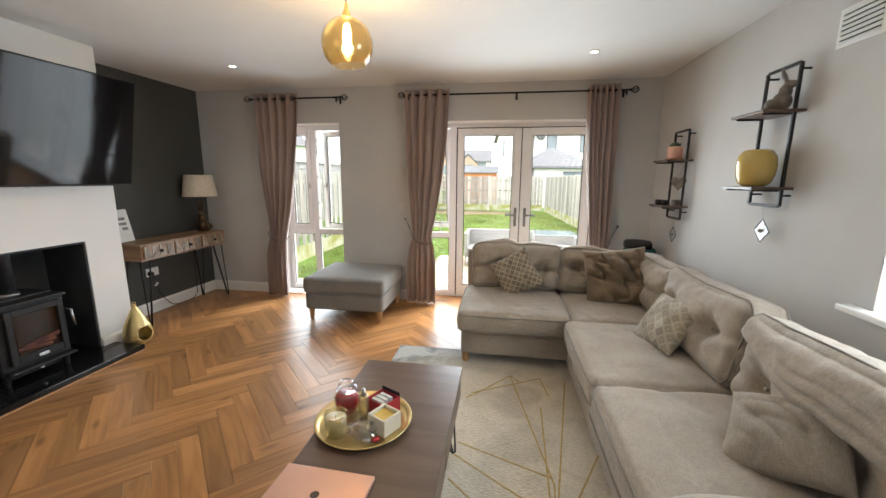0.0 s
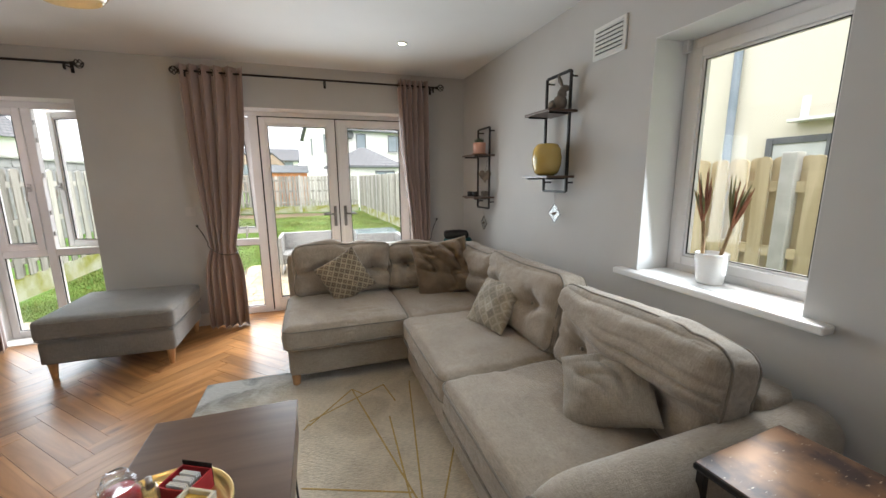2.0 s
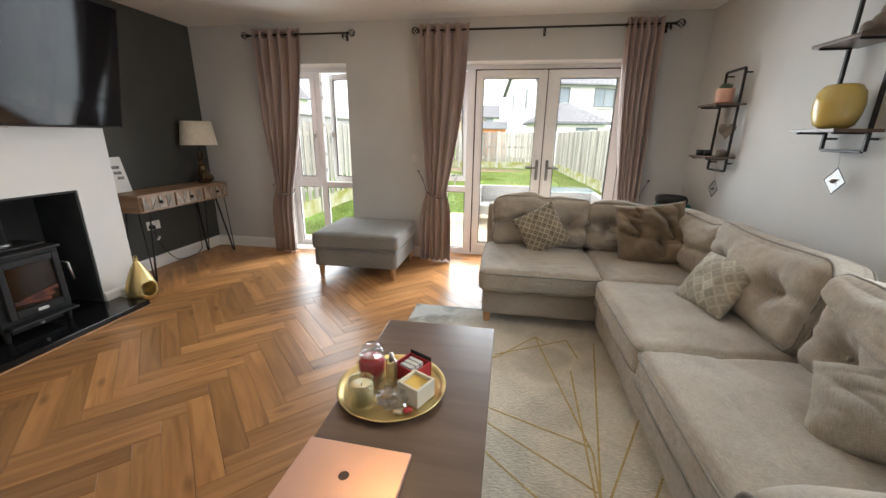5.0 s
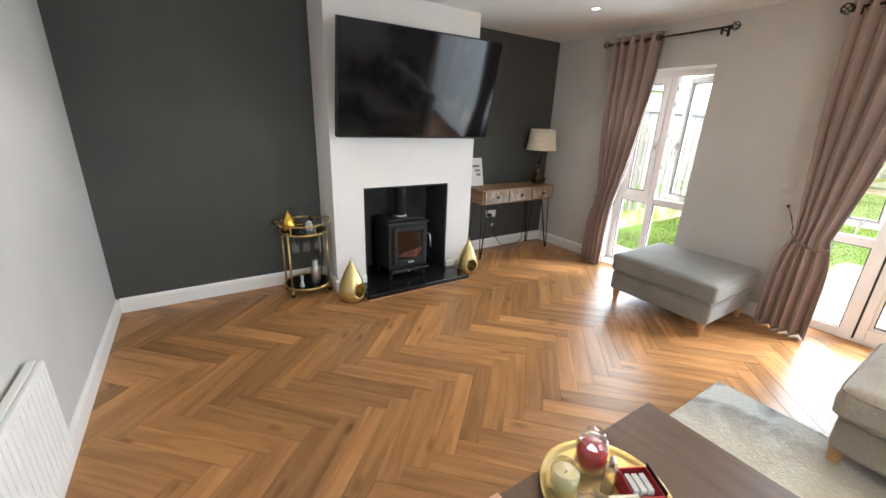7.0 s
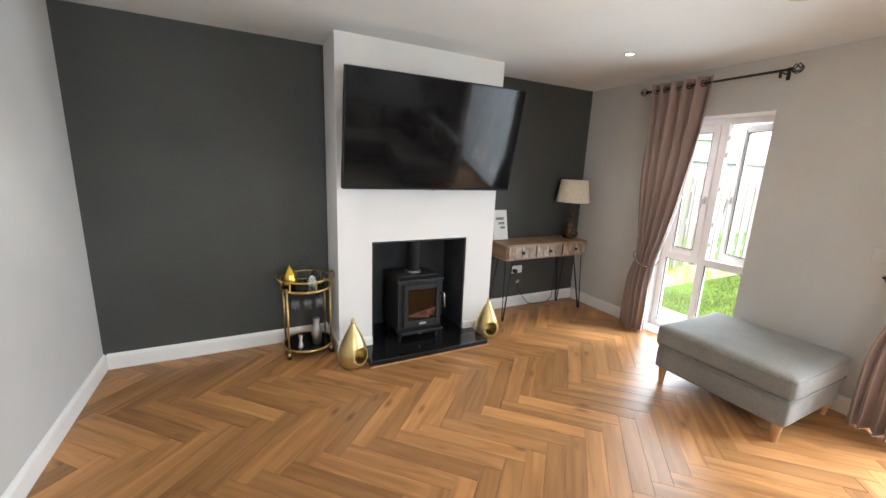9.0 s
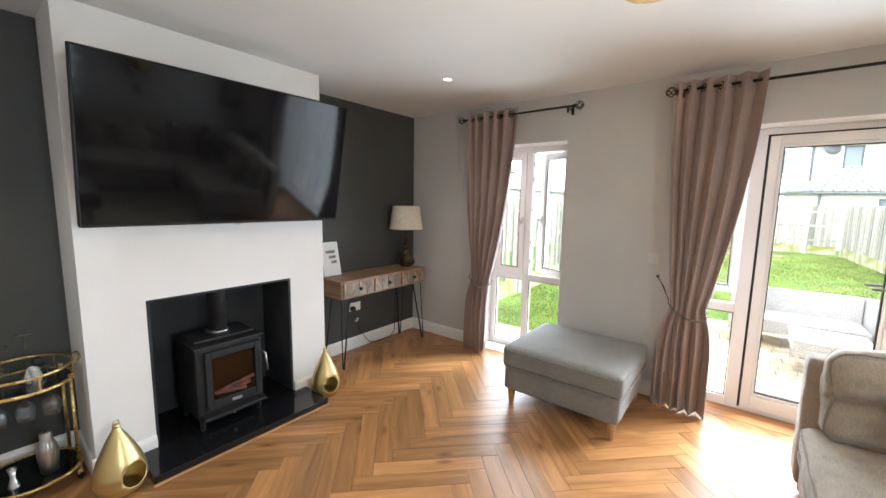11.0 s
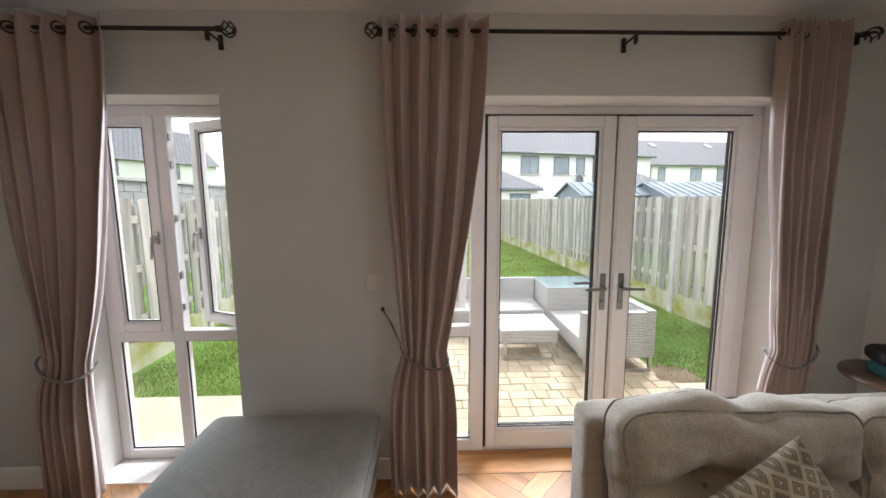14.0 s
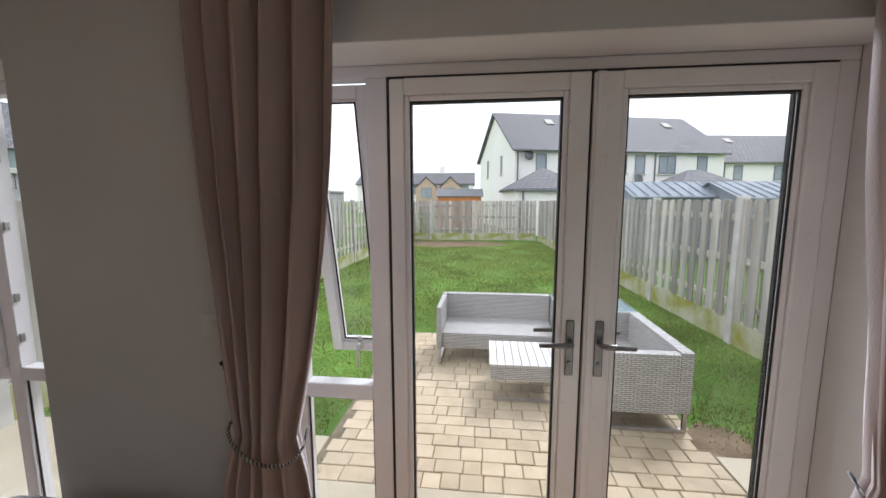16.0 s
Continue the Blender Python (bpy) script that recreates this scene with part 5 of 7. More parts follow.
for gx, gy, gs in ((-0.05, 0.03, 1.25), (-0.06, -0.06, 0.98)):
    up = tagged(part("cocktail_glass", lathe([(0.046, 0.0), (0.048, 0.001), (0.006, 0.05), (0.004, 0.06), (0.004, 0.185), (0.034, 0.192), (0.034, 0.194), (0.0, 0.195)], 24), GOBLET, None, "", True), "cocktail glass stood upside down on the cart", "glass", "upturned cocktail glasses")
    up.matrix_world = pose(KX + gx, KY + gy, 0.5812) @ Matrix.Diagonal((1, 1, gs, 1))
jug = thing("ornament", "small white and black figure on the cart", "ornament")
part("body", lathe([(0, 0), (0.03, 0), (0.034, 0.03), (0.024, 0.065), (0.014, 0.08), (0, 0.085)], 20), CHINA, jug, "white glazed body", True)
part("head", moved(soft_box(0.05, 0.045, 0.045, 0.02, cuts=6, seed=2), pose(0.005, 0.02, 0.105)), BLACK, jug, "black head", True)
jug.matrix_world = pose(KX + 0.02, KY + 0.045, 0.5812)

# ---- lamp, picture and table pieces ----
lampo = thing("table_lamp", "cream drum lamp on a seated bronze hare base", "lamp")
LX, LY, LZ = -3.15, 4.045, 0.8265
BRONZE = surface("aged_bronze", (0.05, 0.032, 0.018), (0.12, 0.078, 0.04), 14, 0.4, 0.2, 120, metal=0.8)
LINEN = surface("cream_linen_shade", (0.62, 0.54, 0.42), (0.70, 0.62, 0.50), 30, 0.9, 0.3, 300)
part("shade", lathe([(0.180, 0.41), (0.146, 0.655), (0.144, 0.655), (0.178, 0.41)], 56, at=(LX, LY, LZ)), LINEN, lampo, "cream fabric drum shade", True)
part("shade_ring", tube(ring_of(LX, LY, LZ + 0.412, 0.179, 0.179, 48), 0.003, True, 6), LINEN, lampo)
hare = lathe([(0, 0), (0.062, 0), (0.062, 0.012), (0, 0.013)], 28, at=(LX, LY, LZ))
for c, r in (((0, 0.0, 0.075), (0.055, 0.062, 0.068)), ((0.0, -0.012, 0.145), (0.042, 0.046, 0.06)), ((0.012, -0.03, 0.215), (0.028, 0.036, 0.03)), ((0.022, -0.055, 0.208), (0.017, 0.022, 0.016)), ((-0.03, 0.045, 0.05), (0.035, 0.05, 0.04)), ((0.035, 0.045, 0.05), (0.03, 0.05, 0.04))):
    own = bmesh.new()
    bmesh.ops.create_icosphere(own, subdivisions=3, radius=1)
    moved(own, Matrix.Translation((LX + c[0], LY + c[1], LZ + c[2])) @ Matrix.Diagonal((*r, 1)))
    merge(hare, own)
for s_ in (-1, 1):
    tube([(LX + s_ * 0.012, LY - 0.022, LZ + 0.235), (LX + s_ * 0.022, LY - 0.012, LZ + 0.29), (LX + s_ * 0.028, LY + 0.0, LZ + 0.345)], [0.010, 0.014, 0.005], False, 10, hare)
    tube([(LX + s_ * 0.025, LY - 0.03, LZ + 0.13), (LX + s_ * 0.026, LY - 0.045, LZ + 0.07), (LX + s_ * 0.026, LY - 0.05, LZ + 0.014)], [0.016, 0.013, 0.014], False, 10, hare)
part("hare_base", hare, BRONZE, lampo, "seated bronze hare", True)
part("stem", rod((LX, LY, LZ + 0.2), (LX, LY, LZ + 0.60), 0.006, 10), BRONZE, lampo)
part("shade_spider", rod((LX - 0.148, LY, LZ + 0.60), (LX + 0.148, LY, LZ + 0.60), 0.002, 6), BRONZE, lampo)

pic = thing("lettered_plaque", "white canvas plaque with grey lettering leaning on the table", "picture")
PM = pose(-3.255, 3.165, 0.826, 0, -12, 0) @ pose(0, 0, 0, 0, 0, 90)
CANVAS = surface("white_canvas", (0.70, 0.69, 0.67), (0.76, 0.75, 0.73), 6, 0.8, 0.2, 400)
LETTER = surface("grey_lettering", (0.12, 0.12, 0.12), (0.2, 0.2, 0.2), 20, 0.7, 0.05)
part("canvas", box(-0.092, -0.012, 0.002, 0.092, 0.012, 0.32, 0.002), CANVAS, pic).matrix_world = PM
for row, (x0, x1, z) in enumerate(((-0.05, 0.052, 0.215), (-0.02, 0.055, 0.165), (0.0, 0.06, 0.118))):
    n = int((x1 - x0) / 0.016)
    for k in range(n):
        w = (x1 - x0) / n
        part("letter_bar", box(x0 + k * w, -0.0145, z, x0 + (k + 0.8) * w, -0.0118, z + 0.026), LETTER, pic).matrix_world = PM

# ---- coffee table pieces ----
TZ = 0.5055
GLOSSY = clear("bright_glass", (0.97, 0.98, 0.98), 0.05, 3.2)
TX, TY = -0.148, 1.305
tray = thing("round_tray", "round brass tray on the coffee table", "tray")
part("dish", lathe([(0, 0), (0.168, 0), (0.176, 0.006), (0.186, 0.018), (0.190, 0.020), (0.186, 0.022), (0.174, 0.010), (0.166, 0.005), (0, 0.005)], 56), HAMMER, tray, "", True)
tray.matrix_world = pose(TX, TY, TZ)
OZ = TZ + 0.0053
RED = surface("red_candle_wax", (0.40, 0.02, 0.025), (0.52, 0.035, 0.04), 9, 0.35, 0.05, 60, coat=0.2)
jar = thing("jar_candle", "red candle in a lidded glass jar on the tray", "candle")
part("jar", lathe([(0, 0), (0.043, 0), (0.047, 0.01), (0.047, 0.085), (0.036, 0.105), (0.034, 0.112), (0.037, 0.116), (0.033, 0.116), (0.032, 0.104), (0.043, 0.083), (0.043, 0.012), (0, 0.006)], 32), CLEAR, jar, "clear glass jar", True)
part("wax", lathe([(0, 0.007), (0.0425, 0.012), (0.0425, 0.083), (0.034, 0.100), (0, 0.100)], 32), RED, jar, "red wax", True)
part("lid", lathe([(0, 0.117), (0.038, 0.117), (0.040, 0.124), (0.036, 0.132), (0.028, 0.136), (0.030, 0.148), (0.026, 0.158), (0.0, 0.162)], 32), GLOSSY, jar, "clear glass lid", True)
jar.matrix_world = pose(TX - 0.088, TY + 0.045, OZ) @ Matrix.Diagonal((1.1, 1.1, 0.84, 1))
cand = thing("glass_candle", "cream candle in a tall glass on the tray", "candle")
part("glass", lathe([(0, 0), (0.037, 0), (0.040, 0.10), (0.0375, 0.10), (0.035, 0.006), (0, 0.006)], 32), CLEAR, cand, "", True)
part("wax", lathe([(0, 0.0065), (0.0348, 0.0075), (0.0365, 0.078), (0, 0.076)], 32), surface("cream_wax", (0.70, 0.58, 0.30), (0.78, 0.68, 0.42), 7, 0.4, 0.03), cand, "cream wax", True)
part("wick", rod((0, 0, 0.075), (0.002, 0, 0.088), 0.0012, 6), BLACK, cand)
cand.matrix_world = pose(TX - 0.075, TY - 0.095, OZ) @ Matrix.Diagonal((1.08, 1.08, 0.86, 1))
vial = thing("perfume_bottle", "slim clear bottle with a silver cap on the tray", "bottle")
part("body", box(-0.018, -0.018, 0.0, 0.018, 0.018, 0.098, 0.005), clear("frosted_bottle_glass", (0.66, 0.66, 0.65), 0.16, 6.0), vial)
part("cap", cyl(0, 0, 0.0955, 0.128, 0.009, 0.008, 16, bevel=0.002), STEEL, vial, "silver cap", True)
vial.matrix_world = pose(TX - 0.005, TY + 0.015, OZ, 0, 0, 30)
rb = thing("gift_box", "open red and black box of white cards on the tray", "box")
REDC = surface("red_card", (0.36, 0.02, 0.03), (0.45, 0.035, 0.04), 10, 0.5, 0.05)
bx = bmesh.new()
for x0, y0, x1, y1 in ((-0.05, -0.045, -0.046, 0.045), (0.046, -0.045, 0.05, 0.045), (-0.046, -0.045, 0.046, -0.041), (-0.046, 0.041, 0.046, 0.045)):
    box(x0, y0, 0, x1, y1, 0.06, 0.0, bx)
box(-0.046, -0.041, 0.0, 0.046, 0.041, 0.004, 0.0, bx)
part("shell", bx, REDC, rb, "red card walls")
for k in range(9):
    part("card", moved(box(-0.028, -0.0018, 0.0, 0.028, 0.0018, 0.062, 0.0006), pose(0.004, -0.03 + k * 0.0075, 0.0045, 6 + (k % 3) * 2, 0, 0)), CANVAS, rb, "white paper card")
part("rear_flap", moved(box(-0.05, 0.046, 0.0, 0.05, 0.0475, 0.075), pose(0, 0, 0)), BLACK, rb, "black card flap")
rb.matrix_world = pose(TX + 0.055, TY + 0.075, OZ, 0, 0, -28)
sq = thing("square_candle", "white square pot with yellow wax on the tray", "candle")
CREAMC = surface("cream_ceramic", (0.64, 0.58, 0.45), (0.70, 0.64, 0.52), 6, 0.4, 0.03, 60)
pot = bmesh.new()
for x0, y0, x1, y1 in ((-0.045, -0.045, -0.036, 0.045), (0.036, -0.045, 0.045, 0.045), (-0.036, -0.045, 0.036, -0.036), (-0.036, 0.036, 0.036, 0.045)):
    box(x0, y0, 0.0, x1, y1, 0.068, 0.0015, pot, 1)
box(-0.0365, -0.0365, 0.0, 0.0365, 0.0365, 0.006, 0.0, pot)
part("pot", pot, CREAMC, sq)
part("wax", box(-0.0362, -0.0362, 0.006, 0.0362, 0.0362, 0.054, 0.0005), surface("yellow_wax", (0.75, 0.50, 0.10), (0.82, 0.60, 0.18), 8, 0.4, 0.02), sq, "yellow wax")
sq.matrix_world = pose(TX + 0.095, TY - 0.035, OZ, 0, 0, -28)
foil = bmesh.new()
bmesh.ops.create_icosphere(foil, subdivisions=3, radius=1)
for v in foil.verts:
    n_ = noise.noise(v.co * 3.1) * 0.5 + noise.noise(v.co * 7) * 0.3
    v.co = Vector((v.co.x * 0.052, v.co.y * 0.042, max(-0.8, v.co.z) * 0.03)) * (1 + n_)
    v.co.z = max(v.co.z, -0.022)
fo = tagged(part("cellophane_bag", foil, clear("cellophane", (0.88, 0.87, 0.85), 0.16, 5.0)), "crumpled clear cellophane bag of sweets on the tray", "bag")
fo.matrix_world = pose(TX + 0.025, TY - 0.085, OZ + 0.0235)
for k, (dx, dy) in enumerate(((0.0, 0.0), (0.03, 0.012))):
    sw_ = tagged(part("wrapped_sweet", soft_box(0.03, 0.02, 0.014, 0.006, cuts=4, wrinkle=0.002, seed=k), (STEEL, REDC)[k], None, "", True), "small foil wrapped sweet on the tray", "sweet", "wrapped sweets")
    sw_.matrix_world = pose(TX + 0.055 + dx, TY - 0.125 + dy, OZ + 0.0085, 0, 0, 40 * k)
ROSE = surface("rose_gold_aluminium", (0.66, 0.42, 0.34), (0.70, 0.46, 0.38), 3, 0.32, 0.03, 300, metal=0.7)
lap = thing("laptop", "closed rose gold laptop on the coffee table", "laptop")
part("base", box(-0.152, -0.106, 0.0, 0.152, 0.106, 0.0085, 0.003), ROSE, lap)
lid = part("lid", box(-0.152, -0.106, 0.0095, 0.152, 0.106, 0.0155, 0.0028), ROSE, lap)
part("emblem", lathe([(0, 0.0156), (0.014, 0.0156), (0.014, 0.0159), (0, 0.0159)], 24), surface("dark_emblem", (0.10, 0.07, 0.06), (0.14, 0.10, 0.09), 4, 0.2, 0.0, metal=0.6), lid, "plain dark emblem disc")
lap.matrix_world = pose(-0.162, 0.920, TZ + 0.0005, 0, 0, -2)

# ---- rug ----
rug = thing("rug", "cream marbled pile rug with thin gold lines", "rug")
RX0, RX1, RY0, RY1 = -0.475, 1.12, 0.60, 3.07
rm, rn, rl, rb_ = node_mat("marbled_pile")
rt = rn.new("ShaderNodeTexCoord")
r1 = rn.new("ShaderNodeTexNoise")
r1.inputs["Scale"].default_value, r1.inputs["Detail"].default_value, r1.inputs["Distortion"].default_value = 3.2, 9, 1.2
rl.new(rt.outputs["Object"], r1.inputs["Vector"])
rr1 = rn.new("ShaderNodeValToRGB")
e = rr1.color_ramp.elements
e[0].position, e[0].color = 0.36, (0.50, 0.435, 0.335, 1)
e[1].position, e[1].color = 0.56, (0.64, 0.565, 0.445, 1)
rl.new(r1.outputs["Fac"], rr1.inputs["Fac"])
rr2 = rn.new("ShaderNodeValToRGB")
e = rr2.color_ramp.elements
e[0].position, e[0].color = 0.42, (0.10, 0.115, 0.115, 1)
e[1].position, e[1].color = 0.57, (0.46, 0.465, 0.44, 1)
rl.new(r1.outputs["Fac"], rr2.inputs["Fac"])
sep = rn.new("ShaderNodeSeparateXYZ")
rl.new(rt.outputs["Object"], sep.inputs[0])
ad = rn.new("ShaderNodeMath")
ad.operation = "MULTIPLY_ADD"
ad.inputs[1].default_value = 0.75
rl.new(r1.outputs["Fac"], ad.inputs[0])
sub = rn.new("ShaderNodeMath")
sub.operation = "MULTIPLY_ADD"
sub.inputs[1].default_value, sub.inputs[2].default_value = -0.55, 0.0
rl.new(sep.outputs["X"], sub.inputs[0])
sy_ = rn.new("ShaderNodeMath")
sy_.operation = "MULTIPLY_ADD"
sy_.inputs[1].default_value = 1.0
rl.new(sep.outputs["Y"], sy_.inputs[0])
rl.new(sub.outputs[0], sy_.inputs[2])
rl.new(sy_.outputs[0], ad.inputs[2])
rg = rn.new("ShaderNodeMapRange")
rg.inputs["From Min"].default_value, rg.inputs["From Max"].default_value = 2.95, 3.45
rl.new(ad.outputs[0], rg.inputs["Value"])
mixr = rn.new("ShaderNodeMix")
mixr.data_type = "RGBA"
rl.new(rg.outputs[0], mixr.inputs["Factor"])
rl.new(rr1.outputs[0], mixr.inputs["A"])
rl.new(rr2.outputs[0], mixr.inputs["B"])
rb_.inputs["Roughness"].default_value = 0.95
rb_.inputs["Sheen Weight"].default_value = 0.3
r3 = rn.new("ShaderNodeTexNoise")
r3.inputs["Scale"].default_value, r3.inputs["Detail"].default_value = 80, 5
mpp = rn.new("ShaderNodeMapping")
mpp.inputs["Scale"].default_value = (0.5, 1.6, 1)
rl.new(rt.outputs["Object"], mpp.inputs["Vector"])
rl.new(mpp.outputs[0], r3.inputs["Vector"])
rbp = rn.new("ShaderNodeBump")
rbp.inputs["Strength"].default_value, rbp.inputs["Distance"].default_value = 0.8, 0.012
rl.new(r3.outputs["Fac"], rbp.inputs["Height"])
rl.new(rbp.outputs[0], rb_.inputs["Normal"])
rhs = rn.new("ShaderNodeHueSaturation")
rmv = rn.new("ShaderNodeMapRange")
rmv.inputs["From Min"].default_value, rmv.inputs["From Max"].default_value = 0.3, 0.7
rmv.inputs["To Min"].default_value, rmv.inputs["To Max"].default_value = 0.80, 1.14
rl.new(r3.outputs["Fac"], rmv.inputs["Value"])
rl.new(rmv.outputs[0], rhs.inputs["Value"])
rl.new(mixr.outputs["Result"], rhs.inputs["Color"])
rl.new(rhs.outputs[0], rb_.inputs["Base Color"])
part("pile_base", box(RX0, RY0, 0.001, RX1, RY1, 0.013, 0.004), rm, rug)
GOLDTH = surface("gold_thread", (0.38, 0.25, 0.07), (0.52, 0.37, 0.13), 30, 0.6, 0.4, 260, metal=0.2)
for (ax, ay), (bx_, by) in (((0.655, 2.30), (0.60, 0.70)), ((0.47, 2.67), (0.66, 1.66)), ((0.86, 2.66), (0.62, 1.30)), ((0.47, 2.68), (0.20, 2.36)), ((0.68, 2.67), (0.20, 2.40)), ((0.68, 2.67), (0.72, 2.45)),
                            ((0.47, 2.68), (0.53, 2.60)), ((0.17, 1.89), (0.655, 1.70)), ((0.16, 1.79), (0.64, 1.46)), ((0.15, 1.62), (0.50, 1.30)), ((0.92, 1.58), (0.70, 1.20)), ((0.66, 1.66), (0.60, 0.90)),
                            ((1.02, 2.10), (0.63, 1.34)), ((0.20, 2.38), (0.17, 2.33)), ((0.50, 1.30), (0.45, 0.80))):
    d = Vector((bx_ - ax, by - ay, 0))
    ln = part("gold_line", box(0, -0.0045, 0, d.length, 0.0045, 0.0025, 0.001), GOLDTH, rug)
    ln.matrix_world = pose(ax, ay, 0.0128, 0, 0, math.degrees(math.atan2(d.y, d.x)))


# ---- scatter cushions ----
def patterned(name, dark, mid, light, scale, spin=0.0):
    m, n, l, b = node_mat(name)
    tc = n.new("ShaderNodeTexCoord")
    mp = n.new("ShaderNodeMapping")
    mp.inputs["Rotation"].default_value = (0, 0, spin)
    l.new(tc.outputs["Object"], mp.inputs["Vector"])
    v = n.new("ShaderNodeTexVoronoi")
    v.voronoi_dimensions, v.distance = "2D", "CHEBYCHEV"
    v.inputs["Scale"].default_value, v.inputs["Randomness"].default_value = scale, 0.0
    l.new(mp.outputs[0], v.inputs["Vector"])
    ramp = n.new("ShaderNodeValToRGB")
    ramp.color_ramp.interpolation = "CONSTANT"
    e = ramp.color_ramp.elements
    e[0].position, e[0].color = 0.0, (*light, 1)
    e[1].position, e[1].color = 0.09, (*dark, 1)
    for pos, c in ((0.20, mid), (0.25, dark), (0.36, light)):
        q = e.new(pos)
        q.color = (*c, 1)
    l.new(v.outputs["Distance"], ramp.inputs["Fac"])
    hue = n.new("ShaderNodeHueSaturation")
    sep_ = n.new("ShaderNodeSeparateColor")
    l.new(v.outputs["Color"], sep_.inputs[0])
    mr = n.new("ShaderNodeMapRange")
    mr.inputs["To Min"].default_value, mr.inputs["To Max"].default_value = 0.65, 1.15
    l.new(sep_.outputs[0], mr.inputs["Value"])
    l.new(mr.outputs[0], hue.inputs["Value"])
    l.new(ramp.outputs[0], hue.inputs["Color"])
    l.new(hue.outputs[0], b.inputs["Base Color"])
    b.inputs["Roughness"].default_value = 0.85
    b.inputs["Sheen Weight"].default_value = 0.2
    w = n.new("ShaderNodeTexNoise")
    w.inputs["Scale"].default_value = 350
    l.new(tc.outputs["Object"], w.inputs["Vector"])
    bp = n.new("ShaderNodeBump")
    bp.inputs["Strength"].default_value, bp.inputs["Distance"].default_value = 0.5, 0.003
    l.new(w.outputs["Fac"], bp.inputs["Height"])
    l.new(bp.outputs[0], b.inputs["Normal"])
    return m


DIAMOND = patterned("diamond_weave", (0.16, 0.12, 0.08), (0.27, 0.215, 0.145), (0.38, 0.32, 0.225), 25, 0.785)
MEDAL = patterned("medallion_weave", (0.30, 0.26, 0.195), (0.34, 0.30, 0.23), (0.40, 0.355, 0.28), 19, 0.785)
LIGHTF = woven("pale_linen", (0.30, 0.262, 0.215), (0.36, 0.32, 0.27), 420, slub=0.2)


def scatter(label, mat_, a, b, thick, m, seed, fold=0.0, wr=0.006):
    ob = tagged(part("scatter_cushion", pillow(a, b, thick, seed, wrinkle=wr, fold=fold), mat_, None, "", True), label, "cushion", "scatter cushions on the sofa")
    ob.matrix_world = m
    return ob


def leaning(c, u, v):
    """A cushion's place: its centre, its lower edge's direction and its rising edge's direction."""
    u = Vector(u).normalized()
    w = u.cross(Vector(v)).normalized()
    m = Matrix((u, w.cross(u), w)).transposed().to_4x4()
    return Matrix.Translation(c) @ m


scatter("square cushion with a brown diamond weave, tipped on its corner", DIAMOND, 0.36, 0.365, 0.13, pose(0.51, 3.325, 0.637, 74, 0, 0) @ pose(0, 0, 0, 0, 0, 29), 1, 0.03)
scatter("large brown cotton cushion, crumpled in the sofa corner", BROWN, 0.49, 0.48, 0.14, pose(1.315, 3.25, 0.665, 70, 0, -14) @ pose(0, 0, 0, 0, 0, 9), 2, 0.30, 0.014)
scatter("small cream cushion with a medallion weave, leaning on the back", MEDAL, 0.375, 0.345, 0.12, leaning((1.375, 2.385, 0.605), (0.085, -0.38, 0.03), (0.18, 0.06, 0.26)), 3, 0.04)
scatter("plain pale greige cushion leaning on the slumped back", LIGHTF, 0.37, 0.325, 0.12, leaning((1.365, 1.35, 0.585), (0.215, -0.305, 0.11), (0.145, 0.155, 0.17)) @ pose(0, 0, 0, 0, 0, 7), 4, 0.08, 0.009)


# ---- wall shelves and what stands on them ----
def wall_shelf(y0, z0, z1, shelves, label):
    ws = thing("wall_shelf", label, "shelf", group="metal wall shelves")
    x, w, b = 1.895, 0.265, 0.008
    for y in (y0, y0 + w):
        part("upright", box(x - b, y - b, z0, x + b, y + b, z1, 0.002), BLACK, ws)
    for z in (z0, z1):
        part("crossbar", box(x - b, y0 + b, z - b, x + b, y0 + w - b, z + b, 0.002), BLACK, ws)
    for y in (y0 + 0.01, y0 + w - 0.01):
        part("wall_stud", rod((x, y, z1 - 0.03), (1.949, y, z1 - 0.03), 0.006, 10), BLACK, ws)
        part("wall_stud", rod((x, y, z0 + 0.06), (1.949, y, z0 + 0.06), 0.006, 10), BLACK, ws)
    for z in shelves:
        s = part("shelf_board", moved(box(-0.15, -0.105, -0.008, 0.15, 0.105, 0.008, 0.002), pose(1.838, y0 + w / 2, z - 0.008, 0, 0, 90)), WALNUT, ws, "dark wood shelf board")
        part("shelf_bar", box(1.75, y0 + b, z - 0.026, x - b, y0 + b + 0.012, z - 0.016, 0.001), BLACK, s)
        part("shelf_bar", box(1.75, y0 + w - b - 0.012, z - 0.026, x - b, y0 + w - b, z - 0.016, 0.001), BLACK, s)
    return ws


wall_shelf(2.40, 1.318, 2.075, (1.838, 1.425), "black metal wall shelf holding a hare and a yellow vase")
wall_shelf(3.585, 1.125, 1.878, (1.632, 1.238), "black metal wall shelf holding a pink plant pot and trinkets")

vase = tagged(part("glass_vase", lathe([(0, 0), (0.06, 0), (0.09, 0.02), (0.107, 0.07), (0.112, 0.12), (0.103, 0.178), (0.08, 0.21), (0.066, 0.216), (0.063, 0.214), (0.078, 0.205), (0.099, 0.175), (0.108, 0.12), (0.103, 0.07), (0.086, 0.024), (0, 0.008)], 44), YELLOW, None, "", True), "squat honey yellow glass vase on the wall shelf", "vase")
vase.matrix_world = pose(1.825, 2.53, 1.426) @ Matrix.Diagonal((0.88, 0.88, 0.97, 1))
STONE = surface("grey_brown_resin", (0.13, 0.105, 0.085), (0.24, 0.20, 0.165), 14, 0.7, 0.3, 120)


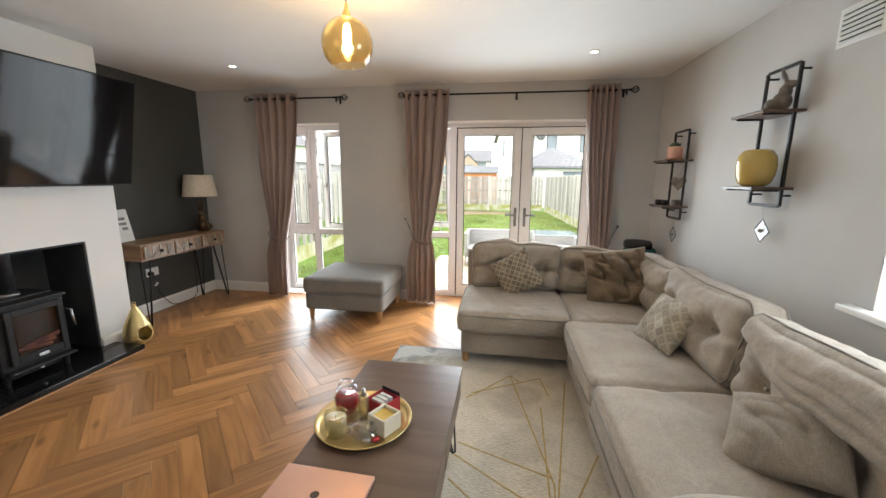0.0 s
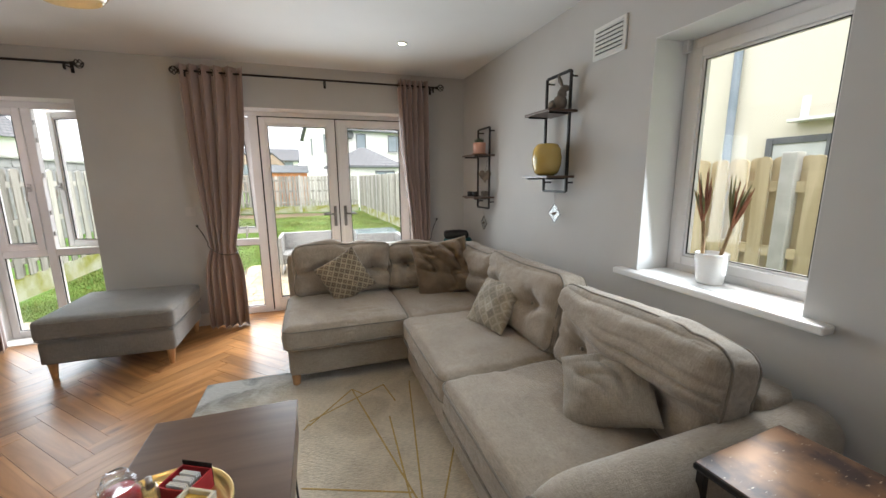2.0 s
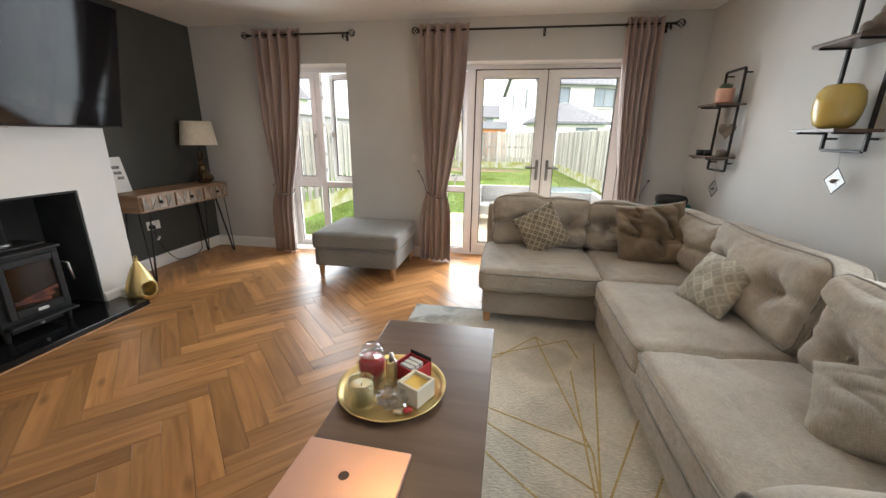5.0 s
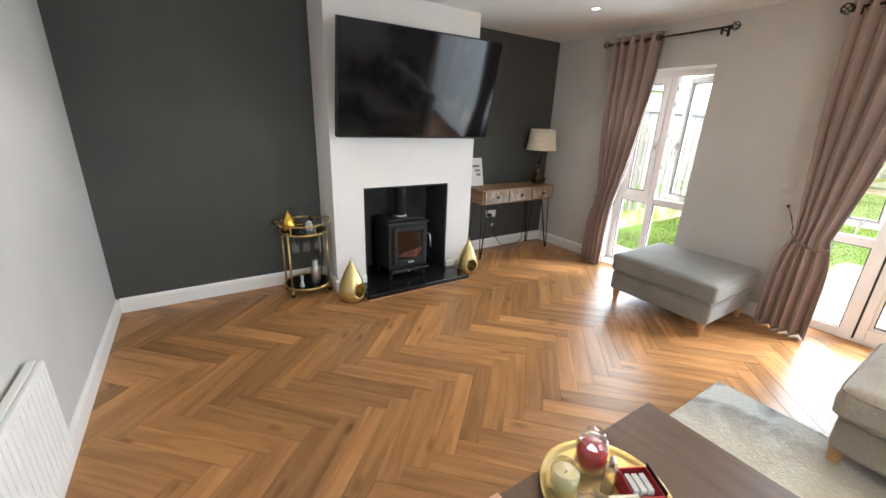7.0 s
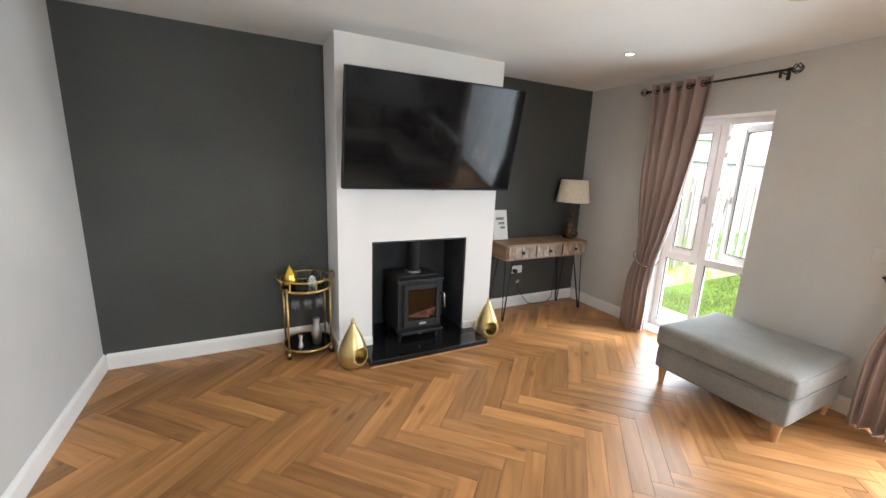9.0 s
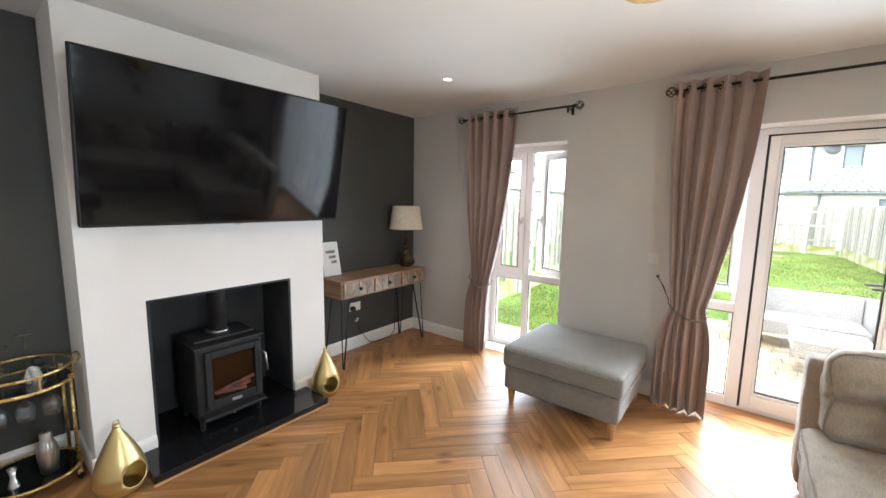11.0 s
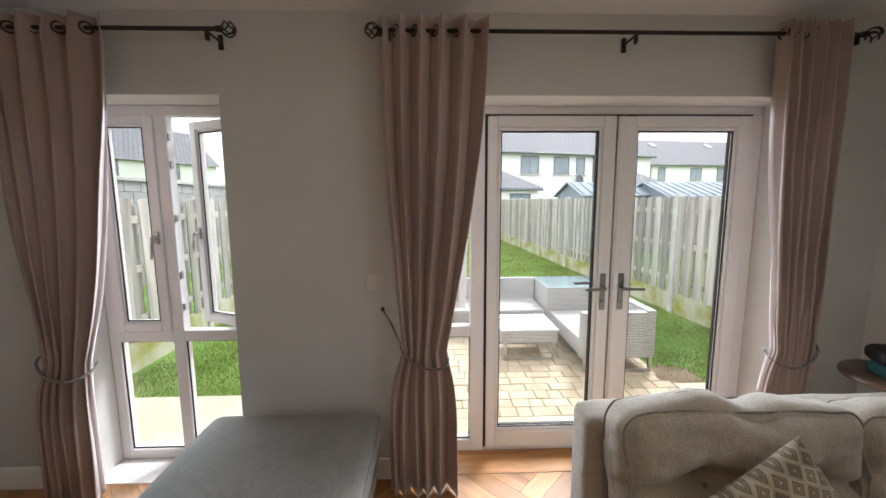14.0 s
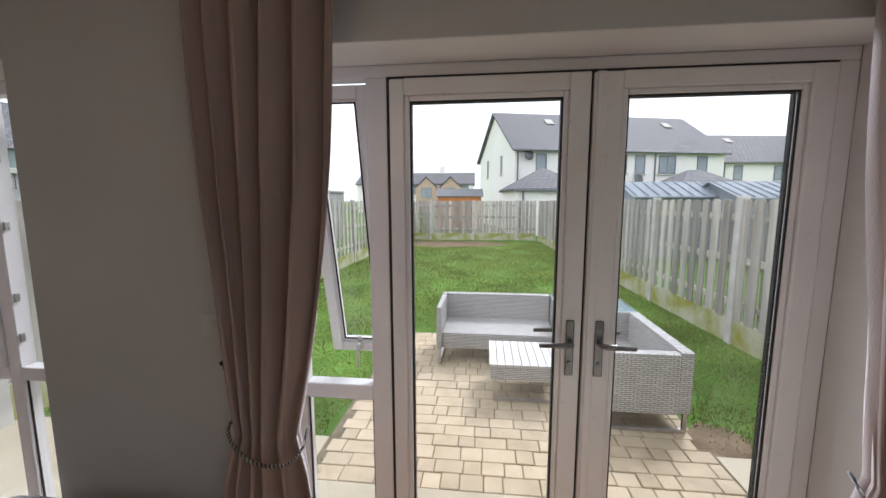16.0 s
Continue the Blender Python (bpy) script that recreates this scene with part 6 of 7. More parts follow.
def hare_figure(m):
    bm = bmesh.new()
    for c, r in (((0, 0, 0.05), (0.038, 0.046, 0.05)), ((0, -0.01, 0.1), (0.028, 0.03, 0.04)), ((0, -0.028, 0.138), (0.022, 0.032, 0.022)), ((0, 0.045, 0.035), (0.03, 0.03, 0.033))):
        own = bmesh.new()
        bmesh.ops.create_icosphere(own, subdivisions=3, radius=1)
        moved(own, Matrix.Translation(c) @ Matrix.Diagonal((*r, 1)))
        merge(bm, own)
    for s in (-1, 1):
        tube([(s * 0.01, -0.012, 0.15), (s * 0.016, 0.005, 0.185), (s * 0.02, 0.018, 0.218)], [0.007, 0.011, 0.004], False, 8, bm)
    ob = tagged(part("hare_ornament", bm, STONE, None, "", True), "small grey-brown resin hare on the wall shelf", "ornament")
    ob.matrix_world = m
    return ob


hare_figure(pose(1.865, 2.465, 1.8375, 0, 0, 60))
pp = thing("plant_pot", "pink ceramic pot with a small succulent on the shelf", "plant")
part("pot", lathe([(0, 0), (0.052, 0), (0.058, 0.01), (0.062, 0.11), (0.058, 0.112), (0.055, 0.09), (0, 0.088)], 32), surface("blush_ceramic", (0.58, 0.30, 0.22), (0.68, 0.38, 0.29), 5, 0.5, 0.05), pp, "", True)
part("saucer", lathe([(0, -0.0), (0.068, 0), (0.07, 0.012), (0.064, 0.012), (0.06, 0.003), (0, 0.003)], 32), surface("terracotta", (0.30, 0.12, 0.06), (0.38, 0.17, 0.09), 8, 0.8, 0.1), pp, "", True)
LEAF = surface("succulent_leaf", (0.05, 0.085, 0.05), (0.10, 0.14, 0.085), 20, 0.6, 0.1)
random.seed(4)
for k in range(26):
    a, t = k * 2.4, 15 + 50 * (k / 26)
    lf = part("leaf", tube([(0, 0, 0), (0.02, 0, 0.004), (0.042, 0, 0.012), (0.058, 0, 0.022)], [0.004, 0.008, 0.006, 0.001], False, 6), LEAF, pp, "", True)
    lf.matrix_basis = pose(0, 0, 0.092, 0, 0, math.degrees(a)) @ pose(0.008, 0, 0, 0, -(85 - t), 0)
pp.matrix_world = pose(1.842, 3.70, 1.6325)
heart = bmesh.new()
pts = []
for k in range(40):
    t = 2 * math.pi * k / 40
    pts.append((16 * math.sin(t) ** 3, 13 * math.cos(t) - 5 * math.cos(2 * t) - 2 * math.cos(3 * t) - math.cos(4 * t)))
f_, b2_ = [[heart.verts.new((s, x * 0.0036, z * 0.0042)) for x, z in pts] for s in (-0.008, 0.008)]
heart.faces.new(f_)
heart.faces.new(b2_[::-1])
for k in range(40):
    heart.faces.new((f_[k], b2_[k], b2_[(k + 1) % 40], f_[(k + 1) % 40]))
bmesh.ops.recalc_face_normals(heart, faces=heart.faces[:])
hh = thing("heart_ornament", "brown wooden heart hung on string from the shelf", "ornament")
part("heart", heart, STONE, hh).matrix_world = pose(1.86, 3.60, 1.435, 0, 0, 70)
part("string", rod((1.86, 3.60, 1.47), (1.887, 3.60, 1.60), 0.0012, 6), BLACK, hh)
for k, (dx, dy, rr_) in enumerate(((-0.055, 0.06, 0.03), (-0.03, -0.005, 0.027))):
    tl = tagged(part("tealight_holder", lathe([(0, 0), (rr_, 0), (rr_ + 0.002, 0.045), (rr_ - 0.004, 0.046), (rr_ - 0.006, 0.02), (0, 0.02)], 20), BLACK, None, "", True), "small black tealight holder on the wall shelf", "candle holder", "tealight holders")
    tl.matrix_world = pose(1.84 + dx, 3.72 + dy, 1.2385)
bird = tagged(part("trinket_box", soft_box(0.07, 0.045, 0.05, 0.015, cuts=8, wrinkle=0.008, seed=3), STONE, None, "", True), "small dark carved trinket box on the shelf", "trinket")
bird.matrix_world = pose(1.87, 3.635, 1.2635, 0, 0, 25)


def hung_diamond(y, z, ztop, label):
    d = thing("hanging_frame", label, "wall ornament", group="hanging glass diamonds")
    fr_ = frame_bars(-0.052, 0.052, -0.052, 0.052, -0.004, 0.004, 0.006, lip=0)
    M = pose(1.905, y, z, 0, 0, -90) @ pose(0, 0, 0, 0, 45, 0)
    part("metal_frame", fr_, PEWTER, d, "thin silver frame").matrix_world = M
    part("glass", box(-0.046, -0.001, -0.046, 0.046, 0.001, 0.046), CLEAR, d, "clear glass").matrix_world = M
    part("sprig", tube([(-0.016, -0.003, -0.022), (-0.002, -0.005, -0.004), (0.010, -0.003, 0.022)], [0.004, 0.013, 0.003], False, 6), STONE, d, "dark pressed sprig").matrix_world = M
    part("string", rod((1.905, y, z + 0.073), (1.895, y, ztop), 0.001, 6), ROPE, d)
    return d


hung_diamond(2.53, 1.165, 1.312, "silver framed glass diamond with a sprig, hung from the shelf")
hung_diamond(3.715, 0.975, 1.12, "small silver framed glass diamond hung from the far shelf")

# ---- plant on the window board ----
wp = thing("potted_plant", "white pot with two bare reddish dracaena stems", "plant")
part("pot", lathe([(0, 0), (0.05, 0), (0.056, 0.01), (0.068, 0.125), (0.069, 0.145), (0.064, 0.146), (0.06, 0.125), (0, 0.122)], 36), CHINA, wp, "white glazed pot", True)
part("soil", lathe([(0, 0.1225), (0.0595, 0.1225), (0.05, 0.128), (0, 0.129)], 24), surface("potting_soil", (0.03, 0.02, 0.014), (0.07, 0.05, 0.035), 40, 0.95, 0.6, 90), wp)
STEM = surface("dry_stem", (0.22, 0.13, 0.06), (0.38, 0.25, 0.13), 30, 0.8, 0.3, 90)
DRY = surface("red_dry_leaf", (0.20, 0.06, 0.035), (0.34, 0.15, 0.07), 12, 0.7, 0.2, 90)
GRN = surface("olive_leaf", (0.11, 0.12, 0.04), (0.2, 0.18, 0.07), 12, 0.6, 0.2, 90)
for sx_, (bx0, by0, lean, hgt) in enumerate(((-0.022, 0.03, -4, 0.17), (0.012, -0.025, 9, 0.15))):
    part("stem", tube([(bx0, by0, 0.12), (bx0 + 0.004, by0 - lean * 0.002, 0.12 + hgt * 0.5), (bx0, by0 - lean * 0.004, 0.12 + hgt)], [0.009, 0.007, 0.008], False, 8), STEM, wp, "", True)
    for k in range(13):
        az = k * 2.4 + sx_
        out = 0.012 + 0.032 * random.random()
        top__ = Vector((bx0 + out * math.cos(az), by0 - lean * 0.008 + out * 1.3 * math.sin(az), 0.12 + hgt + 0.12 + 0.13 * random.random()))
        basep = Vector((bx0, by0 - lean * 0.004, 0.12 + hgt - 0.02 + 0.004 * k))
        midp = basep.lerp(top__, 0.5) + Vector((0.006 * math.cos(az), 0.006 * math.sin(az), 0.01))
        part("leaf", tube([basep, midp, top__], [0.004, 0.006, 0.0012], False, 5), DRY if k % 3 else GRN, wp, "", True)
wp.matrix_world = pose(2.055, 1.49, 0.9155)

# ---- small round table behind the sofa ----
rt_ = thing("corner_table", "small dark round table in the corner behind the sofa", "table")
part("tabletop", lathe([(0, 0.70), (0.20, 0.70), (0.205, 0.71), (0.20, 0.725), (0, 0.725)], 40), WALNUT, rt_, "", True)
part("pedestal", lathe([(0, 0.0), (0.14, 0.0), (0.13, 0.02), (0.03, 0.05), (0.025, 0.4), (0.04, 0.70), (0, 0.70)], 28), WALNUT, rt_, "", True)
rt_.matrix_world = pose(1.71, 4.03, 0)
bl = tagged(part("folded_blanket", soft_box(0.24, 0.2, 0.06, 0.025, (0, 0, 0.01), 12, 0.01, 7), surface("teal_wool", (0.02, 0.09, 0.10), (0.04, 0.15, 0.16), 12, 0.95, 0.5, 200), None, "", True), "folded dark teal blanket on the corner table", "blanket")
bl.matrix_world = pose(1.74, 4.03, 0.757, 0, 0, 20)
bag = tagged(part("black_bag", soft_box(0.26, 0.14, 0.07, 0.03, (0, 0, 0.015), 12, 0.012, 9), BLACK, None, "", True), "soft black bag lying on the blanket", "bag")
bag.matrix_world = pose(1.72, 4.02, 0.825, 0, 0, -15)


# ---- outside ----
GZ = -0.17
LAWN = surface("lawn_soil_and_grass", (0.07, 0.135, 0.025), (0.14, 0.25, 0.05), 1.2, 0.95, 0.6, 40, depth=0.02, spec=0.1)
SOIL = surface("bare_soil", (0.13, 0.095, 0.06), (0.24, 0.18, 0.12), 4, 0.95, 0.8, 30, depth=0.02, spec=0.1)
CONC = surface("damp_concrete", (0.40, 0.35, 0.25), (0.54, 0.485, 0.37), 2.2, 0.75, 0.3, 70, spread=(0.3, 0.7))
PAVER = surface("weathered_paver", (0.43, 0.345, 0.23), (0.56, 0.465, 0.33), 5, 0.8, 0.5, 60, vary=0.09, spread=(0.3, 0.7))
JOINT = surface("sandy_joint", (0.13, 0.105, 0.07), (0.21, 0.175, 0.12), 12, 0.95, 0.5, 80)
FENCE = wood("weathered_fence_board", (0.26, 0.245, 0.215), (0.47, 0.445, 0.40), 0.85, 0.3, 0.5, knots=False, spec=0.2)
NEWFENCE = wood("pale_new_fence_board", (0.42, 0.335, 0.20), (0.62, 0.52, 0.345), 0.85, 0.14, 0.5, spec=0.2)
POST = surface("concrete_post", (0.40, 0.39, 0.36), (0.52, 0.51, 0.48), 5, 0.9, 0.3, 80)
MOSSY = surface("mossy_gravel_board", (0.26, 0.26, 0.03), (0.46, 0.45, 0.34), 2.6, 0.9, 0.3, 60, spread=(0.38, 0.62))
RENDER = surface("white_render", (0.74, 0.72, 0.69), (0.80, 0.78, 0.75), 0.5, 0.9, 0.2, 20)
CREAM = surface("cream_render", (0.56, 0.525, 0.42), (0.63, 0.595, 0.485), 0.6, 0.9, 0.2, 30)
BRICKF = surface("buff_brick", (0.40, 0.285, 0.215), (0.50, 0.37, 0.29), 3, 0.9, 0.3, 12)
GREYW = surface("dark_window_frame", (0.10, 0.105, 0.11), (0.14, 0.145, 0.15), 4, 0.4, 0.05)
DARKGL = surface("dark_window_pane", (0.19, 0.23, 0.26), (0.28, 0.32, 0.35), 0.8, 0.06, 0.0)
BLOCKM = surface("grey_concrete_block", (0.27, 0.27, 0.27), (0.36, 0.36, 0.35), 2, 0.9, 0.4, 50)
TIN = surface("grey_metal_sheet", (0.20, 0.23, 0.26), (0.27, 0.30, 0.33), 2, 0.8, 0.05, 30, spec=0.2)
SHEDW = surface("orange_stained_timber", (0.42, 0.15, 0.045), (0.55, 0.22, 0.07), 3, 0.8, 0.2, 20)

tile_m, tn, tl_, tb_ = node_mat("roof_tiles")
tcd = tn.new("ShaderNodeTexCoord")
tbk = tn.new("ShaderNodeTexBrick")
tbk.inputs["Scale"].default_value = 1.0
tbk.inputs["Brick Width"].default_value, tbk.inputs["Row Height"].default_value, tbk.inputs["Mortar Size"].default_value = 0.33, 0.30, 0.035
tbk.inputs["Color1"].default_value, tbk.inputs["Color2"].default_value, tbk.inputs["Mortar"].default_value = (0.13, 0.13, 0.137, 1), (0.17, 0.17, 0.178, 1), (0.07, 0.07, 0.074, 1)
tl_.new(tcd.outputs["UV"], tbk.inputs["Vector"])
tl_.new(tbk.outputs["Color"], tb_.inputs["Base Color"])
tbp = tn.new("ShaderNodeBump")
tbp.inputs["Strength"].default_value, tbp.inputs["Distance"].default_value, tbp.invert = 1.0, 0.03, True
tl_.new(tbk.outputs["Fac"], tbp.inputs["Height"])
tl_.new(tbp.outputs[0], tb_.inputs["Normal"])
tb_.inputs["Roughness"].default_value = 0.75
TILES = tile_m

wick, kn, kl, kb = node_mat("pale_grey_wicker")
ktc = kn.new("ShaderNodeTexCoord")
kmp = kn.new("ShaderNodeMapping")
kl.new(ktc.outputs["UV"], kmp.inputs["Vector"])
kbk = kn.new("ShaderNodeTexBrick")
kbk.inputs["Scale"].default_value = 1.0
kbk.inputs["Brick Width"].default_value, kbk.inputs["Row Height"].default_value, kbk.inputs["Mortar Size"].default_value = 0.060, 0.016, 0.0034
kbk.inputs["Mortar Smooth"].default_value = 0.6
kbk.inputs["Color1"].default_value, kbk.inputs["Color2"].default_value, kbk.inputs["Mortar"].default_value = (0.50, 0.49, 0.47, 1), (0.62, 0.61, 0.59, 1), (0.13, 0.125, 0.12, 1)
kl.new(kmp.outputs[0], kbk.inputs["Vector"])
kl.new(kbk.outputs["Color"], kb.inputs["Base Color"])
kbp = kn.new("ShaderNodeBump")
kbp.inputs["Strength"].default_value, kbp.inputs["Distance"].default_value, kbp.invert = 0.9, 0.004, True
kl.new(kbk.outputs["Fac"], kbp.inputs["Height"])
kl.new(kbp.outputs[0], kb.inputs["Normal"])
kb.inputs["Roughness"].default_value = 0.6


def box_uv(ob):
    """UVs in metres by each face's main direction."""
    me = ob.data
    uv = me.uv_layers.new(name="UVMap")
    for p in me.polygons:
        n = p.normal
        for li in p.loop_indices:
            c = me.vertices[me.loops[li].vertex_index].co
            if abs(n.z) > 0.7:
                uv.data[li].uv = (c.x, c.y)
            elif abs(n.x) > abs(n.y):
                uv.data[li].uv = (c.y, c.z / max(0.35, math.sqrt(1 - n.z * n.z)))
            else:
                uv.data[li].uv = (c.x, c.z / max(0.35, math.sqrt(1 - n.z * n.z)))
    return ob


gr = bmesh.new()
R_ = 900
g0 = [gr.verts.new((x, y, GZ - 0.012)) for x, y in ((-R_, -R_), (R_, -R_), (R_, R_), (-R_, R_))]
gr.faces.new(g0)
setting("ground", gr, LAWN, "green lawn reaching to the fences and beyond", "lawn")

# grass blades
rng_ = np.random.default_rng(7)
COUNT = 150000
yy_ = 5.3 + (19.8 - 5.3) * rng_.random(COUNT) ** 1.7
xx_ = rng_.uniform(-3.5, 3.3, COUNT)
keep = np.ones(COUNT, bool)
keep &= xx_ < 3.20 - 0.055 * (yy_ - 8.0)
keep &= ~((xx_ > -0.92 + 0.10 * np.sin(yy_ * 4)) & (xx_ < 1.82) & (yy_ < 8.0))
keep &= ~((xx_ <= -0.9) & (yy_ < 5.70))
keep &= ~((xx_ > 1.78) & (yy_ < 5.76))
keep &= ~((((xx_ - 1.93) / 0.17) ** 2 + ((yy_ - 5.93) / 0.18) ** 2 < 1) & (rng_.random(COUNT) < 0.85))
keep &= ~((((xx_ + 1.6) / 2.6) ** 2 + ((yy_ - 18.9) / 1.1) ** 2 < 1) & (rng_.random(COUNT) < 0.93))
xx_, yy_ = xx_[keep], yy_[keep]
n_b = len(xx_)
hh_ = rng_.uniform(0.018, 0.05, n_b) * (0.8 + 0.4 * np.sin(xx_ * 3.1) * np.cos(yy_ * 2.3))
wd = 0.0035 + 0.0012 * (yy_ - 5.0) ** 0.8
az_ = rng_.uniform(0, 2 * np.pi, n_b)
lean_ = rng_.uniform(0.1, 0.9, n_b) * hh_
vv = np.empty((n_b, 3, 3))
vv[:, 0] = np.stack([xx_ - wd * np.cos(az_), yy_ - wd * np.sin(az_), np.full(n_b, GZ - 0.013)], 1)
vv[:, 1] = np.stack([xx_ + wd * np.cos(az_), yy_ + wd * np.sin(az_), np.full(n_b, GZ - 0.013)], 1)
vv[:, 2] = np.stack([xx_ + lean_ * np.sin(az_), yy_ - lean_ * np.cos(az_), GZ - 0.012 + hh_], 1)
gm = bpy.data.meshes.new("grass")
gm.from_pydata(vv.reshape(-1, 3).tolist(), [], np.arange(n_b * 3).reshape(-1, 3).tolist())
gmat, gn, gl_, gb = node_mat("grass_blade")
gg = gn.new("ShaderNodeNewGeometry")
grp = gn.new("ShaderNodeValToRGB")
grp.color_ramp.elements[0].color, grp.color_ramp.elements[1].color = (0.13, 0.235, 0.04, 1), (0.29, 0.43, 0.09, 1)
q_ = grp.color_ramp.elements.new(0.93)
q_.color = (0.30, 0.28, 0.10, 1)
gl_.new(gg.outputs["Random Per Island"], grp.inputs["Fac"])
gtc = gn.new("ShaderNodeTexCoord")
gno = gn.new("ShaderNodeTexNoise")
gno.inputs["Scale"].default_value, gno.inputs["Detail"].default_value = 1.6, 5
gl_.new(gtc.outputs["Object"], gno.inputs["Vector"])
gmr = gn.new("ShaderNodeMapRange")
gmr.inputs["From Min"].default_value, gmr.inputs["From Max"].default_value = 0.3, 0.7
gmr.inputs["To Min"].default_value, gmr.inputs["To Max"].default_value = 0.75, 1.35
gl_.new(gno.outputs["Fac"], gmr.inputs["Value"])
ghs = gn.new("ShaderNodeHueSaturation")
gl_.new(gmr.outputs[0], ghs.inputs["Value"])
gl_.new(grp.outputs[0], ghs.inputs["Color"])
gl_.new(ghs.outputs[0], gb.inputs["Base Color"])
gb.inputs["Roughness"].default_value = 0.7
gb.inputs["Specular IOR Level"].default_value = 0.2
gm.materials.append(gmat)
tagged(new("grass", gm), "short green lawn grass with thin patches", "grass", kind="stuff")

soil = bmesh.new()
for cx, cy, rx, ry in ((-1.6, 18.9, 2.7, 1.15), (1.93, 5.93, 0.22, 0.24)):
    vs = [soil.verts.new((cx + rx * math.cos(a) * (1 + 0.2 * noise.noise(Vector((cx, a * 2, 0)))), cy + ry * math.sin(a) * (1 + 0.25 * noise.noise(Vector((cy, a * 2, 4)))), GZ - 0.008)) for a in (2 * math.pi * k / 40 for k in range(40))]
    soil.faces.new(vs)
setting("bare_soil", soil, SOIL, "bare earth patches in the lawn", "soil")
apron = bmesh.new()
box(-6.0, 4.72, GZ - 0.1, -0.95, 5.69, GZ, 0.004, apron)
box(-0.95, 4.72, GZ - 0.1, 1.79, 5.245, GZ + 0.001, 0.004, apron)
box(1.79, 4.72, GZ - 0.1, 3.3, 5.75, GZ, 0.004, apron)
setting("pavement", apron, CONC, "damp tan concrete apron along the house", "pavement")
setting("door_step", box(-0.62, 4.721, GZ + 0.002, 1.46, 4.86, -0.055, 0.008), CONC, "low concrete step under the garden doors", "step")
setting("patio_bed", box(-0.95, 5.245, GZ - 0.1, 1.79, 8.02, GZ - 0.010), JOINT, "sandy bed under the patio", "patio")


# garden furniture
def wicker_block(parent, name, x0, y0, z0, x1, y1, z1, bevel=0.012):
    ob = part(name, box(x0, y0, z0, x1, y1, z1, bevel), wick, parent, "woven pale grey wicker")
    return box_uv(ob)


def sled(parent, x0, y0, x1, y1, z):
    """A flat metal runner leg."""
    g = GZ + 0.001
    bm = bmesh.new()
    box(x0, y0, g, x1, y1, g + 0.03, 0.003, bm)
    if x1 - x0 > y1 - y0:
        box(x0, y0, g + 0.03, x0 + 0.03, y1, z, 0.003, bm)
        box(x1 - 0.03, y0, g + 0.03, x1, y1, z, 0.003, bm)
    else:
        box(x0, y0, g + 0.03, x1, y0 + 0.03, z, 0.003, bm)
        box(x0, y1 - 0.03, g + 0.03, x1, y1, z, 0.003, bm)
    return part("runner", bm, STEEL, parent, "grey metal runner leg")


osofa = thing("garden_sofa", "pale grey wicker garden sofa without cushions on the patio", "garden sofa")
wicker_block(osofa, "seat", -0.255, 7.08, 0.0, 0.95, 7.66, 0.17)
wicker_block(osofa, "backrest", -0.31, 7.66, 0.0, 0.965, 7.76, 0.465)
wicker_block(osofa, "arm", -0.31, 7.02, 0.0, -0.255, 7.66, 0.465)
sled(osofa, -0.30, 7.04, -0.265, 7.74, 0.0)
sled(osofa, 0.87, 7.04, 0.905, 7.74, 0.0)
otab = thing("corner_box_table", "wicker corner box with a glass top between the sofas", "garden table")
wicker_block(otab, "box", 0.975, 7.07, -0.09, 1.745, 7.76, 0.462)
part("glass_top", box(0.985, 7.08, 0.463, 1.735, 7.75, 0.470, 0.002), clear("frosted_top", (0.75, 0.86, 0.88), 0.15), otab, "pale glass top")
for x in (1.0, 1.70):
    sled(otab, x, 7.09, x + 0.03, 7.74, -0.09)
osofa2 = thing("garden_sofa", "pale grey wicker garden sofa along the lawn side of the patio", "garden sofa")
wicker_block(osofa2, "seat", 0.99, 6.07, 0.0, 1.645, 7.05, 0.17)
wicker_block(osofa2, "backrest", 1.645, 6.0, -0.02, 1.745, 7.06, 0.465)
wicker_block(osofa2, "arm", 0.99, 5.985, -0.02, 1.645, 6.07, 0.455)
sled(osofa2, 1.02, 6.0, 1.72, 6.03, -0.02)
sled(osofa2, 1.02, 7.01, 1.72, 7.04, 0.0)
olow = thing("garden_table", "low wicker garden table with a slatted top", "garden table")
wicker_block(olow, "apron", 0.255, 6.315, 0.03, 0.865, 6.865, 0.165)
SLATW = surface("white_grey_polywood", (0.60, 0.59, 0.57), (0.68, 0.67, 0.65), 6, 0.5, 0.1, 60)
for k in range(9):
    part("slat", box(0.245 + k * 0.0703, 6.305, 0.166, 0.308 + k * 0.0703, 6.875, 0.18, 0.003), SLATW, olow)
sled(olow, 0.28, 6.33, 0.84, 6.355, 0.03)
sled(olow, 0.28, 6.82, 0.84, 6.845, 0.03)

# ---- fences ----
BW, BT = 0.132, 0.018


def board_mesh(name, h, material, w=BW):
    """An upright board with a rounded top, drawn lying so that its grain runs along x."""
    bm = bmesh.new()
    prof = [(0, -w / 2), (h - 0.03, -w / 2), (h - 0.008, -w / 3), (h, 0), (h - 0.008, w / 3), (h - 0.03, w / 2), (0, w / 2)]
    A, B = [[bm.verts.new((x, y, s)) for x, y in prof] for s in (-BT / 2, BT / 2)]
    bm.faces.new(A[::-1])
    bm.faces.new(B)
    for k in range(len(prof)):
        k2 = (k + 1) % len(prof)
        bm.faces.new((A[k], A[k2], B[k2], B[k]))
    me = bpy.data.meshes.new(name)
    bm.to_mesh(me)
    bm.free()
    me.materials.append(material)
    return me



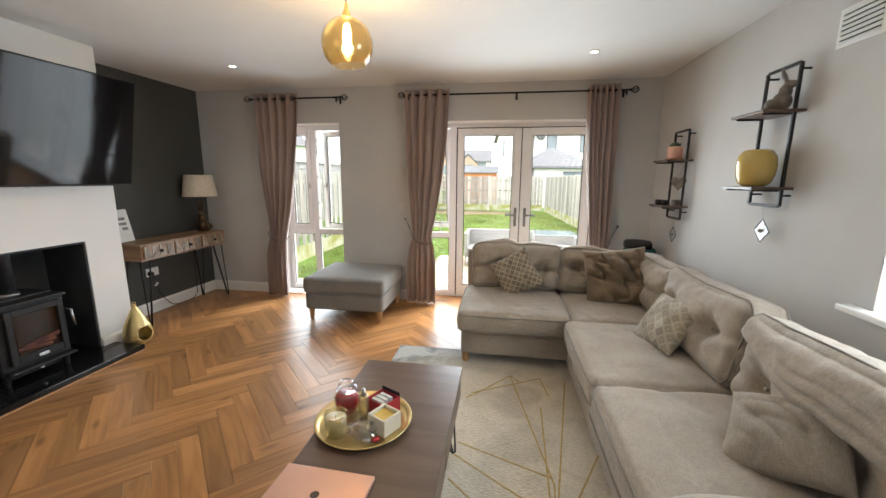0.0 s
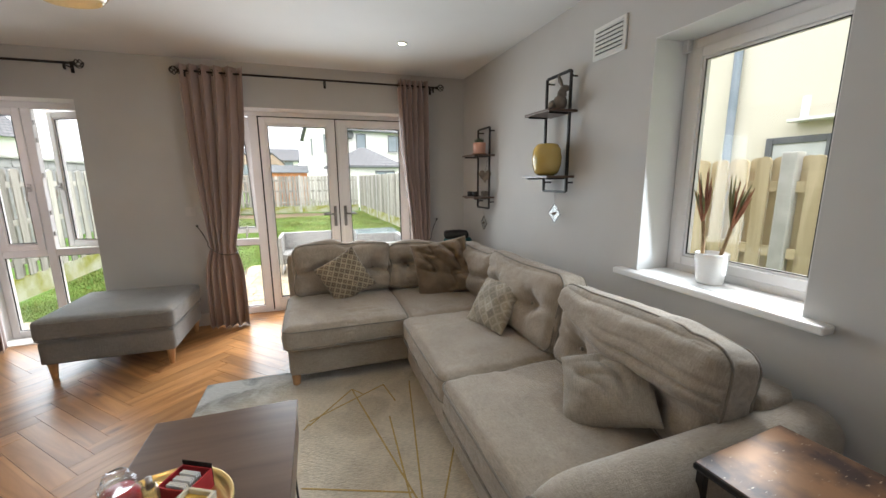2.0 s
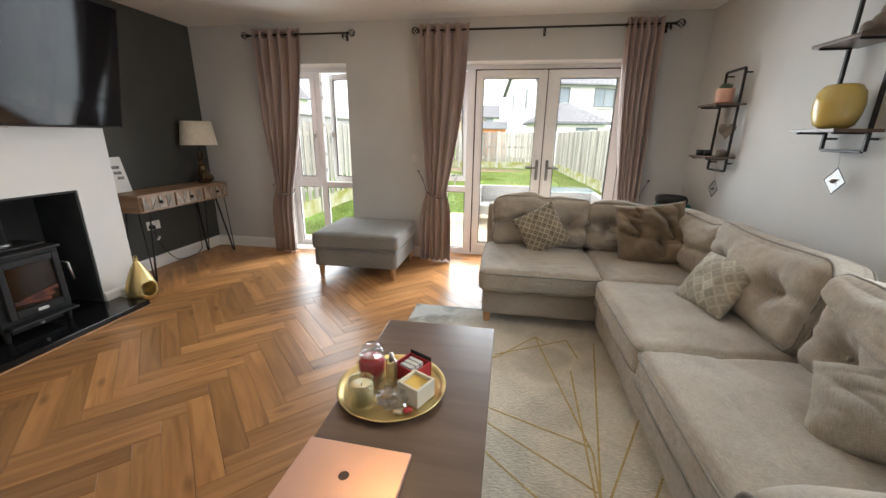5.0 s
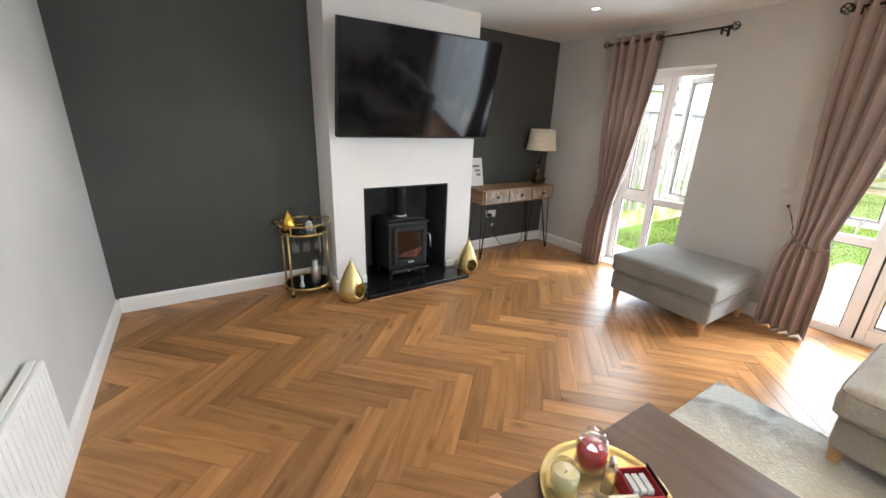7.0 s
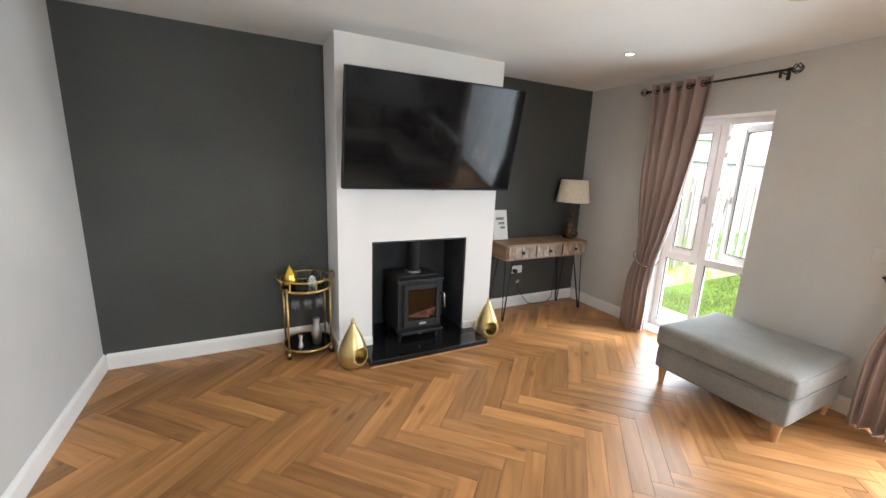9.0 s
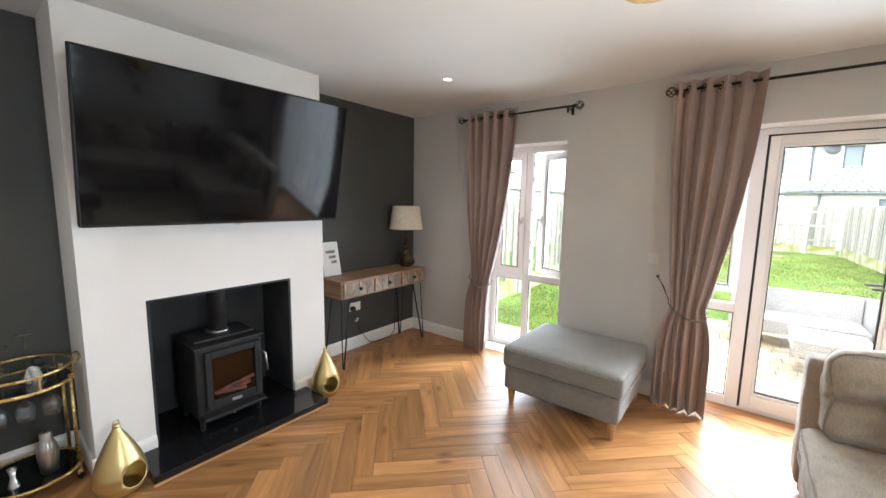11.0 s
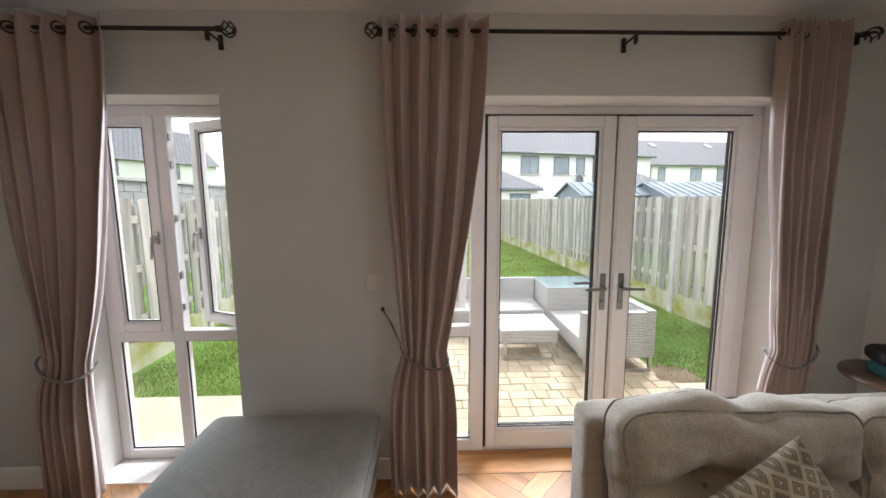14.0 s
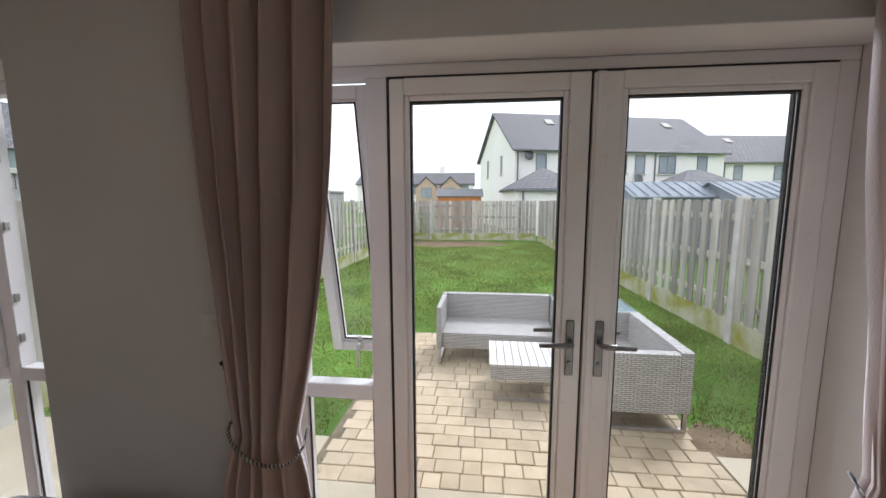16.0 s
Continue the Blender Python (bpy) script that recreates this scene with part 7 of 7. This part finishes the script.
def fence_run(label, p, q, spacing, board_me, top, first=0.0, low=0.30, seed=1, post_m=None, pitch=0.113):
    """Hit-and-miss boards between concrete posts over gravel boards, from p to q."""
    rnd = random.Random(seed)
    p, q = Vector(p), Vector(q)
    d = (q - p)
    length = d.length
    d.normalize()
    ang_ = math.degrees(math.atan2(d.y, d.x))
    side = Vector((-d.y, d.x))
    fe = thing("fence", label, "fence", group="garden fences")
    s = first
    posts = []
    while s <= length + 0.01:
        posts.append(s)
        s += spacing
    for s in posts:
        c = p + d * s
        po = part("post", box(-0.05, -0.05, GZ - 0.05, 0.05, 0.05, top + 0.03, 0.01), post_m or POST, fe, "square concrete post")
        po.matrix_world = pose(c.x, c.y, 0, 0, 0, ang_)
    marks = sorted({0.0, *posts, length})
    for a, b in zip(marks, marks[1:]):
        if b - a < 0.3:
            continue
        m_ = p + d * ((a + b) / 2)
        w = b - a - 0.1
        gb_ = part("gravel_board", box(-w / 2, -0.025, GZ - 0.05, w / 2, 0.025, GZ + low, 0.004), MOSSY, fe, "mossy concrete gravel board")
        gb_.matrix_world = pose(m_.x, m_.y, 0, 0, 0, ang_)
        for z in (GZ + low + 0.2, (GZ + low + top) / 2, top - 0.22):
            rl_ = part("rail", box(-w / 2, -0.016, z - 0.04, w / 2, 0.016, z + 0.04, 0.003), board_me.materials[0], fe)
            rl_.matrix_world = pose(m_.x, m_.y, 0, 0, 0, ang_)
        n = int(w / pitch)
        for k in range(n):
            c = m_ + d * (-w / 2 + (k + 0.5) * w / n) + side * (0.026 if k % 2 else -0.026)
            bo = new("board", board_me)
            bo.matrix_world = Matrix.Translation((c.x, c.y, GZ + low + 0.005 - rnd.random() * 0.012)) @ pose(0, 0, 0, 0, 0, ang_) @ pose(0, 0, 0, 0, -90, 0) @ pose(0, 0, 0, 90 + rnd.uniform(-1.5, 1.5), 0, 0)
            bo.parent = fe
    return fe


TOPZ = 1.60
grey_board = board_mesh("board", TOPZ - GZ - 0.30, FENCE)
new_board = board_mesh("board", 1.55 - GZ - 0.30, NEWFENCE, 0.098)
fence_run("weathered grey timber fence along the lawn with concrete posts", (3.42, 4.9), (2.56, 20.5), 2.05, grey_board, TOPZ, 1.13, seed=2, pitch=0.105)
fence_run("weathered timber fence across the end of the garden", (2.50, 20.55), (-3.55, 20.55), 1.95, grey_board, TOPZ, 0.9, seed=3, pitch=0.15)
fence_run("weathered timber fence beside the tall window", (-3.58, 20.5), (-3.58, 4.9), 2.05, grey_board, TOPZ, 0.6, seed=4, pitch=0.13)
fence_run("pale new timber fence outside the side window", (3.62, 0.2), (3.62, 4.2), 2.0, new_board, 1.55, 1.92, seed=5, pitch=0.077)


# ---- neighbouring houses ----
def roof_mesh(x0, x1, y0, y1, eave, ridge, over=0.25, hip=0.0, t=0.12):
    """A pitched roof with its ridge along x; hip: how far the ridge stops short of both ends."""
    bm = bmesh.new()
    ym = (y0 + y1) / 2
    dz = (ridge - eave) / ((y1 - y0) / 2) * over
    lo = [(x0 - over, y0 - over, eave - dz), (x1 + over, y0 - over, eave - dz), (x1 + over, y1 + over, eave - dz), (x0 - over, y1 + over, eave - dz)]
    rd = [(x0 - over + hip, ym, ridge), (x1 + over - hip, ym, ridge)]
    L1 = [bm.verts.new(c) for c in lo]
    R1 = [bm.verts.new(c) for c in rd]
    L2 = [bm.verts.new((a, b, c + t)) for a, b, c in lo]
    R2 = [bm.verts.new((a, b, c + t)) for a, b, c in rd]
    for L, R in ((L1, R1), (L2, R2)):
        bm.faces.new((L[0], L[1], R[1], R[0]))
        bm.faces.new((L[2], L[3], R[0], R[1]))
        if hip:
            bm.faces.new((L[1], L[2], R[1]))
            bm.faces.new((L[3], L[0], R[0]))
    for k in range(4):
        k2 = (k + 1) % 4
        if hip or k in (0, 2):
            bm.faces.new((L1[k], L1[k2], L2[k2], L2[k]))
    if not hip:
        for a, b, r in ((1, 2, 1), (3, 0, 0)):
            bm.faces.new((L1[a], R1[r], R2[r], L2[a]))
            bm.faces.new((R1[r], L1[b], L2[b], R2[r]))
    bmesh.ops.recalc_face_normals(bm, faces=bm.faces[:])
    return bm


def gabled(x0, x1, y0, y1, z0, eave, ridge):
    bm = bmesh.new()
    ym = (y0 + y1) / 2
    ends = []
    for x in (x0, x1):
        ends.append([bm.verts.new(c) for c in ((x, y0, z0), (x, y1, z0), (x, y1, eave), (x, ym, ridge), (x, y0, eave))])
    bm.faces.new(ends[0][::-1])
    bm.faces.new(ends[1])
    for k in range(5):
        bm.faces.new((ends[0][k], ends[0][(k + 1) % 5], ends[1][(k + 1) % 5], ends[1][k]))
    bmesh.ops.recalc_face_normals(bm, faces=bm.faces[:])
    return bm


def far_window(parent, x, z, w, h, y=0.0, M=None, bars=1):
    """A grey framed window on a wall that faces -y."""
    M = M or Matrix.Identity(4)
    own = frame_bars(x - w / 2, x + w / 2, z - h / 2, z + h / 2, y - 0.03, y + 0.05, 0.07, lip=0)
    for k in range(bars):
        bx_ = x - w / 2 + w * (k + 1) / (bars + 1)
        box(bx_ - 0.03, y - 0.02, z - h / 2 + 0.07, bx_ + 0.03, y + 0.04, z + h / 2 - 0.07, 0, own)
    win_ = part("window", moved(own, M), GREYW, parent, "dark grey framed window")
    part("pane", moved(box(x - w / 2 + 0.06, y - 0.012, z - h / 2 + 0.06, x + w / 2 - 0.06, y - 0.006, z + h / 2 - 0.06), M), DARKGL, win_, "dark glass pane")
    part("sill", moved(box(x - w / 2 - 0.08, y - 0.1, z - h / 2 - 0.09, x + w / 2 + 0.08, y + 0.02, z - h / 2, 0.01), M), POST, win_, "pale concrete sill")
    return win_


def house(label, m, width, depth, eave, ridge, wins, side_wins=(), lights=(), wall=RENDER, pipes=(), dishes=(), chimneys=()):
    h = thing("house", label, "house", group="neighbouring houses")
    part("wall", gabled(0, width, 0, depth, GZ - 0.1, eave, ridge - 0.02), wall, h, "")
    box_uv(part("roof", roof_mesh(0, width, 0, depth, eave, ridge), TILES, h, "dark grey tiled roof"))
    part("gutter", rod((-0.2, -0.3, eave - 0.14), (width + 0.2, -0.3, eave - 0.14), 0.06, 8), GREYW, h, "dark gutter")
    for x, z, w, hh2, bars in wins:
        far_window(h, x, z, w, hh2, 0.0, None, bars)
    side = pose(0, 0, 0, 0, 0, -90)
    for y, z, w, hh2 in side_wins:
        far_window(h, -y, z, w, hh2, 0.0, side, 0)
    for x, f in lights:
        y = depth / 2 * f
        z = eave + (ridge - eave) * f + 0.14
        sl = math.degrees(math.atan2(ridge - eave, depth / 2))
        part("rooflight", moved(box(-0.27, -0.36, 0, 0.27, 0.36, 0.06, 0.01), pose(x, y, z, sl)), POST, h, "pale rooflight")
    for x in pipes:
        part("downpipe", rod((x, -0.08, GZ), (x, -0.08, eave - 0.1), 0.05, 8), GREYW, h, "dark downpipe")
    for x, z in dishes:
        dd = part("satellite_dish", lathe([(0, 0), (0.15, 0.02), (0.33, 0.09), (0.33, 0.1), (0, 0.02)], 24), GREYW, h, "grey satellite dish", True)
        dd.matrix_basis = pose(x, -0.15, z, 75, 0, 10)
    for x in chimneys:
        part("chimney", box(x - 0.45, depth / 2 - 0.3, ridge - 0.4, x + 0.45, depth / 2 + 0.3, ridge + 0.85, 0.03), wall, h, "rendered chimney")
        for k in (-0.2, 0.2):
            part("chimney_pot", cyl(x + k, depth / 2, ridge + 0.85, ridge + 1.2, 0.12, 0.1, 12), BRICKF, h)
    h.matrix_world = m
    return h


house("white rendered two-storey house with a grey tiled roof", pose(1.92, 26.83, 0, 0, 0, 14.8), 14.2, 8.5, 4.72, 7.55,
      [(1.65, 3.85, 0.7, 1.15, 0), (4.3, 3.85, 1.35, 1.15, 1), (6.7, 3.85, 1.2, 1.15, 0), (8.2, 3.85, 0.7, 1.15, 0), (10.1, 3.85, 1.2, 1.15, 1), (12.6, 3.85, 0.75, 1.15, 0), (7.2, 1.05, 1.4, 1.2, 1)],
      [(2.7, 3.95, 0.35, 1.25), (6.1, 3.95, 0.35, 1.25)], [(3.4, 0.72), (12.2, 0.72)], pipes=(0.15, 9.2), dishes=((0.75, 4.3), (8.0, 2.9)))
house("white rendered terrace house further along", pose(17.6, 34.2, 0, 0, 0, 8), 16, 8, 4.5, 6.9,
      [(1.3, 3.65, 0.7, 1.1, 0), (4.6, 3.65, 1.1, 1.1, 1), (7.0, 3.65, 0.7, 1.1, 0), (9.5, 3.65, 1.1, 1.1, 1)], (), [(2.6, 0.75), (8.4, 0.75)], pipes=(0.2,))
house("white rendered semi-detached house beyond the side fence", pose(33.6, 30.0, 0, 0, 0, -8), 14, 8, 4.5, 6.9, [(2, 3.65, 1.1, 1.1, 1), (6, 3.65, 1.1, 1.1, 1)], (), [(4, 0.7)])
fh = house("far row of brick-fronted houses with a white chimney", pose(-20, 62.5, 0, 0, 0, 2), 18.3, 8, 4.3, 6.1, [(9.4, 3.4, 1.3, 1.4, 1), (17.0, 3.6, 1.2, 1.1, 1), (3.0, 3.4, 1.2, 1.2, 1)], wall=RENDER, chimneys=(13.2,))
for gx in (11.1, 14.8):
    bm = bmesh.new()
    A, B = [[bm.verts.new(c) for c in ((gx - 1.6, y, GZ), (gx + 1.6, y, GZ), (gx + 1.6, y, 3.7), (gx, y, 5.2), (gx - 1.6, y, 3.7))] for y in (-0.9, 1.0)]
    bm.faces.new(A[::-1])
    bm.faces.new(B)
    for k in range(5):
        bm.faces.new((A[k], A[(k + 1) % 5], B[(k + 1) % 5], B[k]))
    bmesh.ops.recalc_face_normals(bm, faces=bm.faces[:])
    gb2 = part("brick_gable", bm, BRICKF, fh, "buff brick gable front")
    gb2.matrix_parent_inverse = Matrix.Identity(4)
    for s in (-1, 1):
        part("barge_board", moved(box(-1.2, -0.05, -0.08, 1.2, 0.05, 0.08), pose(gx + s * 0.8, -0.95, 4.5, 0, s * 43, 0)), TILES, gb2)
    far_window(fh, gx, 2.9, 1.5, 1.5, -0.9, None, 1)
house("brick and render house seen over the block wall", pose(-30.2, 19.8, 0, 0, 0, 64), 22, 8, 4.9, 8.0,
      [(4.0, 4.1, 1.3, 1.3, 1), (9.0, 4.2, 1.3, 1.4, 1), (13.5, 4.2, 1.3, 1.4, 1), (18, 4.2, 1.3, 1.4, 1)], wall=RENDER, chimneys=(12.5,))


def hip_room(label, x0, y0, x1, y1, eave, ridge, yaw):
    h = thing("house_extension", label, "house extension", group="rear extensions")
    part("wall", box(0, 0, GZ - 0.1, x1 - x0, y1 - y0, eave), RENDER, h)
    box_uv(part("roof", roof_mesh(0, x1 - x0, 0, y1 - y0, eave, ridge, 0.2, (y1 - y0) / 2 + 0.1), TILES, h, "hipped grey tiled roof"))
    part("gutter", rod((-0.2, -0.22, eave - 0.1), (x1 - x0 + 0.2, -0.22, eave - 0.1), 0.05, 8), GREYW, h)
    far_window(h, (x1 - x0) * 0.72, 1.55, 1.2, 0.7, 0.0, None, 1)
    part("downpipe", rod((0.3, -0.08, GZ), (0.3, -0.08, eave - 0.05), 0.045, 8), GREYW, h)
    h.matrix_world = pose(x0, y0, 0, 0, 0, yaw)
    return h


hip_room("single-storey white extension with a hipped roof", 1.75, 22.7, 5.4, 26.2, 2.2, 3.2, 9)
hip_room("single-storey white extension behind the metal shed", 10.4, 24.6, 14.4, 28.0, 2.2, 3.2, 12)


def shed(label, x0, y0, x1, y1, eave, ridge, walls, roof, yaw=0, ribs=True):
    s = thing("shed", label, "shed", group="garden sheds")
    part("wall", gabled(0, x1 - x0, 0, y1 - y0, GZ - 0.05, eave, ridge - 0.01), walls, s)
    part("roof", roof_mesh(0, x1 - x0, 0, y1 - y0, eave, ridge, 0.12, 0, 0.04), roof, s, "sheet roof")
    if ribs:
        n = int((x1 - x0) / 0.3)
        ym = (y1 - y0) / 2
        for k in range(n + 1):
            x = k * (x1 - x0) / n
            part("roof_rib", rod((x, -0.1, eave + 0.03), (x, ym, ridge + 0.05), 0.022, 6), roof, s)
    s.matrix_world = pose(x0, y0, 0, 0, 0, yaw)
    return s


shed("grey metal garden shed with a ribbed roof behind the fence", 4.7, 15.4, 7.1, 17.4, 1.72, 2.16, TIN, TIN, 6)
shed("long grey metal shed with a ribbed roof behind the fence", 7.2, 14.6, 11.2, 17.2, 1.66, 2.12, TIN, TIN, 3)
shed("orange timber shed with a dark roof beyond the fence", -2.75, 26.9, -0.05, 29.0, 1.9, 2.32, SHEDW, GREYW, 3, False)

# block wall and the house across the side passage
bwall = thing("block_wall", "grey concrete block wall with a pale capping", "wall")
part("core", box(-6.72, 3.0, GZ - 0.05, -6.56, 21.0, 1.98), BLOCKM, bwall)
part("capping", box(-6.78, 3.0, 1.98, -6.50, 21.0, 2.06, 0.012), POST, bwall, "pale concrete capping")
bk = bpy.data.meshes.new("block")
tmp = box(-0.215, -0.008, -0.102, 0.215, 0.008, 0.102, 0.004, seg=1)
tmp.to_mesh(bk)
tmp.free()
bk.materials.append(BLOCKM)
for r in range(6):
    for c in range(22):
        b3 = new("block", bk)
        b3.matrix_world = pose(-6.555, 6.0 + c * 0.445 + (0.22 if r % 2 else 0), 1.87 - r * 0.216, 0, 0, 90)
        b3.parent = bwall
nb = thing("side_house", "cream rendered gable wall of the house next door", "house")
part("wall", box(5.2, -6.0, GZ - 0.05, 5.5, 4.9, 6.0), CREAM, nb)
part("downpipe", rod((5.14, 3.70, GZ), (5.14, 3.70, 6.0), 0.045, 10), surface("grey_pipe", (0.18, 0.22, 0.26), (0.24, 0.28, 0.33), 4, 0.5, 0.05), nb, "grey downpipe")
nw = part("window", moved(frame_bars(-3.30, -2.68, 0.85, 1.82, -0.03, 0.05, 0.07, lip=0), pose(5.2, 0, 0, 0, 0, -90)), GREYW, nb, "grey framed window")
part("pane", box(5.19, 2.74, 0.92, 5.196, 3.24, 1.75), surface("pale_blind_pane", (0.5, 0.52, 0.5), (0.58, 0.6, 0.58), 2, 0.1, 0.0), nw, "pale pane")
part("ledge", box(5.02, 2.50, 1.955, 5.2, 3.04, 1.985, 0.006), TRIM, nb, "white shelf bracket")
for y in (2.63, 2.93):
    part("vent_pipe", rod((5.10, y, 1.985), (5.10, y, 2.20), 0.035, 12), TRIM, nb, "short white vent pipe")


# ---- patio pavers ----
patio = thing("patio", "weathered tan block paving in mixed sizes", "patio", kind="structure")
rp = random.Random(12)
paver_meshes = {}
y = 5.25
while y < 7.98:
    d = rp.choice((0.13, 0.145, 0.16))
    x = -0.93 + rp.uniform(0, 0.08)
    while x < 1.74:
        w = min(rp.choice((0.12, 0.15, 0.19, 0.23)), 1.78 - x)
        key = (round(w, 2), round(d, 2))
        if w > 0.07:
            if key not in paver_meshes:
                bm = box(-w / 2 + 0.003, -d / 2 + 0.003, -0.03, w / 2 - 0.003, d / 2 - 0.003, 0.0, 0.005, seg=1)
                me = bpy.data.meshes.new("paver")
                bm.to_mesh(me)
                bm.free()
                me.materials.append(PAVER)
                paver_meshes[key] = me
            ob = new("paver", paver_meshes[key])
            ob.matrix_world = pose(x + w / 2, y + d / 2, GZ + rp.uniform(-0.004, 0.003), rp.uniform(-0.9, 0.9), rp.uniform(-0.9, 0.9), rp.uniform(-0.6, 0.6))
            ob.parent = patio
        x += w
    y += d


# ---- herringbone floor ----
floor = thing("floor", "warm oak herringbone floor with a satin finish", "floor", kind="structure")
PL, PW, PT = 0.645, 0.1075, 0.014


def clip(poly, axis, limit, keep_low):
    out = []
    for p, q in zip(poly, poly[1:] + poly[:1]):
        a = (p[axis] <= limit) == keep_low or p[axis] == limit
        c = (q[axis] <= limit) == keep_low or q[axis] == limit
        if a:
            out.append(p)
        if a != c:
            t = (limit - p[axis]) / (q[axis] - p[axis])
            out.append(tuple(p[k] + t * (q[k] - p[k]) for k in (0, 1)))
    return out


def slab(poly, z0, z1, chamfer=0.0012):
    """A board from its outline, with a chamfered upper edge."""
    bm = bmesh.new()
    c = Vector((sum(p[0] for p in poly) / len(poly), sum(p[1] for p in poly) / len(poly)))
    low = [bm.verts.new((*p, z0)) for p in poly]
    mid = [bm.verts.new((*p, z1 - chamfer)) for p in poly]
    top_ = []
    for p in poly:
        d = c - Vector(p)
        top_.append(bm.verts.new((*(Vector(p) + d.normalized() * min(chamfer * 1.4, d.length * 0.4)), z1)))
    n = len(poly)
    bm.faces.new(top_)
    for A, B in ((low, mid), (mid, top_)):
        for k in range(n):
            bm.faces.new((A[k], A[(k + 1) % n], B[(k + 1) % n], B[k]))
    bmesh.ops.recalc_face_normals(bm, faces=bm.faces[:])
    return bm


g_ = 0.0006
whole = slab([(-PL / 2 + g_, -PW / 2 + g_), (PL / 2 - g_, -PW / 2 + g_), (PL / 2 - g_, PW / 2 - g_), (-PL / 2 + g_, PW / 2 - g_)], -PT, 0.0)
plank_mesh = bpy.data.meshes.new("plank")
whole.to_mesh(plank_mesh)
whole.free()
plank_mesh.materials.append(OAK)
turn45 = Matrix.Rotation(radians(45), 2)
origin = Vector((-0.87, 1.74))
boards = []
for i in range(-48, 49):
    for j in range(-8, 9):
        base = Vector((i * PW + j * PL, i * PW - j * PL))
        boards.append((origin + turn45 @ (base + Vector((PL / 2, PW / 2))), 45))
        boards.append((origin + turn45 @ (base + Vector((PL + PW / 2, PW - PL / 2))), -45))
rest = bmesh.new()
for c, ang in boards:
    if not (W - 0.4 < c.x < E_ + 0.4 and S - 0.4 < c.y < N + 0.4):
        continue
    r2 = Matrix.Rotation(radians(ang), 2)
    corners = [tuple(c + r2 @ Vector(p)) for p in ((-PL / 2 + g_, -PW / 2 + g_), (PL / 2 - g_, -PW / 2 + g_), (PL / 2 - g_, PW / 2 - g_), (-PL / 2 + g_, PW / 2 - g_))]
    inside = all(W < x < E_ and S < y < N for x, y in corners)
    under_sofa = c.x > 1.0 and c.y > 0.9
    if inside and not under_sofa:
        ob = new("plank", plank_mesh)
        ob.matrix_world = pose(c.x, c.y, 0, 0, 0, ang + (180 if (int(c.x * 977) + int(c.y * 613)) % 2 else 0))
        ob.parent = floor
        continue
    poly = corners
    for axis, limit, low in ((0, W, False), (0, E_, True), (1, S, False), (1, N, True)):
        poly = clip(poly, axis, limit, low) if poly else poly
    if len(poly) < 3:
        continue
    inv = r2.transposed()
    local = [tuple(inv @ (Vector(p) - c)) for p in poly]
    bm = slab(local, -PT, 0.0)
    if under_sofa:
        moved(bm, pose(c.x, c.y, 0, 0, 0, ang))
        merge(rest, bm)
        continue
    ob = part("plank", bm, OAK, floor)
    ob.matrix_world = pose(c.x, c.y, 0, 0, 0, ang)
tagged(part("plank_rest", rest, OAK, floor), kind="stuff")
